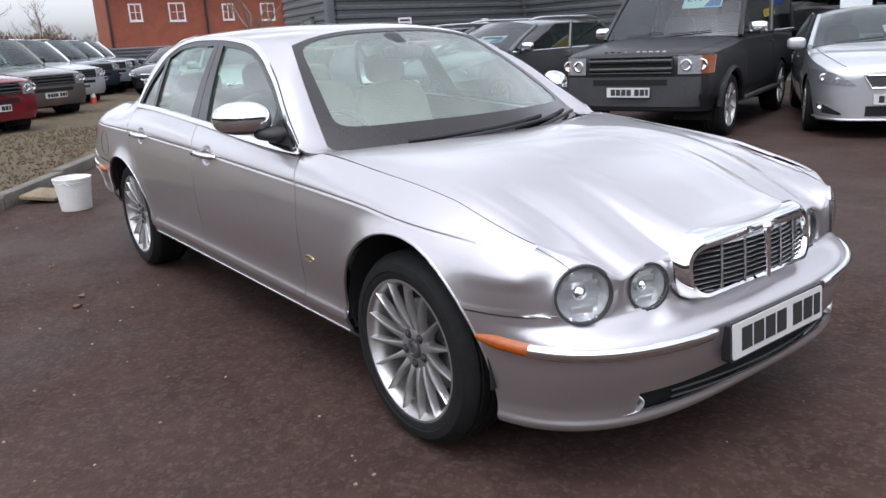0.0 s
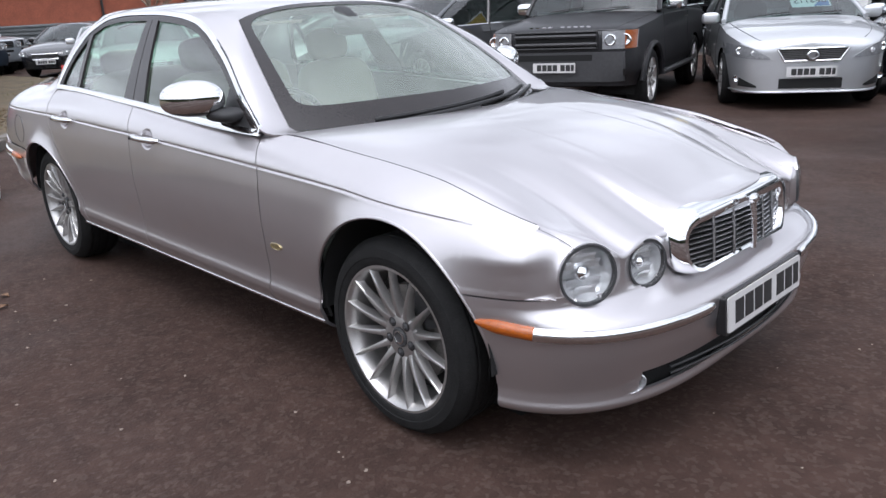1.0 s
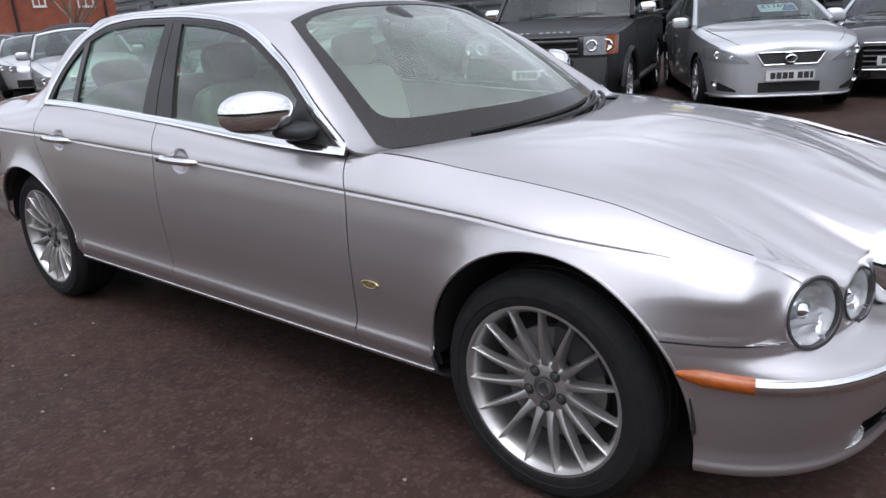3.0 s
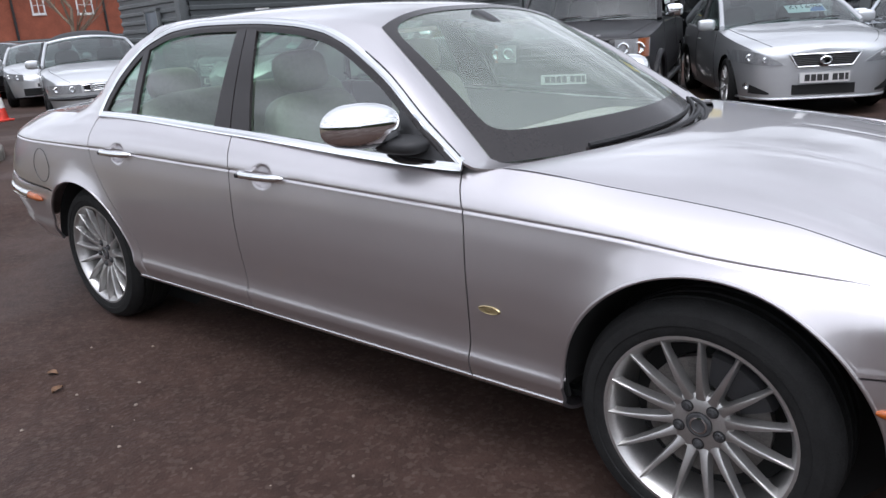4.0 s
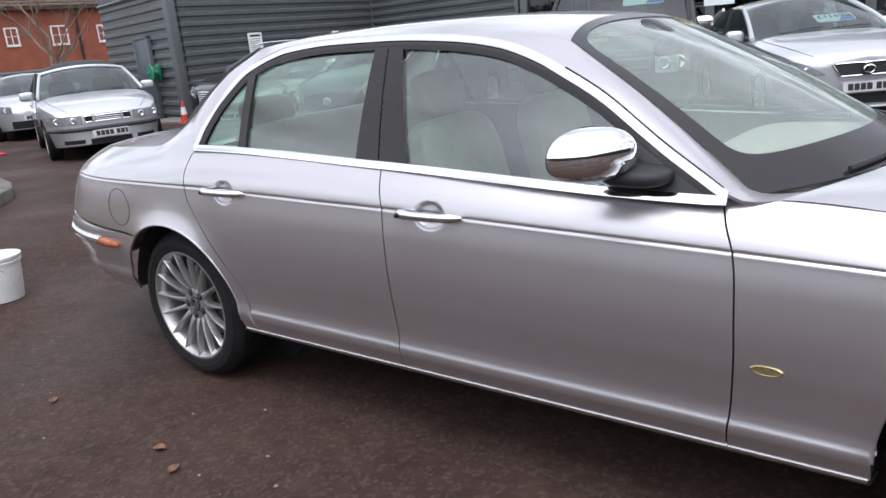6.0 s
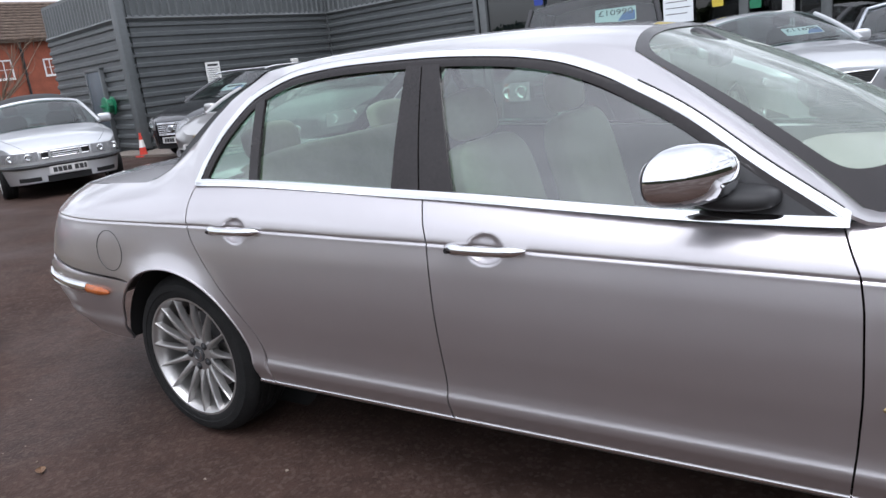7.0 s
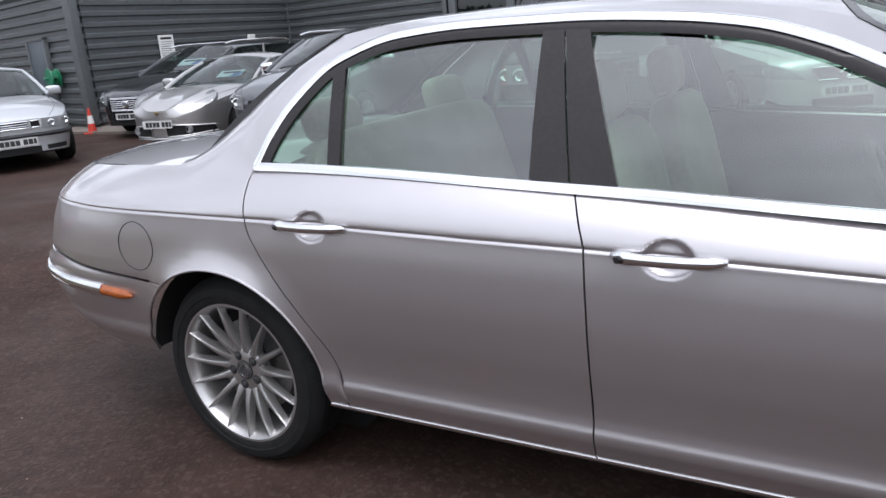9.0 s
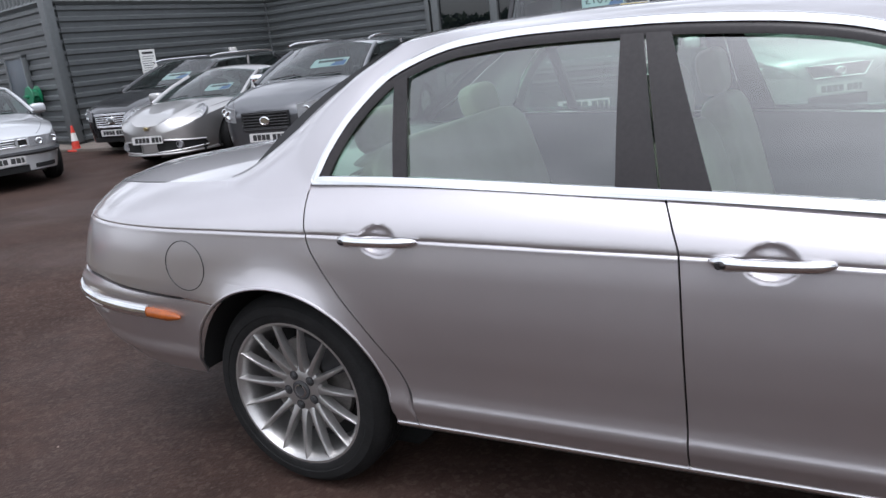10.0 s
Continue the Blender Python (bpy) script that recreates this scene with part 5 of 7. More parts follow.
# ---- ground, kerb and verge ----
def tarmac():
    m = material("brown_tarmac", (0.0445, 0.0268, 0.0212), 0.85, 0, 0, 0.30, 1.3, 0.42, 70.0, 0.14)
    n, l = m.node_tree.nodes, m.node_tree.links
    b = n["Principled BSDF"]
    co = n.new("ShaderNodeTexCoord")
    # exposed chippings
    vo = n.new("ShaderNodeTexVoronoi")
    vo.inputs["Scale"].default_value = 60.0
    l.new(co.outputs["Object"], vo.inputs["Vector"])
    bw = n.new("ShaderNodeSeparateColor")
    l.new(vo.outputs["Color"], bw.inputs[0])
    pick = n.new("ShaderNodeMapRange")
    pick.inputs["From Min"].default_value, pick.inputs["From Max"].default_value = 0.62, 1.0
    pick.inputs["To Min"].default_value, pick.inputs["To Max"].default_value = 0.0, 0.40
    l.new(bw.outputs[0], pick.inputs["Value"])
    mix = n.new("ShaderNodeMix")
    mix.data_type = "RGBA"
    src = b.inputs["Base Color"].links[0].from_socket
    l.new(pick.outputs[0], mix.inputs["Factor"])
    l.new(src, mix.inputs[6])
    mix.inputs[7].default_value = (0.098, 0.072, 0.060, 1)
    l.new(mix.outputs[2], b.inputs["Base Color"])
    # damp and dry areas
    no = n.new("ShaderNodeTexNoise")
    no.inputs["Scale"].default_value, no.inputs["Detail"].default_value = 0.55, 5.0
    l.new(co.outputs["Object"], no.inputs["Vector"])
    rr = n.new("ShaderNodeMapRange")
    rr.inputs["From Min"].default_value, rr.inputs["From Max"].default_value = 0.40, 0.60
    rr.inputs["To Min"].default_value, rr.inputs["To Max"].default_value = 0.55, 0.9
    l.new(no.outputs["Fac"], rr.inputs["Value"])
    l.new(rr.outputs[0], b.inputs["Roughness"])
    return m


M["tarmac"] = tarmac()
M["kerb"] = material("kerb_concrete", (0.125, 0.112, 0.095), 0.8, 0, 0, 0.35, 6.0, 0.4, 70.0)
M["gravel"] = material("gravel_verge", (0.085, 0.058, 0.030), 0.9, 0, 0, 0.5, 5.0, 0.9, 45.0, color2=(0.036, 0.030, 0.014))
M["grassm"] = material("verge_grass", (0.11, 0.115, 0.035), 0.8, 0, 0, 0.4, 6.0)
M["stone"] = material("loose_stone", (0.24, 0.20, 0.165), 0.85, 0, 0, 0.4, 40.0)
M["vergestone"] = material("verge_stone", (0.105, 0.073, 0.040), 0.9, 0, 0, 0.6, 9.0)
M["leafm"] = material("dead_leaf", (0.15, 0.08, 0.04), 0.7, 0, 0, 0.4, 60.0)
M["cladding"] = material("grey_cladding", (0.092, 0.100, 0.102), 0.45, 0.1, 0, 0.12, 0.6, 0.05, 40.0)
M["flashing"] = material("grey_flashing", (0.10, 0.108, 0.11), 0.45, 0.1, 0, 0.12, 1.5)
M["doorgrey"] = material("painted_steel_door", (0.06, 0.075, 0.09), 0.4, 0, 0, 0.12, 3.0)
M["brick"] = material("red_brick", (0.27, 0.078, 0.042), 0.8, 0, 0, 0.25, 2.0, 0.3, 40.0)
M["rooftile"] = material("brown_roof_tile", (0.16, 0.12, 0.095), 0.8, 0, 0, 0.35, 4.0, 0.3, 25.0)
M["whitepaint"] = material("white_window_paint", (0.78, 0.78, 0.76), 0.4, 0, 0, 0.05, 6.0)
M["whiteplastic"] = material("white_plastic", (0.72, 0.71, 0.68), 0.4, 0, 0, 0.10, 9.0)
M["green"] = material("green_plastic", (0.015, 0.17, 0.08), 0.4, 0, 0, 0.15, 20.0)
M["conered"] = material("cone_red", (0.62, 0.05, 0.03), 0.5, 0, 0, 0.2, 12.0)
M["timber"] = material("weathered_board", (0.20, 0.15, 0.09), 0.8, 0, 0, 0.4, 7.0, 0.4, 50.0)
M["bark"] = material("bark", (0.16, 0.12, 0.085), 0.9, 0, 0, 0.35, 14.0, 0.5, 50.0)
M["twig"] = material("bare_twig", (0.15, 0.105, 0.075), 0.9, 0, 0, 0.3, 20.0)
# dark green of the added walls, after the hedge mirrored in the windows
M["reflect_green"] = material("dark_reflection_green", (0.034, 0.042, 0.020), 0.9, 0, 0, 0.5, 1.2)
M["hedge"] = material("hedge_leaf", (0.045, 0.065, 0.022), 0.7, 0, 0, 0.4, 6.0)
M["path"] = material("pale_paving", (0.16, 0.135, 0.115), 0.8, 0, 0, 0.3, 2.5, 0.4, 70.0)
M["showglass"] = glass_material("showroom_glass", (0.10, 0.12, 0.13))
M["blue"] = material("blue_sign", (0.025, 0.05, 0.28), 0.4, 0, 0, 0.1, 9.0)
M["yellow"] = material("yellow_sign", (0.55, 0.42, 0.05), 0.4, 0, 0, 0.1, 9.0)

g = Geo()
xs = [600, 60, 20, 8, 3, 0] + span(-1.6, -3.1, 9) + span(-4, -13, 16) + [-20, -60]
g.grid([[Vector((x, y, ground_z(max(x, -60), y))) for y in [-600, -60, -20, -8, -3, 0] + span(0.8, 3.6, 15) + [5, 8, 20, 60, 600]] for x in xs + [-600]], inside=((0, 0, 1),))
solo("ground", g, M["tarmac"], "brown tarmac yard with loose chippings, damp in places", "ground", kind="structure")

rng = random.Random(4)
# plain walls added unseen behind the camera: they close the yard and darken reflections
for nm, lo, hi in (("unseen_wall_south", (-12, -19.3, 0), (40, -19.0, 2.6)), ("unseen_wall_east", (22.0, -19.0, 0), (22.3, 14.0, 3.2))):
    solo(nm, Geo().box(lo, hi, bevel=0.02), M["reflect_green"], "unseen plain dark green wall added to darken reflections", "wall", kind="structure")
# raised verge behind a kerb
KERB = [(-3.75, -2.6), (-3.80, -1.62), (-4.21, -1.34), (-5.2, -0.64), (-6.18, 0.02), (-6.95, 0.53), (-7.25, 0.80), (-7.7, 0.98), (-10.0, 1.52), (-13.5, 2.5), (-18.0, 4.4)]


kerb_y = curve(*[(x, y) for x, y in KERB[1:]])


def gz(x, y, h=0.0):
    return Vector((x, y, ground_z(x, y) + h))


g = Geo()
back = [(-3.9, -30), (-6, -30), (-9, -30), (-12, -26), (-14, -24), (-17, -22), (-20, -20), (-24, -18), (-30, -14), (-40, -8), (-50, 2)]
rows = []
for (x0, y0), (x1, y1) in zip(KERB, back):
    rows.append([gz(x0 + (x1 - x0) * t ** 2.2, y0 + (y1 - y0) * t ** 2.2, 0.085 + 0.03 * noise.noise(Vector((x0 + t * 9, y0, 0)))) for t in span(0.0, 1, 18)])
g.grid(rows, inside=((0, 0, 1),))
solo("verge", g, M["gravel"], "gravel and worn grass verge behind the kerb", "verge", kind="structure")
kerb = thing("kerb", "worn concrete kerb along the verge", "kerb", kind="structure")
for (x0, y0), (x1, y1) in zip(KERB[:-1], KERB[1:]):
    n = max(1, round(math.hypot(x1 - x0, y1 - y0) / 0.9))
    for k in range(n):
        a, b = Vector((x0 + (x1 - x0) * k / n, y0 + (y1 - y0) * k / n)), Vector((x0 + (x1 - x0) * (k + 1) / n, y0 + (y1 - y0) * (k + 1) / n))
        d = (b - a)
        m = Matrix.Translation(gz((a.x + b.x) / 2, (a.y + b.y) / 2)) @ Matrix.Rotation(math.atan2(d.y, d.x), 4, "Z")
        part("kerb_stone", Geo().box((-d.length / 2 + 0.004, -0.065, -0.1), (d.length / 2 - 0.004, 0.065, 0.115 + rng.uniform(-0.006, 0.006)), bevel=0.014), M["kerb"], kerb, m=m)
# grass tufts
g = Geo()
for _ in range(5200):
    t = rng.random()
    i = rng.randrange(1, len(KERB) - 1)
    f = rng.random()
    x = KERB[i][0] + (KERB[i + 1][0] - KERB[i][0]) * f - 7 * t * t - 0.08
    y = KERB[i][1] + (KERB[i + 1][1] - KERB[i][1]) * f - 7 * t * t - 0.12 * rng.random()
    if noise.noise(Vector((x * 0.6, y * 0.6, 3))) < -0.05 + 0.3 * (x > -7):
        continue
    a, h, w = rng.uniform(0, 6.28), rng.uniform(0.02, 0.07), 0.006
    b = gz(x, y, 0.07)
    k = len(g.v)
    g.v += [b + Vector((math.cos(a) * w, math.sin(a) * w, 0)), b - Vector((math.cos(a) * w, math.sin(a) * w, 0)), b + Vector((rng.uniform(-0.03, 0.03), rng.uniform(-0.03, 0.03), h))]
    g.f.append([k, k + 1, k + 2])
solo("verge_grass", g, M["grassm"], "short patchy grass on the gravel verge", "grass", kind="stuff", smooth=False)

# loose stones and a few leaves
g = Geo()
for _ in range(260):
    x, y = rng.uniform(-4.0, 3.6), rng.uniform(-3.2, -0.95)
    if rng.random() < 0.35:
        x, y = rng.uniform(2.2, 4.5), rng.uniform(-1.2, 4.0)
    r = rng.uniform(0.003, 0.008) * (1.8 if rng.random() < 0.06 else 1)
    bm = bmesh.new()
    bmesh.ops.create_icosphere(bm, subdivisions=1, radius=r)
    for v in bm.verts:
        v.co *= rng.uniform(0.7, 1.2)
        v.co.z *= 0.6
    g.add(bm, Matrix.Translation(gz(x, y, r * 0.3)))
solo("loose_stones", g, M["stone"], "small loose stones scattered over the tarmac", "stones", kind="stuff", smooth=False)
g = Geo()
for _ in range(2600):
    t = rng.random()
    x = -4.3 - 6.5 * t
    y = -1.25 - 0.62 * (x + 4.3) - rng.random() ** 1.4 * (1.4 + 4.5 * t) - 0.12
    y = min(y, kerb_y(x) - 0.12)
    r = rng.uniform(0.006, 0.018) * (1 + 0.6 * t)
    k = len(g.v)
    c = gz(x, y, 0.085 + 0.01)
    ring_ = [c + Vector((r * math.cos(q + t * 9) * rng.uniform(0.7, 1.3), r * math.sin(q + t * 9) * rng.uniform(0.7, 1.3), 0)) for q in (0, 1.57, 3.14, 4.71)]
    g.v += ring_ + [c + Vector((0, 0, r * 0.9)), c + Vector((0, 0, -r))]
    g.f += [[k + i, k + (i + 1) % 4, k + 4] for i in range(4)] + [[k + (i + 1) % 4, k + i, k + 5] for i in range(4)]
solo("verge_gravel", g, M["vergestone"], "loose brown gravel on the verge", "gravel", kind="stuff", smooth=False)
for x, y, a in ((-1.10, -1.36, 0.4), (-0.92, -1.42, 1.9), (-1.92, -1.36, 2.7)):
    g = Geo()
    rows = []
    for t in span(0, 1, 7):
        w = 0.018 * math.sin(math.pi * t ** 0.8) + 0.0008
        rows.append([Vector((0.055 * t - 0.027, w * b, 0.004 + 0.008 * abs(b) + 0.006 * math.sin(3 * t))) for b in span(-1, 1, 5)])
    g.grid(rows, inside=((0, 0, 1),), thick=0.0008)
    solo("fallen_leaf", g, M["leafm"], "dry brown leaf lying on the tarmac", "leaf", Matrix.Translation(gz(x, y)) @ Matrix.Rotation(a, 4, "Z"), "fallen leaves")

# bucket with its handle, and a board at the kerb
bx, by = -3.70, -0.80
bucket = thing("bucket", "white plastic bucket with a wire handle on the tarmac", "bucket", Matrix.Translation(gz(bx, by)))
g = Geo().lathe([(0.0, 0.004), (0.118, 0.004), (0.124, 0.0), (0.127, 0.008), (0.148, 0.235), (0.154, 0.236), (0.156, 0.250), (0.152, 0.252), (0.160, 0.268), (0.160, 0.282), (0.150, 0.285), (0.146, 0.275), (0.124, 0.02), (0.0, 0.016)], seg=40)
part("tub", g, M["whiteplastic"], bucket)
part("handle", Geo().tube([Vector((0.158 * math.cos(a), 0.158 * math.sin(a) * 0.92 - 0.02, 0.262 - 0.10 * math.sin(a))) for a in span(0, math.pi, 24)], 0.003, 6), M["chrome"], bucket, m=Matrix.Rotation(radians(-35), 4, "Z"))
part("grip", Geo().tube([Vector((0.05 * c, 0.128, 0.162)) for c in (-1, 0, 1)], 0.009, 8), M["whiteplastic"], bucket, m=Matrix.Rotation(radians(-35), 4, "Z"))
for a in (-35, 145):
    part("handle_boss", Geo().lathe([(0.014, 0), (0.014, 0.008), (0.0, 0.009)], seg=12), M["whiteplastic"], bucket, m=Matrix.Rotation(radians(a), 4, "Z") @ Matrix.Translation((0.152, 0, 0.26)) @ Matrix.Rotation(radians(90), 4, "Y"))
solo("timber_board", Geo().box((-0.20, -0.16, 0), (0.22, 0.16, 0.035), bevel=0.005), M["timber"], "weathered timber board lying against the kerb", "board", Matrix.Translation(gz(-4.33, -0.92, 0.03)) @ Matrix.Rotation(radians(146), 4, "Z") @ Matrix.Rotation(radians(7), 4, "X"))


def traffic_cone(x, y, h, label):
    c = thing("traffic_cone", label, "traffic cone", Matrix.Translation(gz(x, y, 0.085 if y < 2.2 else 0.0)), "traffic cones")
    part("base", Geo().box((-0.19 * h / 0.75, -0.19 * h / 0.75, 0), (0.19 * h / 0.75, 0.19 * h / 0.75, 0.035), bevel=0.012), M["conered"], c)
    r = lambda z: (0.135 - 0.105 * z) * h / 0.75
    for a, b, mt, nm in ((0.035 / h, 0.40, "conered", "lower_body"), (0.40, 0.72, "whiteplastic", "reflective_sleeve"), (0.72, 1.0, "conered", "tip")):
        o = 0.003 if mt == "whiteplastic" else 0
        part(nm, Geo().lathe([(r(a) + o, a * h), (r(b) + o, b * h)] + ([(0.02 * h / 0.75, h), (0, h)] if b == 1.0 else []), seg=24), M[mt], c)


traffic_cone(-17.9, 2.76, 0.56, "red and white traffic cone on the verge")
traffic_cone(-13.4, 3.22, 0.60, "red and white traffic cone beside the kerb")
traffic_cone(-13.35, 7.2, 0.5, "small red and white cone against the clad wall")

# ---- grey clad building ----
C0, C1, C2, C3, CL = Vector((-14.07, 7.77)), Vector((-14.6, 15.0)), Vector((-8.9, 14.0)), Vector((9.0, 14.2)), Vector((-19.0, 8.97))
BAND, TOP = 2.86, 3.62


def clad(name, a, b, z0, z1, label, vertical=False, pitch=0.217, depth=0.042, outward=(0, -1)):
    """A wall of ribbed steel sheet between two plan points."""
    d = (b - a)
    ln = d.length
    t = d.normalized()
    nrm = Vector((t.y, -t.x))
    if nrm.dot(Vector(outward)) < 0:
        nrm = -nrm
    g = Geo()
    prof = []
    n = int((ln if vertical else z1 - z0) / pitch)
    for k in range(n + 1):
        for f, o in ((0.0, 0), (0.42, 0), (0.55, 1), (0.87, 1)):
            v = (k + f) * pitch
            if v <= (ln if vertical else z1 - z0):
                prof.append((v, o * depth))
    if vertical:
        rows = [[Vector((a.x + t.x * v + nrm.x * o, a.y + t.y * v + nrm.y * o, z)) for z in (z0, z1)] for v, o in prof]
    else:
        rows = [[Vector((a.x + t.x * u + nrm.x * o, a.y + t.y * u + nrm.y * o, z0 + v)) for u in span(0, ln, 5)] for v, o in prof]
    g.grid(rows, inside=((nrm.x, nrm.y, 0),), thick=0.0)
    back_ = [Vector((p.x - nrm.x * 0.2, p.y - nrm.y * 0.2, z)) for z in (z0, z1) for p in (a, b)]
    g.v += back_
    k = len(g.v)
    g.f.append([k - 4, k - 3, k - 1, k - 2])
    return solo(name, g, M["cladding"], label, "wall", kind="structure", smooth=False)


def post(name, p, z0, z1, w=0.28):
    return solo(name, Geo().box((p.x - w / 2, p.y - w / 2, z0), (p.x + w / 2, p.y + w / 2, z1), bevel=0.01), M["flashing"], "dark grey corner flashing of the clad building", "flashing", kind="structure")


clad("wall_gable", CL, C0, 0.0, BAND, "dark grey horizontally ribbed steel wall with a door", outward=(0.4, -1))
clad("wall_side", C0, C1, 0.0, BAND, "dark grey horizontally ribbed steel wall", outward=(1, 0))
clad("wall_back", C1, C2, 0.0, BAND, "dark grey horizontally ribbed steel wall", outward=(0, -1))
clad("parapet_gable", CL, C0, BAND + 0.06, TOP, "vertically ribbed grey parapet band", True, outward=(0.4, -1))
clad("parapet_side", C0, C1, BAND + 0.06, TOP, "vertically ribbed grey parapet band", True, outward=(1, 0))
clad("parapet_back", C1, C2, BAND + 0.06, TOP, "vertically ribbed grey parapet band", True, outward=(0, -1))
clad("parapet_showroom", C2, C3, BAND + 0.06, TOP, "vertically ribbed grey parapet band", True, outward=(0, -1))
for nm, p in (("flashing_corner", C0), ("flashing_inner", C1), ("flashing_end", C2)):
    post(nm, p, 0.1, TOP, 0.20 if nm == "flashing_corner" else 0.12)
for nm, a, b in (("drip_gable", CL, C0), ("drip_side", C0, C1), ("drip_back", C1, C2), ("drip_showroom", C2, C3)):
    g = Geo().tube([Vector((a.x, a.y, BAND + 0.03)), Vector((b.x, b.y, BAND + 0.03))], 0.075, 4)
    solo(nm, g, M["flashing"], "grey metal drip trim between cladding bands", "trim", kind="structure", smooth=False)
roof_pts = [CL, C0, C1, C2, C3, Vector((9, 40)), Vector((-19.5, 40))]
g = Geo()
g.poly([(p.x, p.y) for p in roof_pts], 0.08, Matrix.Translation((0, 0, TOP)))
solo("roof_grey_building", g, M["flashing"], "flat grey roof of the clad building", "roof", kind="structure", smooth=False)

# steel door, frame and hose reel on the gable
dirg = (C0 - CL).normalized()
ang = math.atan2(dirg.y, dirg.x)
dm = Matrix.Translation((C0.x - dirg.x * 2.0 + 0.02, C0.y - dirg.y * 2.0 - 0.05, -0.1)) @ Matrix.Rotation(ang, 4, "Z")
door = thing("door_1", "grey steel fire door in the ribbed wall", "door", dm, kind="structure")
part("leaf", Geo().box((-0.46, -0.07, 0.01), (0.46, -0.02, 2.0), bevel=0.006), M["doorgrey"], door)
for lo, hi in (((-0.53, -0.09, 0), (-0.46, 0.02, 2.07)), ((0.46, -0.09, 0), (0.53, 0.02, 2.07)), ((-0.53, -0.09, 2.0), (0.53, 0.02, 2.07))):
    part("door_frame", Geo().box(lo, hi, bevel=0.004), M["flashing"], door)
part("handle", Geo().tube([(-0.38, -0.075, 1.0), (-0.38, -0.12, 1.0), (-0.27, -0.12, 1.0)], 0.012, 8), M["chrome"], door)
reel = thing("hose_reel", "green hose reel fixed to the ribbed wall", "hose reel", Matrix.Translation((C0.x - dirg.x * 1.32 + dirg.y * 0.2, C0.y - dirg.y * 1.32 - dirg.x * 0.2, 1.10)) @ Matrix.Rotation(ang + radians(90), 4, "Z"))
part("drum", Geo().lathe([(0.0, -0.10), (0.20, -0.10), (0.21, -0.08), (0.12, -0.06), (0.12, 0.06), (0.21, 0.08), (0.20, 0.10), (0, 0.10)], Matrix.Translation((0, -0.22, 0)) @ Matrix.Rotation(radians(90), 4, "Y"), 28), M["green"], reel)
for k in range(5):
    part("hose_coil", Geo().tube([Vector((-0.05 + 0.022 * k, -0.22 + 0.14 * math.cos(a), 0.14 * math.sin(a))) for a in span(0, 2 * math.pi, 21)[:-1]], 0.013, 6, closed=True), M["green"], reel)
part("bracket", Geo().box((-0.14, -0.22, -0.03), (0.14, -0.01, 0.03), bevel=0.008), M["green"], reel)
part("crank", Geo().tube([(0.10, -0.22, 0), (0.17, -0.22, 0), (0.17, -0.22, -0.14), (0.24, -0.22, -0.14)], 0.012, 6), M["green"], reel)

# notice board and bulkhead light on the side wall
ds = (C1 - C0).normalized()
angs = math.atan2(ds.y, ds.x)


def on_side(t, z):
    p = C0 + ds * t
    return Matrix.Translation((p.x + ds.y * 0.05, p.y - ds.x * 0.05, z)) @ Matrix.Rotation(angs, 4, "Z") @ Matrix.Rotation(radians(90), 4, "X")


nb = thing("notice_board", "white notice board with small print on the wall", "notice", on_side(2.38, 1.54))
part("panel", Geo().poly(rounded(0.46, 0.58, 0.02, 3), 0.02), M["whitepaint"], nb)
part("heading_bar", Geo().poly([(-0.17, 0.19), (0.17, 0.19), (0.17, 0.24), (-0.17, 0.24)], 0.002), M["ink"], nb, m=Matrix.Translation((0, 0, 0.02)))
for k in range(8):
    part("text_bar", Geo().poly([(-0.19, 0.13 - 0.05 * k), (0.19 - 0.05 * (k % 3), 0.13 - 0.05 * k), (0.19 - 0.05 * (k % 3), 0.142 - 0.05 * k), (-0.19, 0.142 - 0.05 * k)], 0.002), M["plastic"], nb, m=Matrix.Translation((0, 0, 0.02)))
solo("bulkhead_light", Geo().box((-0.13, -0.075, 0), (0.13, 0.075, 0.07), bevel=0.018), M["whiteplastic"], "small white bulkhead light on the wall", "wall light", on_side(5.41, 1.65))

# showroom front: posts, dark glass, plinth, posters
show = thing("showroom_front", "dark glazed showroom front with grey posts and plinth", "facade", kind="structure")
dshow = (C3 - C2)
for k in range(12):
    x = C2.x + dshow.x * (k + 0.15) / 12
    y = C2.y + dshow.y * (k + 0.15) / 12
    part("post", Geo().box((x - 0.09, y - 0.10, 0), (x + 0.09, y + 0.06, BAND), bevel=0.008), M["flashing"], show)
    x2 = C2.x + dshow.x * (k + 1.15) / 12
    part("plinth", Geo().box((x + 0.09, y - 0.03, 0), (x2 - 0.09, y + 0.05, 0.55), bevel=0.006), M["cladding"], show)
    pane = part("pane", Geo().box((x + 0.09, y - 0.006, 0.55), (x2 - 0.09, y + 0.006, BAND - 0.35)), M["showglass"], show)
    part("head_panel", Geo().box((x + 0.09, y - 0.03, BAND - 0.35), (x2 - 0.09, y + 0.05, BAND), bevel=0.006), M["flashing"], show)
# grey-black wall: the dimness of the unlit showroom is put into its colour
solo("showroom_interior", Geo().box((-8.4, 18.0, 0), (9.0, 18.1, 4.3)), M["plastic"], "back wall inside the showroom, its dimness painted in grey-black", "wall", kind="structure")
solo("showroom_floor", Geo().box((-8.4, 14.0, 0), (9.0, 18.0, 0.06)), M["path"], "dim floor inside the showroom", "floor", kind="structure")


def facade(x, z, dy=-0.10):
    return Matrix.Translation((x, C2.y + dshow.y * (x - C2.x) / dshow.x + dy, z)) @ Matrix.Rotation(radians(90), 4, "X")


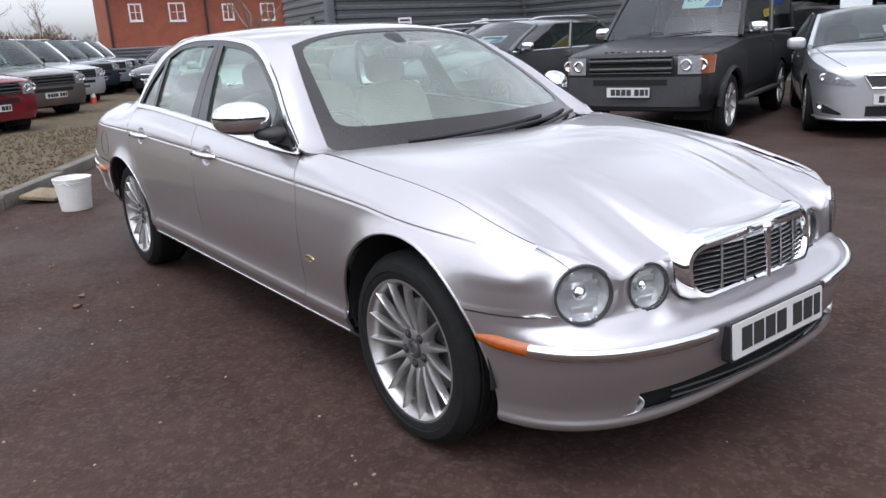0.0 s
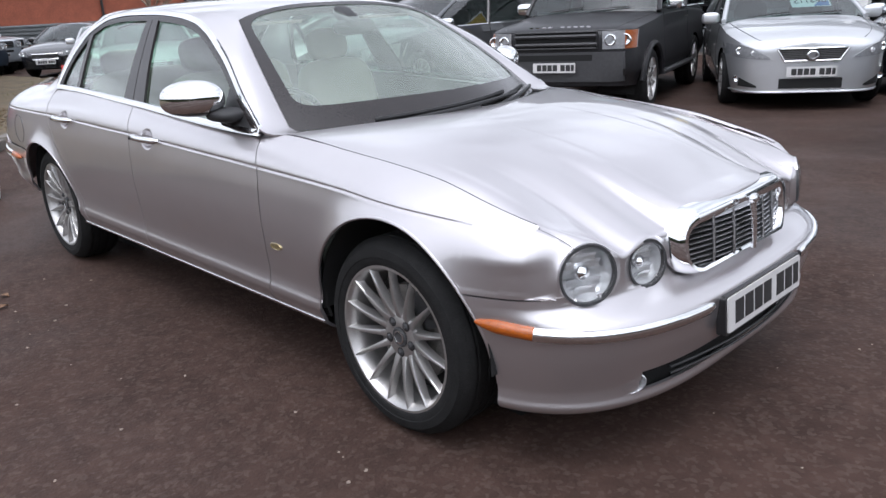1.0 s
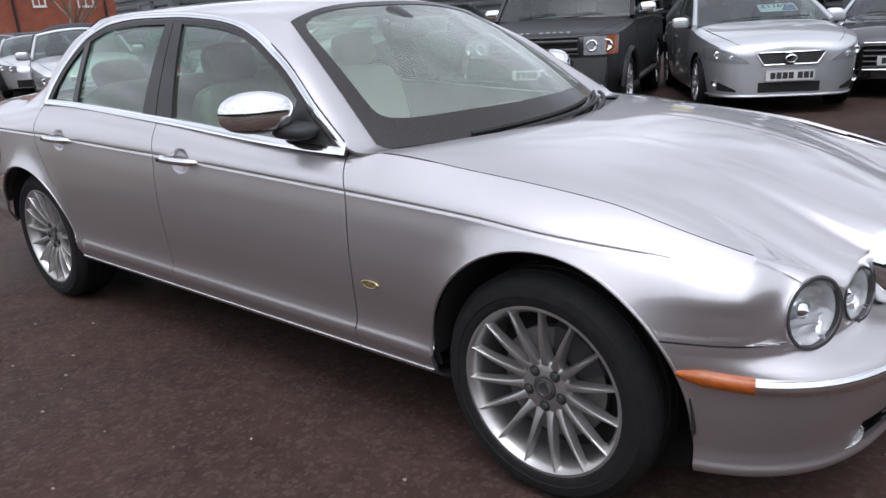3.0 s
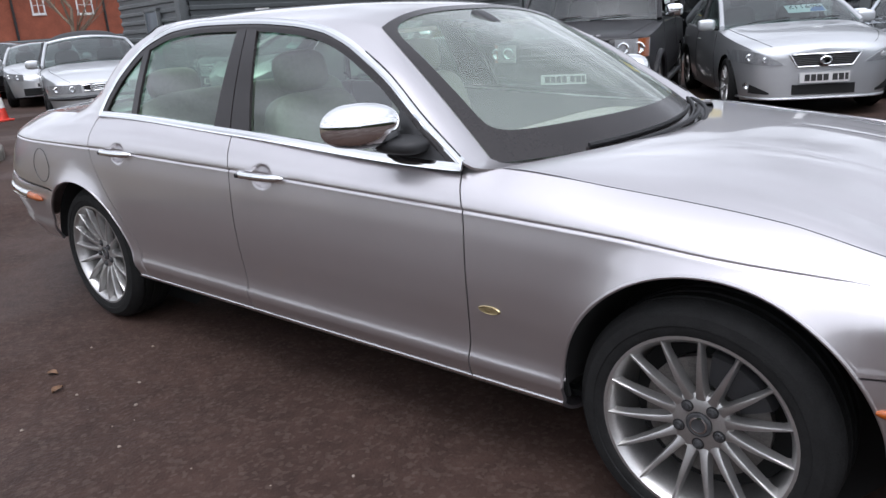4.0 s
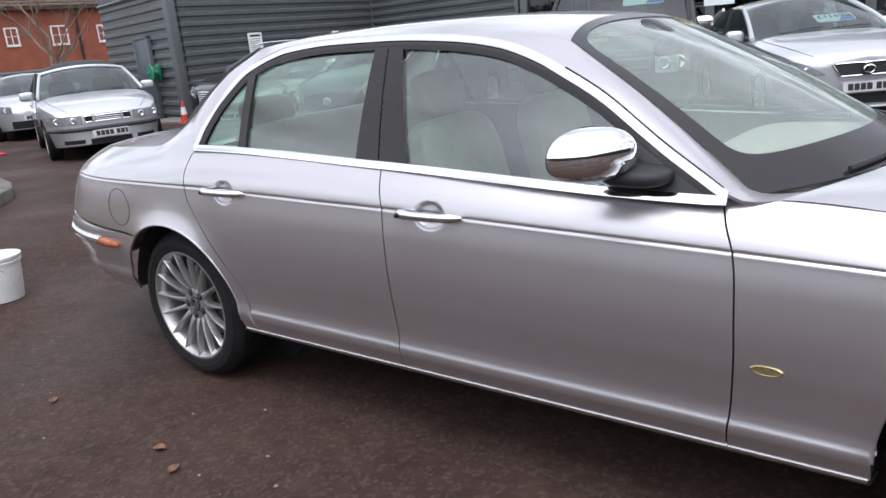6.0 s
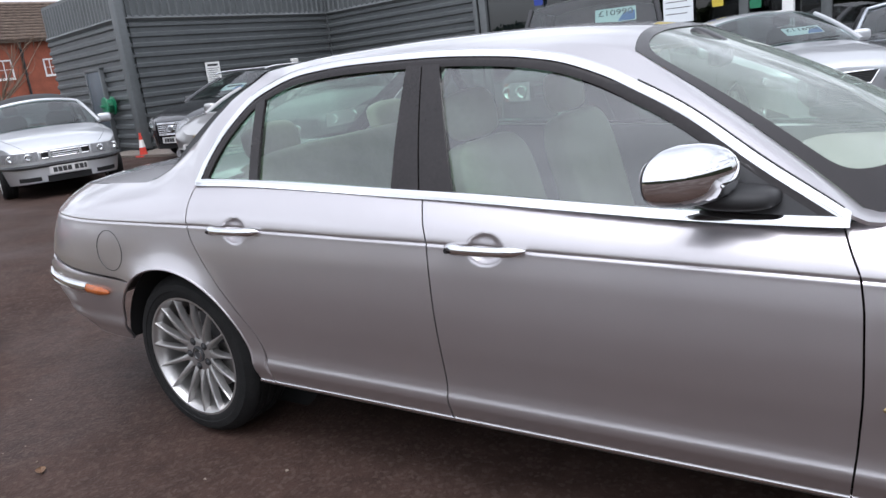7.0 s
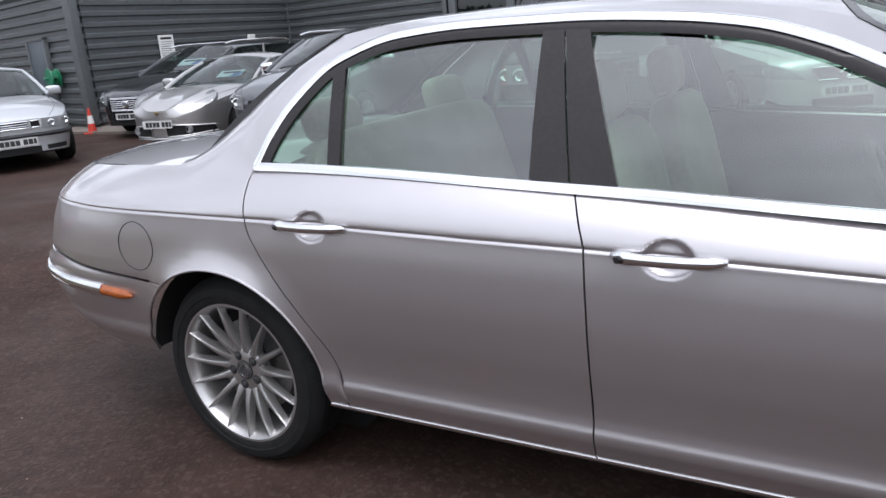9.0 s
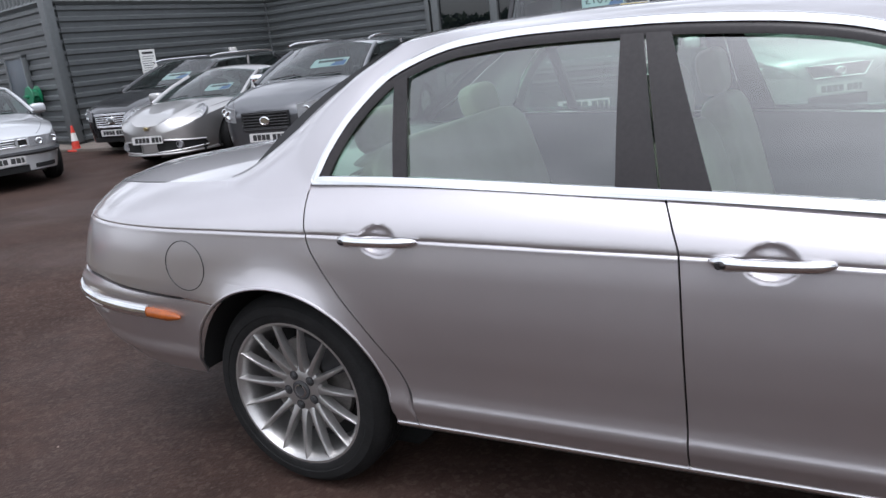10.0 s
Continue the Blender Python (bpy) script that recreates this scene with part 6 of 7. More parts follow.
banner = thing("poster", "white poster with a yellow head on the showroom front", "poster", facade(-4.0, 2.29))
part("sheet", Geo().poly(rounded(0.62, 1.7, 0.01, 2), 0.012), M["card"], banner)
part("yellow_field", Geo().poly([(-0.29, 0.05), (0.29, 0.32), (0.29, 0.80), (-0.29, 0.80)], 0.003), M["yellow"], banner, m=Matrix.Translation((0, 0, 0.012)))
for k in range(6):
    part("text_bar", Geo().poly([(-0.25, -0.08 - 0.12 * k), (0.25 - 0.06 * (k % 2), -0.08 - 0.12 * k), (0.25 - 0.06 * (k % 2), -0.065 - 0.12 * k), (-0.25, -0.065 - 0.12 * k)], 0.003), M["plastic"], banner, m=Matrix.Translation((0, 0, 0.012)))
for x, z, mt, lb in ((-7.17, 2.27, "blue", "small blue sign on the showroom front"), (-3.42, 1.92, "blue", "small blue sign on the showroom front"), (-3.2, 1.74, "yellow", "small yellow sign on the showroom front"), (-2.48, 1.62, "green", "small green sign on the showroom front")):
    solo("wall_sign", Geo().poly(rounded(0.22, 0.16, 0.03, 3), 0.02), M[mt], lb, "sign", facade(x, z), "showroom signs")
solo("white_post", Geo().box((-1.93, 13.6, 0), (-1.73, 13.8, 2.75), bevel=0.01), M["whitepaint"], "white post before the showroom", "post")
g = Geo()
g.grid([[Vector((x, y, ground_z(x, y) + 0.05)) for y in (7.1, 9, 15.0)] for x in span(-15.0, -9.0, 8)], inside=((0, 0, 1),), thick=0.05)
solo("pavement", g, M["path"], "pale paving strip along the clad wall", "pavement", kind="structure")

# ---- red brick houses, fence, trees ----
def house(name, x, y0, y1, h, label, windows, gz0=0.5, roof=True):
    hs = thing(name, label, "house")
    part("wall", Geo().box((x - 2.2, y0, 0.0), (x, y1, h)), M["brick"], hs, smooth=False)
    g = Geo()
    g.grid([[Vector((x + 0.4, y, h - 0.05)) for y in (y0 - 0.3, y1 + 0.3)], [Vector((x - 3.6, y, h + 2.15)) for y in (y0 - 0.3, y1 + 0.3)], [Vector((x - 3.7, y, h + 2.0)) for y in (y0 - 0.3, y1 + 0.3)]], inside=(x - 4.5, (y0 + y1) / 2, 0), thick=0.15)
    part("roof", g, M["rooftile"], hs, smooth=False)
    for k in range(13):
        part("tile_course", Geo().box((x + 0.44 - 0.3 * k, y0 - 0.3, h - 0.03 + 0.165 * k), (x + 0.20 - 0.3 * k, y1 + 0.3, h + 0.04 + 0.165 * k)), M["rooftile"], hs, smooth=False)
    for wy, wz, w, hh in windows:
        win = part("window", Geo().box((x - 0.12, wy - w / 2, wz - hh / 2), (x - 0.06, wy + w / 2, wz + hh / 2)), M["darkglass"], hs)
        for lo, hi in (((-w / 2 - 0.04, -hh / 2 - 0.04), (w / 2 + 0.04, -hh / 2 + 0.03)), ((-w / 2 - 0.04, hh / 2 - 0.03), (w / 2 + 0.04, hh / 2 + 0.04)), ((-w / 2 - 0.04, -hh / 2), (-w / 2 + 0.03, hh / 2)), ((w / 2 - 0.03, -hh / 2), (w / 2 + 0.04, hh / 2)), ((-0.02, -hh / 2), (0.02, hh / 2)), ((-w / 2, -0.012), (w / 2, 0.012))):
            part("window_frame", Geo().box((x - 0.05, wy + lo[0], wz + lo[1]), (x + 0.03, wy + hi[0], wz + hi[1])), M["whitepaint"], win)
        part("sill", Geo().box((x - 0.03, wy - w / 2 - 0.06, wz - hh / 2 - 0.08), (x + 0.05, wy + w / 2 + 0.06, wz - hh / 2 - 0.045)), M["whitepaint"], win)
    return hs


house("brick_house", -36.5, 8.3, 24.0, 4.35, "red brick terrace with small white windows and a tiled roof", [(9.65, 3.1, 0.55, 0.75), (11.7, 3.08, 0.75, 0.82), (14.4, 3.02, 0.55, 0.75), (16.65, 2.98, 0.75, 0.82), (18.9, 2.95, 0.55, 0.75), (21.5, 2.95, 0.55, 0.75)])
for y in (8.35, 13.2, 17.6):
    solo("downpipe", Geo().tube([(-36.42, y, 0), (-36.42, y, 4.3)], 0.06, 8), M["black"], "black downpipe on the brick house", "pipe")
clad("fence_back", Vector((-35.5, 4.6)), Vector((-19.2, 9.1)), 0.0, 1.45, "grey ribbed boundary fence", pitch=0.13, depth=0.03, outward=(1, 0))
solo("white_garage", Geo().box((-36.4, 10.2, 0), (-36.2, 13.2, 1.30), bevel=0.02), M["whitepaint"], "low white garage front beside the brick house", "garage")


def bare_tree(x, y, h, seed, label, spread=0.5, levels=4):
    """A leafless tree: tapered trunk, limbs and fine twigs."""
    r = random.Random(seed)
    t = thing("tree", label, "tree", Matrix.Translation((x, y, 0.0)), "bare trees")
    trunk, twigs = Geo(), Geo()

    def grow(p, d, ln, rad, lev):
        q = p
        path = [p]
        for _ in range(4):
            d = (d + Vector((r.uniform(-1, 1), r.uniform(-1, 1), r.uniform(-0.3, 0.5))) * 0.14).normalized()
            q = q + d * ln / 4
            path.append(q)
        (trunk if lev < 2 else twigs).tube(path, lambda s: rad * (1 - 0.5 * s), 7 if lev < 2 else 3, caps=False)
        if lev < levels:
            for k in range(r.randint(3, 4) if lev else 5):
                s = path[r.randint(1, 4)] if lev else path[min(4, 2 + k // 2)]
                nd = (d * 0.8 + Vector((r.uniform(-1, 1), r.uniform(-1, 1), r.uniform(-0.1, 0.7))) * spread * 1.5).normalized()
                grow(s, nd, ln * r.uniform(0.55, 0.75), rad * 0.48, lev + 1)

    grow(Vector((0, 0, 0)), Vector((0, 0, 1)), h * 0.42, h * 0.018, 0)
    part("trunk", trunk, M["bark"], t)
    part("crown", twigs, M["twig"], t)


bare_tree(-27.0, 11.3, 6.0, 3, "small bare tree before the brick houses", 0.45)
for i, (x, y, h) in enumerate(((-44, 1.5, 5.2), (-47, 4.0, 5.6), (-42, -1.5, 5.0), (-46, -4.5, 6), (-43, 6.3, 5.0), (-45, -9, 6), (-41, 3.6, 4.4), (-44, -3.2, 4.6))):
    bare_tree(x, y, h, 20 + i, "bare brown tree in the far hedgerow", 0.75, 5)


def thicket(name, x0, y0, x1, y1, h, n, seed, label, mat, size=0.16, wide=0.7, thin=1.0):
    """A long hedge of many small leaf clumps with an uneven top."""
    r = random.Random(seed)
    g = Geo()
    for _ in range(n):
        t = r.random()
        x, y = x0 + (x1 - x0) * t + r.gauss(0, wide), y0 + (y1 - y0) * t + r.gauss(0, wide)
        top = h * (0.72 + 0.45 * noise.noise(Vector((x * 0.16, y * 0.16, seed))) + 0.18 * noise.noise(Vector((x * 0.7, y * 0.7, seed))))
        z = top * r.random() ** 0.7
        a, b = r.uniform(0, 6.28), r.uniform(-1.2, 1.2)
        u = Vector((math.cos(a), math.sin(a), 0)) * size * thin * r.uniform(0.6, 1.5)
        v = Vector((-math.sin(a) * math.sin(b), math.cos(a) * math.sin(b), math.cos(b))) * size * r.uniform(0.6, 1.5)
        c = Vector((x, y, max(0.05, z)))
        k = len(g.v)
        g.v += [c - u, c - v * 0.6, c + u, c + v]
        g.f.append([k, k + 1, k + 2, k + 3])
    return solo(name, g, mat, label, "hedge", kind="stuff", smooth=False)


thicket("far_hedge", -40, -16, -40, 8.0, 3.5, 26000, 5, "brown leafless hedge in the distance", M["twig"], 0.26, 0.7, 0.10)
thicket("boundary_hedge", -50, -30, 55, -33, 4.2, 22000, 8, "dark green boundary hedge across the yard", M["hedge"], 0.26)
thicket("shrub", -29.0, 6.0, -28.8, 6.4, 1.9, 900, 3, "small dark green shrub before the fence", M["hedge"], 0.09, 0.22)


# ---- the parked cars ----
W17 = wheel_set(0.325, 0.225, 0.215, 10, 0.022, hub=0.07)
W19 = wheel_set(0.37, 0.255, 0.25, 7, 0.022, hub=0.075)


def text_mesh(words, size):
    cu = bpy.data.curves.new("writing", "FONT")
    cu.body, cu.size, cu.extrude, cu.align_x, cu.align_y = words, size, 0.0012, "CENTER", "CENTER"
    ob = bpy.data.objects.new("writing", cu)
    scene.collection.objects.link(ob)
    me = bpy.data.meshes.new_from_object(ob.evaluated_get(bpy.context.evaluated_depsgraph_get()))
    bpy.data.objects.remove(ob)
    bpy.data.curves.remove(cu)
    me.materials.clear()
    me.materials.append(M["ink"])
    return me


class Car:
    """A parked car: x forward from the middle, y to its left, z up."""

    def __init__(self, name, label, front, heading, paint, L=4.6, W=1.80, H=1.45, base=2.7, axle=0.85, R=0.325, sill=0.22, nose=0.66, bonnet=0.86, belt=0.92, deck=0.98, tail=0.92,
                 ws0=None, ws1=None, rw1=None, rw0=None, nf=5.5, nr=6.5, glass="carglass", roof=None, wheels=None, tumble=0.80, cabin=True, crown=0.05, bulge=0.0, dome=0.0):
        h = Vector((*heading, 0)).normalized()
        ang = math.atan2(h.y, h.x)
        c = Vector((*front, 0)) - h * L / 2
        self.m = Matrix.Translation((c.x, c.y, ground_z(c.x, c.y))) @ Matrix.Rotation(ang, 4, "Z") @ Matrix.Rotation(0.027 * math.cos(ang) if c.x < -3 and c.y < 1.5 else 0.0, 4, "Y")
        self.top = thing(name, label, "car", self.m)
        self.L, self.W, self.H, self.nf, self.nr, self.R = L, W, H, nf, nr, R
        self.half = L / 2
        xf = L / 2 - axle
        xr = xf - base
        self.xf, self.xr = xf, xr
        ws0 = ws0 if ws0 is not None else L / 2 - 1.25
        ws1 = ws1 if ws1 is not None else ws0 - 0.75
        rw1 = rw1 if rw1 is not None else -L / 2 + 1.35
        rw0 = rw0 if rw0 is not None else -L / 2 + 0.6
        self.ws0, self.ws1, self.rw0, self.rw1 = ws0, ws1, rw0, rw1
        self.sill, self.belt = sill, belt
        self.deckz = curve((-L / 2, tail - 0.05), (-L / 2 + 0.12, tail), (rw0, deck), ((rw0 + ws0) / 2, (deck + bonnet) / 2 + 0.02), (ws0, bonnet + 0.05), (ws0 + 0.35, bonnet + 0.015), (L / 2 - 0.35, nose + (bonnet - nose) * 0.55), (L / 2 - 0.08, nose), (L / 2, nose - 0.06))
        self.flank = curve((0.1, 0.86), (sill, 0.925), (sill + 0.14, 0.97), (0.5, 0.995), (0.62, 1.0), (0.78, 0.985), (belt, 0.955), (belt + 0.1, 0.92), (1.4, 0.86))
        a = R + 0.05
        self.arch = a

        def low(x):
            for c_ in (xf, xr):
                if abs(x - c_) < a:
                    return max(sill, R * 0.95 + math.sqrt(a * a - (x - c_) ** 2))
            e = max(0.0, (abs(x) - (L / 2 - 0.45)) / 0.45)
            return sill + 0.03 * e

        xs = span(-L / 2 + 0.7, L / 2 - 0.7, 24)
        xs += [L / 2 - 0.7 * (1 - math.sin(t)) for t in span(0.08, math.pi / 2, 20)] + [-L / 2 + 0.7 * (1 - math.sin(t)) for t in span(0.08, math.pi / 2, 18)]
        for c_ in (xf, xr):
            xs += [c_ + a * math.cos(t) for t in span(0.0, math.pi, 23)] + [c_ + a * 1.004, c_ - a * 1.004]
        xs = sorted(set(round(x, 4) for x in xs))
        for s in (-1, 1):
            g = Geo()
            cols = []
            for x in xs:
                zl, zt = low(x), self.deckz(x)
                col = []
                for k in span(0, 1, 16):
                    z = zl + (zt - 0.045 - zl) * k
                    col.append(Vector((x, s * self.yw(x, z), z)))
                ye = self.yw(x, zt - 0.045)
                for q in (0.985, 0.955, 0.90, 0.80, 0.66, 0.50, 0.34, 0.17, 0.0):
                    zz = zt - 0.045 * q ** 8 + crown * (1 - q * q) * (1 if x > ws0 - 0.1 else 0.5) + bulge * math.exp(-((q - 0.62) / 0.12) ** 2) * max(0, min(1, (x - ws0) / 0.6))
                    col.append(Vector((x, s * ye * q, zz)))
                cols.append(col)
            g.grid(cols, inside=(0, 0, 0.4))
            part("body_side", g, M[paint], self.top, angle=45)
            for c_ in (xf, xr):
                # near-black housing carries the arch's shade in its colour
                g = Geo()
                g.grid([[Vector((c_ + a * math.cos(t), s * y, R * 0.95 + a * math.sin(t))) for y in (0.4, W / 2 - 0.12)] for t in span(-0.3, math.pi + 0.3, 20)], inside=(c_, s * W / 2, 4))
                part("wheel_housing", g, M["dark"], self.top)
        g = Geo().box((-L / 2 + 0.35, -W / 2 + 0.22, sill - 0.02), (L / 2 - 0.35, W / 2 - 0.22, sill + 0.1))
        g.box((xr + a, -W / 2 + 0.08, sill), (xf - a, W / 2 - 0.08, sill + 0.06))
        part("underbody", g, M["dark"], self.top)
        d = wheels or W17
        k = R / 0.325 if d is W17 else R / 0.37
        for c_ in (xf, xr):
            for s in (-1, 1):
                w = put_wheel(self.top, d, c_, s * (W / 2 - 0.125), R, s, turn=0.4 * s + c_, full=False)
                w.scale = (k, k, 1)
        # cabin
        yb, yt = self.yw(0, belt) - 0.03, W / 2 * tumble - 0.02
        ht = H - 0.05
        wsm, rwm = 0.16, 0.10
        self.yb, self.yt, self.ht = yb, yt, ht

        def wsp(t, b, d_=0.0):
            p = Vector((ws0 + wsm * (1 - b * b), yb * b, self.deckz(ws0) + crown * (1 - b * b) * 0.8)).lerp(Vector((ws1 - 0.02, yt * 0.97 * b, ht - 0.05 * b * b)) + Vector((0.10 * (1 - b * b) - 0.10, 0, 0.03 * (1 - b * b))), t)
            return p + Vector((0.5, 0, 0.8)) * (0.025 * math.sin(math.pi * t) + d_)

        def rwp(t, b):
            p = Vector((rw0 - rwm * (1 - b * b), yb * 0.97 * b, self.deckz(rw0) + 0.02)).lerp(Vector((rw1 - 0.04 * (1 - b * b), yt * 0.97 * b, ht - 0.05 * b * b + 0.02 * (1 - b * b))), t)
            return p + Vector((-0.4, 0, 0.8)) * 0.03 * math.sin(math.pi * t)

        self.wsp = wsp
        part("windscreen", Geo().grid([[wsp(t, b) for b in span(-1, 1, 18)] for t in span(0, 1, 10)], inside=(0, 0, 0.6)), M[glass], self.top)
        ob = part("rear_window", Geo().grid([[rwp(t, b) for b in span(-1, 1, 14)] for t in span(0, 1, 8)], inside=(0, 0, 0.6)), M["darkglass"], self.top)
        ob.visible_shadow = False
        if cabin:
            def roofp(u, b):
                x = ws1 - 0.02 + (rw1 - ws1 + 0.02) * u
                e = 1 - abs(2 * u - 1) ** 3
                return Vector((x + (0.0 if u > 0.5 else (1 - 2 * u) * (0.10 * (1 - b * b) - 0.10)), yt * 0.985 * b, ht - 0.05 * b * b * 1.0 - 0.025 * abs(b) ** 6 + 0.03 * (1 - b * b) + 0.035 * e + dome * math.sin(math.pi * min(1.0, u * 1.6)) * (1 - abs(b) ** 4)))
            part("roof", Geo().grid([[roofp(u, b) for b in span(-1, 1, 24)] for u in span(0, 1, 18)], inside=(0, 0, 0.6), thick=0.02), M[roof or paint], self.top, angle=60)
            for s in (-1, 1):
                def sp(x, t):
                    x0, x1 = ws0 - 0.02, rw0 + 0.02
                    u = (x - x1) / (x0 - x1)
                    bot = Vector((x, s * yb, self.deckz(x) - 0.012 if not (rw0 < x < ws0) else belt))
                    tx = rw1 + (ws1 - 0.08 - rw1) * u
                    return bot.lerp(Vector((tx, s * yt, ht - 0.055 + 0.03 * (1 - abs(2 * u - 1) ** 3))), t)
                ob = part("side_window", Geo().grid([[sp(x, t) for t in span(0, 1, 6)] for x in span(ws0 - 0.06, rw0 + 0.06, 16)], inside=(0, 0, 1.1)), M["darkglass"], self.top)
                ob.visible_shadow = False
                part("front_pillar", Geo().tube([wsp(t, s * 1.0) for t in span(0, 1, 8)], 0.032, 8), M[roof or paint], self.top)
                part("rear_pillar", Geo().tube([rwp(t, s * 1.0).lerp(sp(rw0 + 0.2, t), 0.25) for t in span(0, 1, 8)], lambda t: 0.10 - 0.05 * t, 8, flat=0.4, up=(0, 1, 0)), M[roof or paint], self.top)
                xm = (ws0 + rw0) / 2 - 0.05
                part("door_pillar", Geo().tube([sp(xm, t) for t in span(0, 1, 5)], 0.035, 6), M["black"], self.top)
                part("window_trim", Geo().tube([sp(x, 0.02) + Vector((0, s * 0.012, 0)) for x in span(ws0 - 0.06, rw0 + 0.06, 14)], 0.010, 6), M["chrome" if paint != "redpaint" else "black"], self.top)
        # door gaps and handles
        for s in (-1, 1):
            for x in (ws0 - 0.12, (ws0 + rw0) / 2 - 0.05, rw0 + 0.25):
                if rw0 < x and not any(abs(x - c_) < a for c_ in (xf, xr)):
                    part("door_gap", Geo().tube([Vector((x, s * (self.yw(x, z) + 0.0005), z)) for z in span(sill + 0.08, belt - 0.02, 8)], 0.004, 4), M["black"], self.top)
            for x in ((ws0 + rw0) / 2 + 0.08, rw0 + 0.36):
                part("door_handle", Geo().tube([Vector((x + d_, s * (self.yw(x, belt - 0.12) + 0.02 * (1 - (d_ / 0.11) ** 2)), belt - 0.12)) for d_ in span(-0.1, 0.1, 7)], 0.011, 6), M["plastic" if paint in ("blackpaint", "charcoal") else paint], self.top)
            def lid(x, q):
                zt = self.deckz(x)
                return Vector((x, s * self.yw(x, zt - 0.045) * q, zt - 0.045 * q ** 8 + crown * (1 - q * q) + 0.001))
            part("bonnet_gap", Geo().tube([lid(x, 0.90 - 0.10 * (x - ws0) / (L / 2 - ws0)) for x in span(ws0 + 0.04, L / 2 - 0.10, 16)], 0.0035, 5), M["black"], self.top)
        # seats and dash inside
        for y in (-0.36, 0.36):
            st = part("seat_back", cushion((ws0 + rw0) / 2 + 0.15, y, belt - 0.05, 0.07, 0.22, 0.32, tilt=-12), M["cloth"], self.top)
            part("headrest", cushion((ws0 + rw0) / 2 + 0.07, y, belt + 0.36, 0.045, 0.12, 0.08, 0.6), M["cloth"], st)
        part("dashboard", cushion(ws0 - 0.18, 0, belt - 0.08, 0.25, W / 2 - 0.16, 0.09), M["plastic"], self.top)
        for y0 in (-0.55, 0.05):
            part("wiper", Geo().tube([wsp(0.015 + 0.05 * t, (y0 + 0.5 * t) / yb, 0.02) for t in span(0, 1, 8)], 0.008, 5), M["rubber"], self.top)

    def yw(self, x, z):
        n = self.nf if x > 0 else self.nr
        k = min(1.0, abs(x) / self.half)
        return self.W / 2 * self.flank(z) * max(0.0, 1 - k ** n) ** (1 / n)

    def front(self, y, z, off=0.0):
        """A point of the front face."""
        r = min(0.999, abs(y) / (self.W / 2 * self.flank(z)))
        return Vector((self.half * (1 - r ** self.nf) ** (1 / self.nf) + off, y, z))

    def patch(self, name, y0, y1, z0, z1, mat, off=0.012, label="", parent=None, thick=0.02):
        """A piece laid on the front face; z0 and z1 may be functions of 0..1 across it."""
        f0 = z0 if callable(z0) else (lambda t: z0)
        f1 = z1 if callable(z1) else (lambda t: z1)
        g = Geo().grid([[self.front(y0 + (y1 - y0) * t, f0(t) + (f1(t) - f0(t)) * k, off * (1 if 0 < k < 1 or True else 0)) for k in span(0, 1, 6)] for t in span(0, 1, 14)], inside=(0, 0, 0.5), thick=thick)
        return part(name, g, M[mat], parent or self.top, label)

    def lamps(self, y0, y1, z0, z1, rise=0.0, bulbs=2, amber=None):
        """Headlamp units on both sides: a bright bowl, bulbs and a clear cover."""
        for s in (-1, 1):
            f0 = lambda t: z0 + rise * 0.6 * t
            f1 = lambda t: z1 + rise * t
            lamp = self.patch("headlamp", s * y0, s * y1, f0, f1, "bowl", 0.006, "clear glass headlamp")
            for k in range(bulbs):
                t = (k + 0.6) / (bulbs + 0.2)
                p = self.front(s * (y0 + (y1 - y0) * t), (f0(t) + f1(t)) / 2, 0.008)
                rr = (z1 - z0) * 0.33
                part("bulb", Geo().lathe([(rr, -0.02), (rr, 0.012), (rr * 0.85, 0.016), (rr * 0.8, 0.002), (rr * 0.4, -0.01), (0, -0.012)], Matrix.Translation(p) @ Matrix.Rotation(radians(90), 4, "Y"), 20), M["chrome"], lamp)
            if amber:
                a, b = amber
                self.patch("indicator", s * (y0 + (y1 - y0) * a), s * (y0 + (y1 - y0) * b), lambda t: f0(a) + 0.0, lambda t: f1(a + (b - a) * t), "amber", 0.010, "amber indicator", lamp)
            self.patch("lamp_cover", s * y0, s * y1, f0, f1, "lens", 0.028, "", lamp, 0.0)

    def plate(self, z, off=0.03):
        p = self.front(0, z, off)
        return number_plate(self.top, Matrix.Translation(p) @ Matrix.Rotation(radians(90), 4, "Z") @ Matrix.Rotation(radians(88), 4, "X"), ((-0.21, -0.155), (-0.145, -0.09), (-0.08, -0.025), (-0.015, 0.04), (0.08, 0.135), (0.145, 0.20), (0.21, 0.245)))

    def grille(self, y, z0, z1, bars, mat="black", frame="chrome", vertical=False):
        # near-black sheet paints the shade inside the opening
        gr_ = self.patch("grille", -y, y, z0, z1, "dark", 0.004, "dark grille with bars")
        for k in range(bars):
            z = z0 + (z1 - z0) * (k + 0.5) / bars
            part("grille_bar", Geo().tube([self.front(v, z, 0.02) for v in span(-y, y, 12)], (z1 - z0) / bars * 0.24, 6), M[mat], gr_)
        if frame:
            loop_ = [self.front(v, z1, 0.02) for v in span(-y, y, 10)] + [self.front(y, z, 0.02) for z in span(z1, z0, 5)][1:-1] + [self.front(v, z0, 0.02) for v in span(y, -y, 10)] + [self.front(-y, z, 0.02) for z in span(z0, z1, 5)][1:-1]
            part("grille_frame", Geo().tube(loop_, 0.010, 6, closed=True), M[frame], gr_)
        return gr_

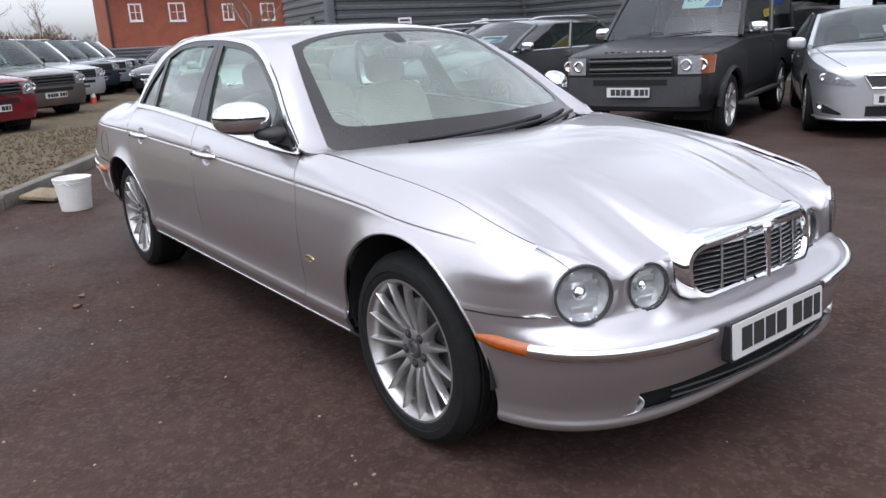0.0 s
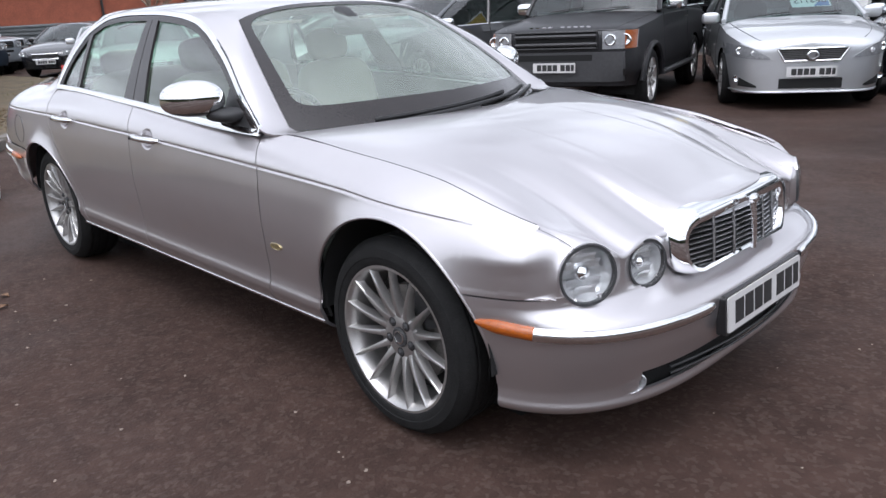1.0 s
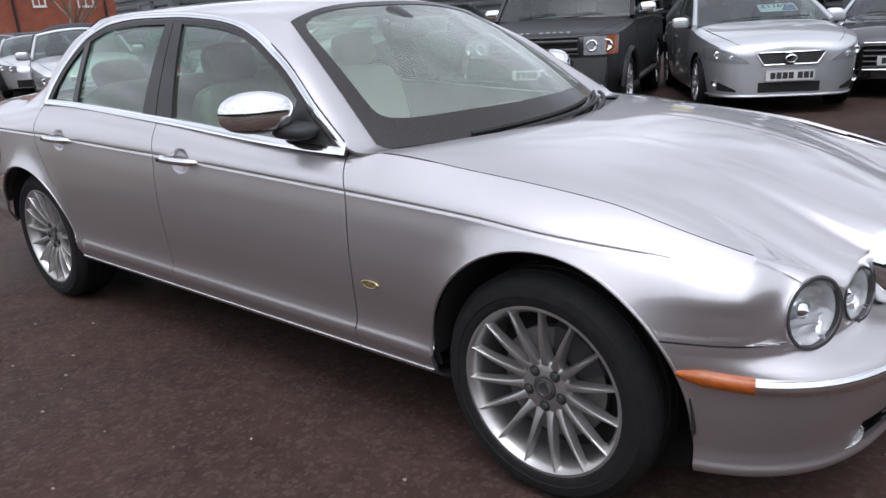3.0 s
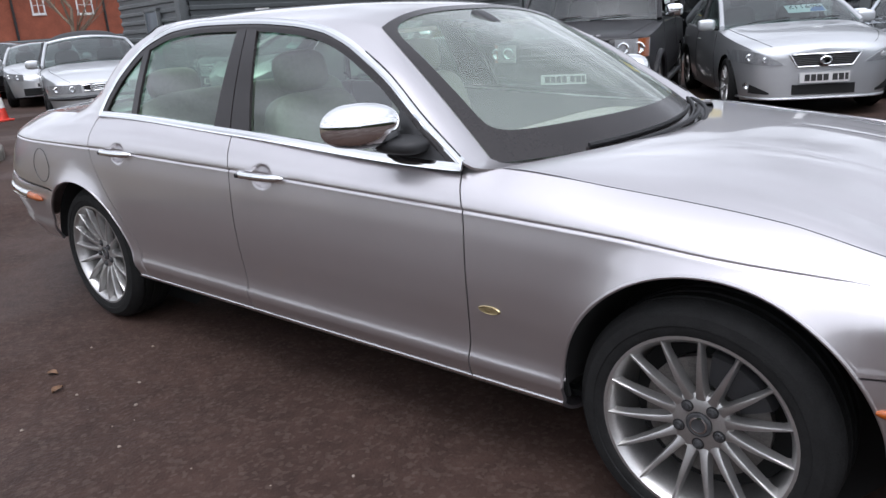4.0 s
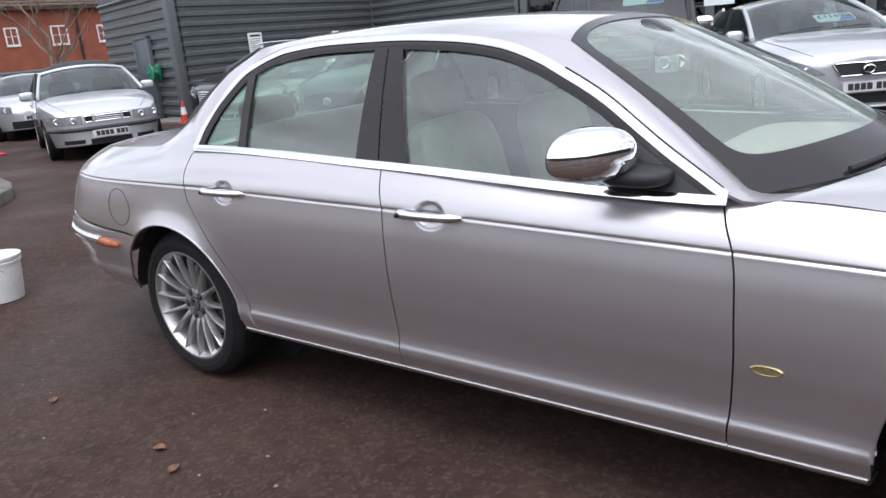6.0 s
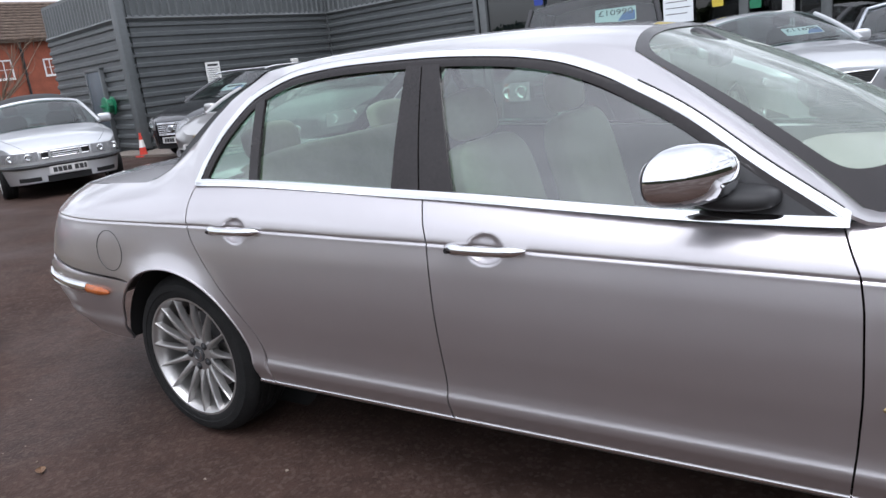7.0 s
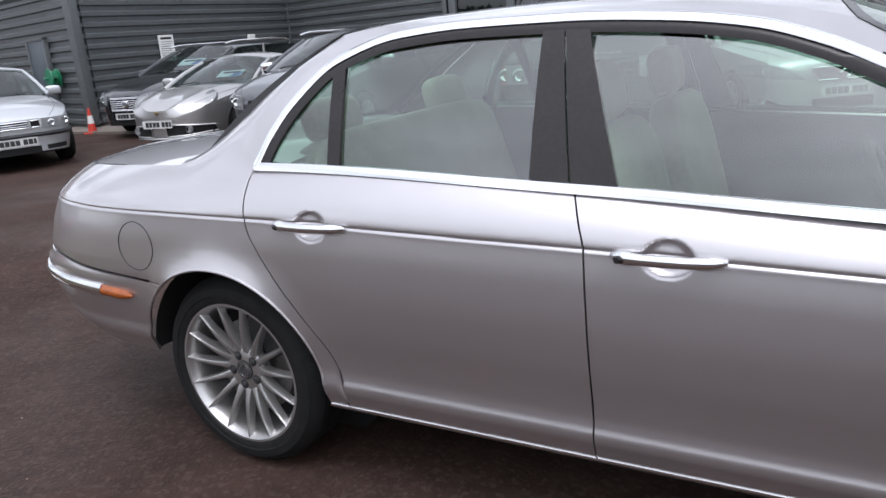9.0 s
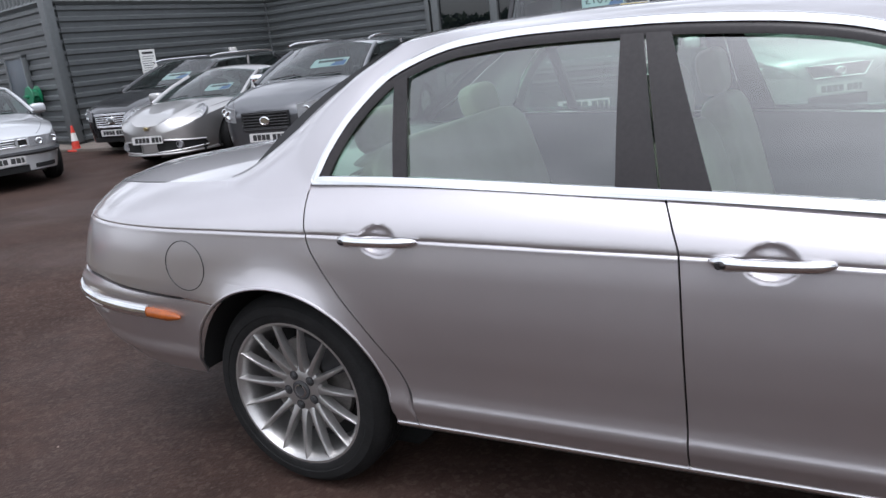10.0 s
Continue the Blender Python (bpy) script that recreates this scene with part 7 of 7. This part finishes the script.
    def badge(self, z, r, off=0.03, mat="chrome"):
        part("emblem", Geo().lathe([(r, -0.01), (r, 0.006), (r * 0.8, 0.012), (r * 0.75, 0.004), (0, 0.004)], Matrix.Translation(self.front(0, z, off)) @ Matrix.Rotation(radians(90), 4, "Y") @ Matrix.Diagonal((0.75, 1, 1, 1)), 20), M[mat], self.top)

    def mirrors(self, mat, z=None, foot="black"):
        for s in (-1, 1):
            z_ = z or self.belt + 0.08
            y = s * (self.yb + 0.14)
            mi = part("door_mirror", cushion(self.ws0 - 0.30, y, z_, 0.06, 0.115, 0.075, 0.6), M[mat], self.top, "wing mirror")
            part("foot", Geo().tube([(self.ws0 - 0.32, s * (self.yb - 0.02), z_ - 0.05), (self.ws0 - 0.30, y, z_ - 0.03)], 0.028, 8), M[foot], mi)

    def card(self, words, b0=-0.55, w=0.62, h=0.30, t=0.52):
        """A price card behind the windscreen."""
        p = self.wsp(t, b0, -0.05)
        a = (self.wsp(0.9, b0) - self.wsp(0.1, b0)).normalized()
        u = Vector((0, 1, 0))
        nn = u.cross(a).normalized()
        m = Matrix.Translation(p) @ Matrix(((u.x, a.x, nn.x, 0), (u.y, a.y, nn.y, 0), (u.z, a.z, nn.z, 0), (0, 0, 0, 1)))
        c = part("price_card", Geo().poly(rounded(w, h, 0.02, 3), 0.003), M["card"], self.top, "pale price card behind the windscreen", m=m)
        part("card_field", Geo().poly([(w * 0.05, -h * 0.46), (w * 0.47, -h * 0.46), (w * 0.47, h * 0.2), (w * 0.2, h * 0.1)], 0.001), M["cardblue"], c, m=Matrix.Translation((0, 0, 0.003)))
        if words:
            part("writing", text_mesh(words, h * 0.55), None, c, m=Matrix.Translation((0, h * 0.16, 0.005)))
        else:
            part("bar", Geo().poly([(-w * 0.35, h * 0.02), (w * 0.35, h * 0.02), (w * 0.35, h * 0.3), (-w * 0.35, h * 0.3)], 0.001), M["ink"], c, m=Matrix.Translation((0, 0, 0.004)))


def off_roader(name, label, front, heading, paint, card=None, plastic="plastic", rails=False, tall=1.89, bars=3):
    c = Car(name, label, front, heading, paint, L=4.75, W=1.92, H=tall, base=2.85, axle=0.80, R=0.37, sill=0.34, nose=1.00, bonnet=1.10, belt=1.16, deck=1.18, tail=1.12, ws0=1.00, ws1=0.42, rw1=-2.22, rw0=-2.30, nf=9, nr=12, wheels=W19, tumble=0.86, crown=0.03)
    c.grille(0.50, 0.80, 0.985, bars, "plastic", "black")
    c.lamps(0.56, 0.90, 0.785, 0.985, 0.0, 2, (0.72, 0.99))
    c.patch("bumper", -0.94, 0.94, 0.42, 0.755, plastic, 0.03, "black plastic bumper", thick=0.06)
    c.patch("intake", -0.45, 0.45, 0.66, 0.73, "dark", 0.034)
    c.plate(0.585, 0.065)
    c.mirrors("chrome" if paint == "charcoal" else "black", 1.24)
    for k in range(10):
        if k != 4:
            part("bonnet_letter_bar", Geo().box((c.half - 0.14, -0.36 + 0.078 * k, 0), (c.half - 0.12, -0.315 + 0.078 * k, 0.05)), M["chrome"], c.top, m=Matrix.Translation((0.02, 0, c.deckz(c.half - 0.13) - 0.02)))
    part("bonnet_gap", Geo().tube([c.front(v, 0.995, 0.004) for v in span(-0.86, 0.86, 20)], 0.006, 5), M["black"], c.top)
    for s in (-1, 1):
        part("arch_moulding", Geo().tube([Vector((c.xf + (c.arch + 0.03) * math.cos(t), s * (c.yw(c.xf + c.arch * math.cos(t), 0.6) + 0.012), 0.35 + (c.arch + 0.03) * math.sin(t))) for t in span(0.1, math.pi - 0.1, 20)], 0.035, 6), M[paint], c.top)
        part("side_step", Geo().box((-1.1, s * 0.93 - 0.06, 0.36), (0.95, s * 0.93 + 0.06, 0.42), bevel=0.02), M["plastic"], c.top)
    if card:
        c.card(card, 0.38, 0.50, 0.26, 0.66)
    return c


# the dark off-roader and its row before the showroom
off_roader("off_roader", "black boxy off-roader with chrome mirrors and a price card", (-2.395, 5.105), (0.312, -0.95), "charcoal", "£10990", bars=2)

c = Car("sports_saloon", "silver sports saloon with a dark mesh grille and price card", (-0.08, 6.745), (0.523, -0.852), "silver2", L=4.58, W=1.80, H=1.43, base=2.73, axle=0.84, R=0.325, sill=0.18, nose=0.765, bonnet=0.92, belt=0.93, deck=1.02, tail=0.98, ws0=0.95, ws1=0.12, rw1=-1.05, rw0=-1.75, nf=5.2)
gl_ = part("grille", Geo().grid([[c.front(b * (0.285 + 0.085 * k), 0.560 + 0.135 * k, 0.008) for b in span(-1, 1, 20)] for k in span(0, 1, 6)], inside=(0, 0, 0.5), thick=0.02), M["dark"], c.top, "black mesh grille")
for k in span(0.08, 0.92, 7):
    part("grille_bar", Geo().tube([c.front(b * (0.28 + 0.085 * k), 0.560 + 0.135 * k, 0.012) for b in span(-1, 1, 14)], 0.004, 5), M["black"], gl_)
part("grille_frame", Geo().tube([c.front(b * 0.285, 0.560, 0.014) for b in span(-1, 1, 12)] + [c.front(b * 0.37, 0.695, 0.014) for b in span(1, -1, 12)], 0.008, 6, closed=True), M["chrome"], gl_)
c.badge(0.622, 0.065, 0.035)
for s in (-1, 1):
    low_, top_ = (lambda t: 0.580 + 0.045 * t * t), (lambda t: 0.592 + 0.160 * math.sin(min(1.0, t * 1.15) * math.pi / 2))
    lamp = c.patch("headlamp", s * 0.43, s * 0.875, low_, top_, "bowl", 0.006, "clear glass headlamp")
    for t, rr in ((0.42, 0.028), (0.72, 0.040)):
        part("bulb", Geo().lathe([(rr, -0.02), (rr, 0.012), (rr * 0.85, 0.016), (rr * 0.8, 0.002), (rr * 0.4, -0.01), (0, -0.012)], Matrix.Translation(c.front(s * (0.43 + 0.445 * t), 0.5 * (low_(t) + top_(t)), 0.010)) @ Matrix.Rotation(radians(90), 4, "Y"), 20), M["chrome"], lamp)
    c.patch("lamp_cover", s * 0.43, s * 0.875, low_, top_, "lens", 0.028, "", lamp, 0.0)
c.plate(0.44, 0.03)
c.patch("lower_intake", -0.33, 0.33, lambda t: 0.255, lambda t: 0.365, "dark", 0.006)
part("front_lip", Geo().tube([c.front(v, 0.215, 0.012) for v in span(-0.86, 0.86, 30)], 0.014, 8), M["silver2"], c.top)
for s in (-1, 1):
    c.patch("fog_recess", s * 0.56, s * 0.74, lambda t: 0.265 + 0.01 * t, lambda t: 0.285 + 0.09 * t, "dark", 0.006)
    part("fog_lamp", Geo().lathe([(0.035, -0.02), (0.035, 0.012), (0.025, 0.006), (0, 0.004)], Matrix.Translation(c.front(s * 0.76, 0.36, 0.01)) @ Matrix.Rotation(radians(90), 4, "Y"), 16), M["chrome"], c.top)
c.mirrors("silver2")
c.card("£11690", 0.30, 0.46, 0.24, 0.40)

c = Car("convertible", "black convertible with its hood up and bright screen frame", (0.75, 8.3), (0.12, -0.99), "blackpaint", L=4.63, W=1.85, H=1.38, base=2.75, axle=0.86, R=0.33, nose=0.72, bonnet=0.90, belt=0.92, ws0=0.85, ws1=0.15, rw1=-0.95, rw0=-1.45, nf=4.5, roof="rubber")
c.grille(0.42, 0.36, 0.68, 5, "black", "chrome")
c.lamps(0.50, 0.88, 0.62, 0.71, 0.02, 2)
c.plate(0.47, 0.035)
c.mirrors("palesilver")
part("screen_frame", Geo().tube([c.wsp(t, -1.0, 0.02) for t in span(0, 1, 8)] + [c.wsp(1.0, b, 0.02) for b in span(-1, 1, 10)] + [c.wsp(t, 1.0, 0.02) for t in span(1, 0, 8)], 0.025, 8), M["palesilver"], c.top, "bright metal windscreen frame")
c.card("", 0.30, 0.55, 0.25, 0.5)

c = Car("hatchback", "pale silver hybrid hatchback with a smooth rounded nose", (2.02, 4.45), (-0.24, -0.97), "palesilver", L=4.45, W=1.74, H=1.49, base=2.70, axle=0.90, R=0.315, nose=0.74, bonnet=0.98, belt=0.98, deck=1.10, tail=1.02, ws0=1.30, ws1=0.15, rw1=-1.30, rw0=-2.0, nf=4.0)
c.lamps(0.48, 0.84, 0.60, 0.82, 0.10, 2)
c.patch("upper_slot", -0.45, 0.45, 0.60, 0.65, "dark", 0.006)
c.patch("lower_intake", -0.62, 0.62, 0.24, 0.38, "dark", 0.006)
for k in range(4):
    part("intake_bar", Geo().tube([c.front(v, 0.26 + 0.033 * k, 0.02) for v in span(-0.6, 0.6, 12)], 0.006, 5), M["black"], c.top)
c.plate(0.50, 0.03)
c.mirrors("palesilver")

# the row along the clad wall
def big_estate(name, label, front, heading, paint, chrome_grille, card=""):
    c = Car(name, label, front, heading, paint, L=4.90, W=1.86, H=1.52, base=2.74, axle=0.95, R=0.335, nose=0.76, bonnet=0.97, belt=1.0, deck=1.05, tail=1.0, ws0=1.15, ws1=0.30, rw1=-1.85, rw0=-2.25, nf=4.4, bulge=0.015)
    c.grille(0.34, 0.50, 0.72, 6, "chrome" if chrome_grille else "black", "chrome" if chrome_grille else "black")
    c.badge(0.61, 0.075, 0.035)
    c.lamps(0.46, 0.86, 0.60, 0.78, 0.06, 2)
    c.plate(0.40, 0.03)
    c.patch("lower_intake", -0.5, 0.5, 0.24, 0.32, "dark", 0.006)
    c.mirrors("chrome" if not chrome_grille else paint)
    for s in (-1, 1):
        part("roof_rail", Geo().tube([Vector((x, s * (c.yt - 0.05), c.H - 0.02 + 0.05 * (1 - abs((x + 0.75) / 1.1) ** 6))) for x in span(0.33, -1.83, 20)], 0.016, 8), M["chrome"], c.top, "bright roof rail")
    c.card(card, 0.30, 0.55, 0.26, 0.42)
    return c


big_estate("estate_car", "black estate car with a bright barred grille beside the clad wall", (-11.3, 6.50), (0.12, -1.0), "blackpaint", True)
big_estate("estate_car", "dark grey estate car with a dark grille and roof rails", (-6.60, 5.05), (0.17, -0.985), "greypaint", False)

c = Car("sports_coupe", "silver low sports coupe with oval headlamps", (-8.87, 5.10), (0.17, -0.985), "warmsilver", L=4.34, W=1.80, H=1.30, base=2.42, axle=0.98, R=0.325, sill=0.20, nose=0.60, bonnet=0.80, belt=0.86, deck=0.95, tail=0.88, ws0=0.90, ws1=0.15, rw1=-0.75, rw0=-1.70, nf=3.2, nr=3.5, bulge=0.05)
for s in (-1, 1):
    p = c.front(s * 0.66, 0.62)
    m_ = Matrix.Translation(Vector((c.half - 0.46, s * 0.63, c.deckz(c.half - 0.46) - 0.01))) @ Matrix.Rotation(radians(42), 4, "Y") @ Matrix.Diagonal((1.5, 1.0, 1, 1))
    lp = part("headlamp", Geo().lathe([(0.105, -0.03), (0.105, 0.02), (0.095, 0.03), (0.08, 0.0), (0, -0.01)], m_, 28), M["bowl"], c.top, "oval headlamp")
    part("lamp_cover", Geo().lathe([(0.10, 0.028), (0.06, 0.05), (0, 0.056)], m_, 24), M["lens"], lp)
    si = c.patch("side_intake", s * 0.13, s * 0.70, lambda t: 0.235 + 0.03 * t * t, lambda t: 0.405 - 0.05 * t * t, "dark", 0.006, "dark lower air intake with a bright frame")
    ring_ = [c.front(s * v, 0.235 + 0.03 * ((v - 0.13) / 0.57) ** 2, 0.016) for v in span(0.13, 0.70, 10)] + [c.front(s * v, 0.405 - 0.05 * ((v - 0.13) / 0.57) ** 2, 0.016) for v in span(0.70, 0.13, 10)]
    part("frame", Geo().tube(ring_, 0.013, 6, closed=True), M["warmsilver"], si)
    part("fog_lamp", Geo().lathe([(0.055, -0.02), (0.055, 0.018), (0.045, 0.022), (0.04, 0.006), (0, 0.002)], Matrix.Translation(c.front(s * 0.46, 0.325, 0.012)) @ Matrix.Rotation(radians(90), 4, "Y"), 20), M["bowl"], si)
part("front_lip", Geo().tube([c.front(v, 0.205, 0.016) for v in span(-0.78, 0.78, 26)], 0.020, 8), M["warmsilver"], c.top)
c.badge(0.58, 0.035, 0.02, "gold")
c.plate(0.42, 0.03)
c.mirrors("warmsilver")
c.card("", 0.4, 0.45, 0.22, 0.4)

# cars beyond the boot
c = Car("soft_top", "silver convertible with a dark fabric hood and black bumper strip", (-9.90, 3.555), (0.926, -0.377), "silver2", L=4.63, W=1.78, H=1.42, base=2.60, axle=0.92, R=0.31, nose=0.70, bonnet=0.90, belt=0.92, ws0=0.80, ws1=0.15, rw1=-0.95, rw0=-1.45, nf=4.6, roof="rubber", dome=0.085)
c.lamps(0.36, 0.84, 0.555, 0.695, 0.0, 2)
c.patch("grille_panel", -0.345, 0.345, 0.565, 0.70, "silver2", 0.008)
for y0, y1 in ((-0.19, 0.19), (-0.325, -0.225), (0.225, 0.325)):
    op = c.patch("grille_opening", y0, y1, 0.588, 0.675, "dark", 0.014, "dark grille opening in a bright frame")
    rim_ = [c.front(v, 0.588, 0.018) for v in span(y0, y1, 8)] + [c.front(v, 0.675, 0.018) for v in span(y1, y0, 8)]
    part("frame", Geo().tube(rim_, 0.009, 6, closed=True), M["chrome"], op)
for k in range(2):
    part("grille_bar", Geo().tube([c.front(v, 0.615 + 0.03 * k, 0.024) for v in span(-0.18, 0.18, 6)], 0.006, 5), M["silver2"], c.top)
part("bumper_strip", Geo().tube([c.front(v, 0.485, 0.02) for v in span(-0.83, 0.83, 30)], 0.028, 8, flat=1.1), M["black"], c.top, "black rubber bumper strip")
for s in (-1, 1):
    c.patch("bumper_slot", s * 0.38, s * 0.66, 0.27, 0.33, "dark", 0.006)
c.patch("lower_intake", -0.30, 0.30, 0.24, 0.33, "dark", 0.006)
c.plate(0.405, 0.035)
c.mirrors("silver2")
part("screen_frame", Geo().tube([c.wsp(t, -1.0, 0.01) for t in span(0, 1, 8)] + [c.wsp(1.0, b, 0.01) for b in span(-1, 1, 10)] + [c.wsp(t, 1.0, 0.01) for t in span(1, 0, 8)], 0.028, 8), M["silver2"], c.top)

c = Car("small_coupe", "silver small coupe parked behind the soft top", (-15.3, 5.0), (0.92, -0.39), "silver2", L=4.4, W=1.77, H=1.36, base=2.6, axle=0.9, R=0.32, nose=0.66, bonnet=0.86, belt=0.9, ws0=0.85, ws1=0.1, rw1=-0.9, rw0=-1.6, nf=3.4)
c.lamps(0.46, 0.84, 0.58, 0.72, 0.05, 2)
c.patch("lower_intake", -0.5, 0.5, 0.26, 0.42, "dark", 0.006)
c.mirrors("silver2")
c.plate(0.48, 0.03)
c = Car("dark_saloon", "dark saloon parked side-on by the fence", (-19.9, 4.95), (0.75, -0.66), "blackpaint", L=4.3, W=1.76, H=1.42, base=2.65)
c.lamps(0.5, 0.84, 0.58, 0.70, 0.03, 2)
c.grille(0.35, 0.5, 0.64, 4)
c.mirrors("blackpaint")
c.plate(0.42, 0.03)

# off-roaders on the verge
for fr, paint, lb, tl in (((-11.2, -0.35), "redpaint", "dark red off-roader parked on the verge", 1.84), ((-14.4, 1.2), "brownpaint", "brown-grey off-roader with a black barred grille on the verge", 1.80), ((-17.7, 2.45), "silver2", "silver off-roader in the row on the verge", 1.78), ((-20.9, 3.7), "bluepaint", "dark off-roader in the row on the verge", 1.80), ((-23.2, 4.75), "palesilver", "pale silver off-roader in the row on the verge", 1.78), ((-25.25, 5.64), "silver2", "silver off-roader at the end of the row", 1.80)):
    c = off_roader("off_roader", lb, fr, (0.90, 0.44), paint, None, paint, tall=tl)
    c.top["group"] = "off-roaders on the verge"
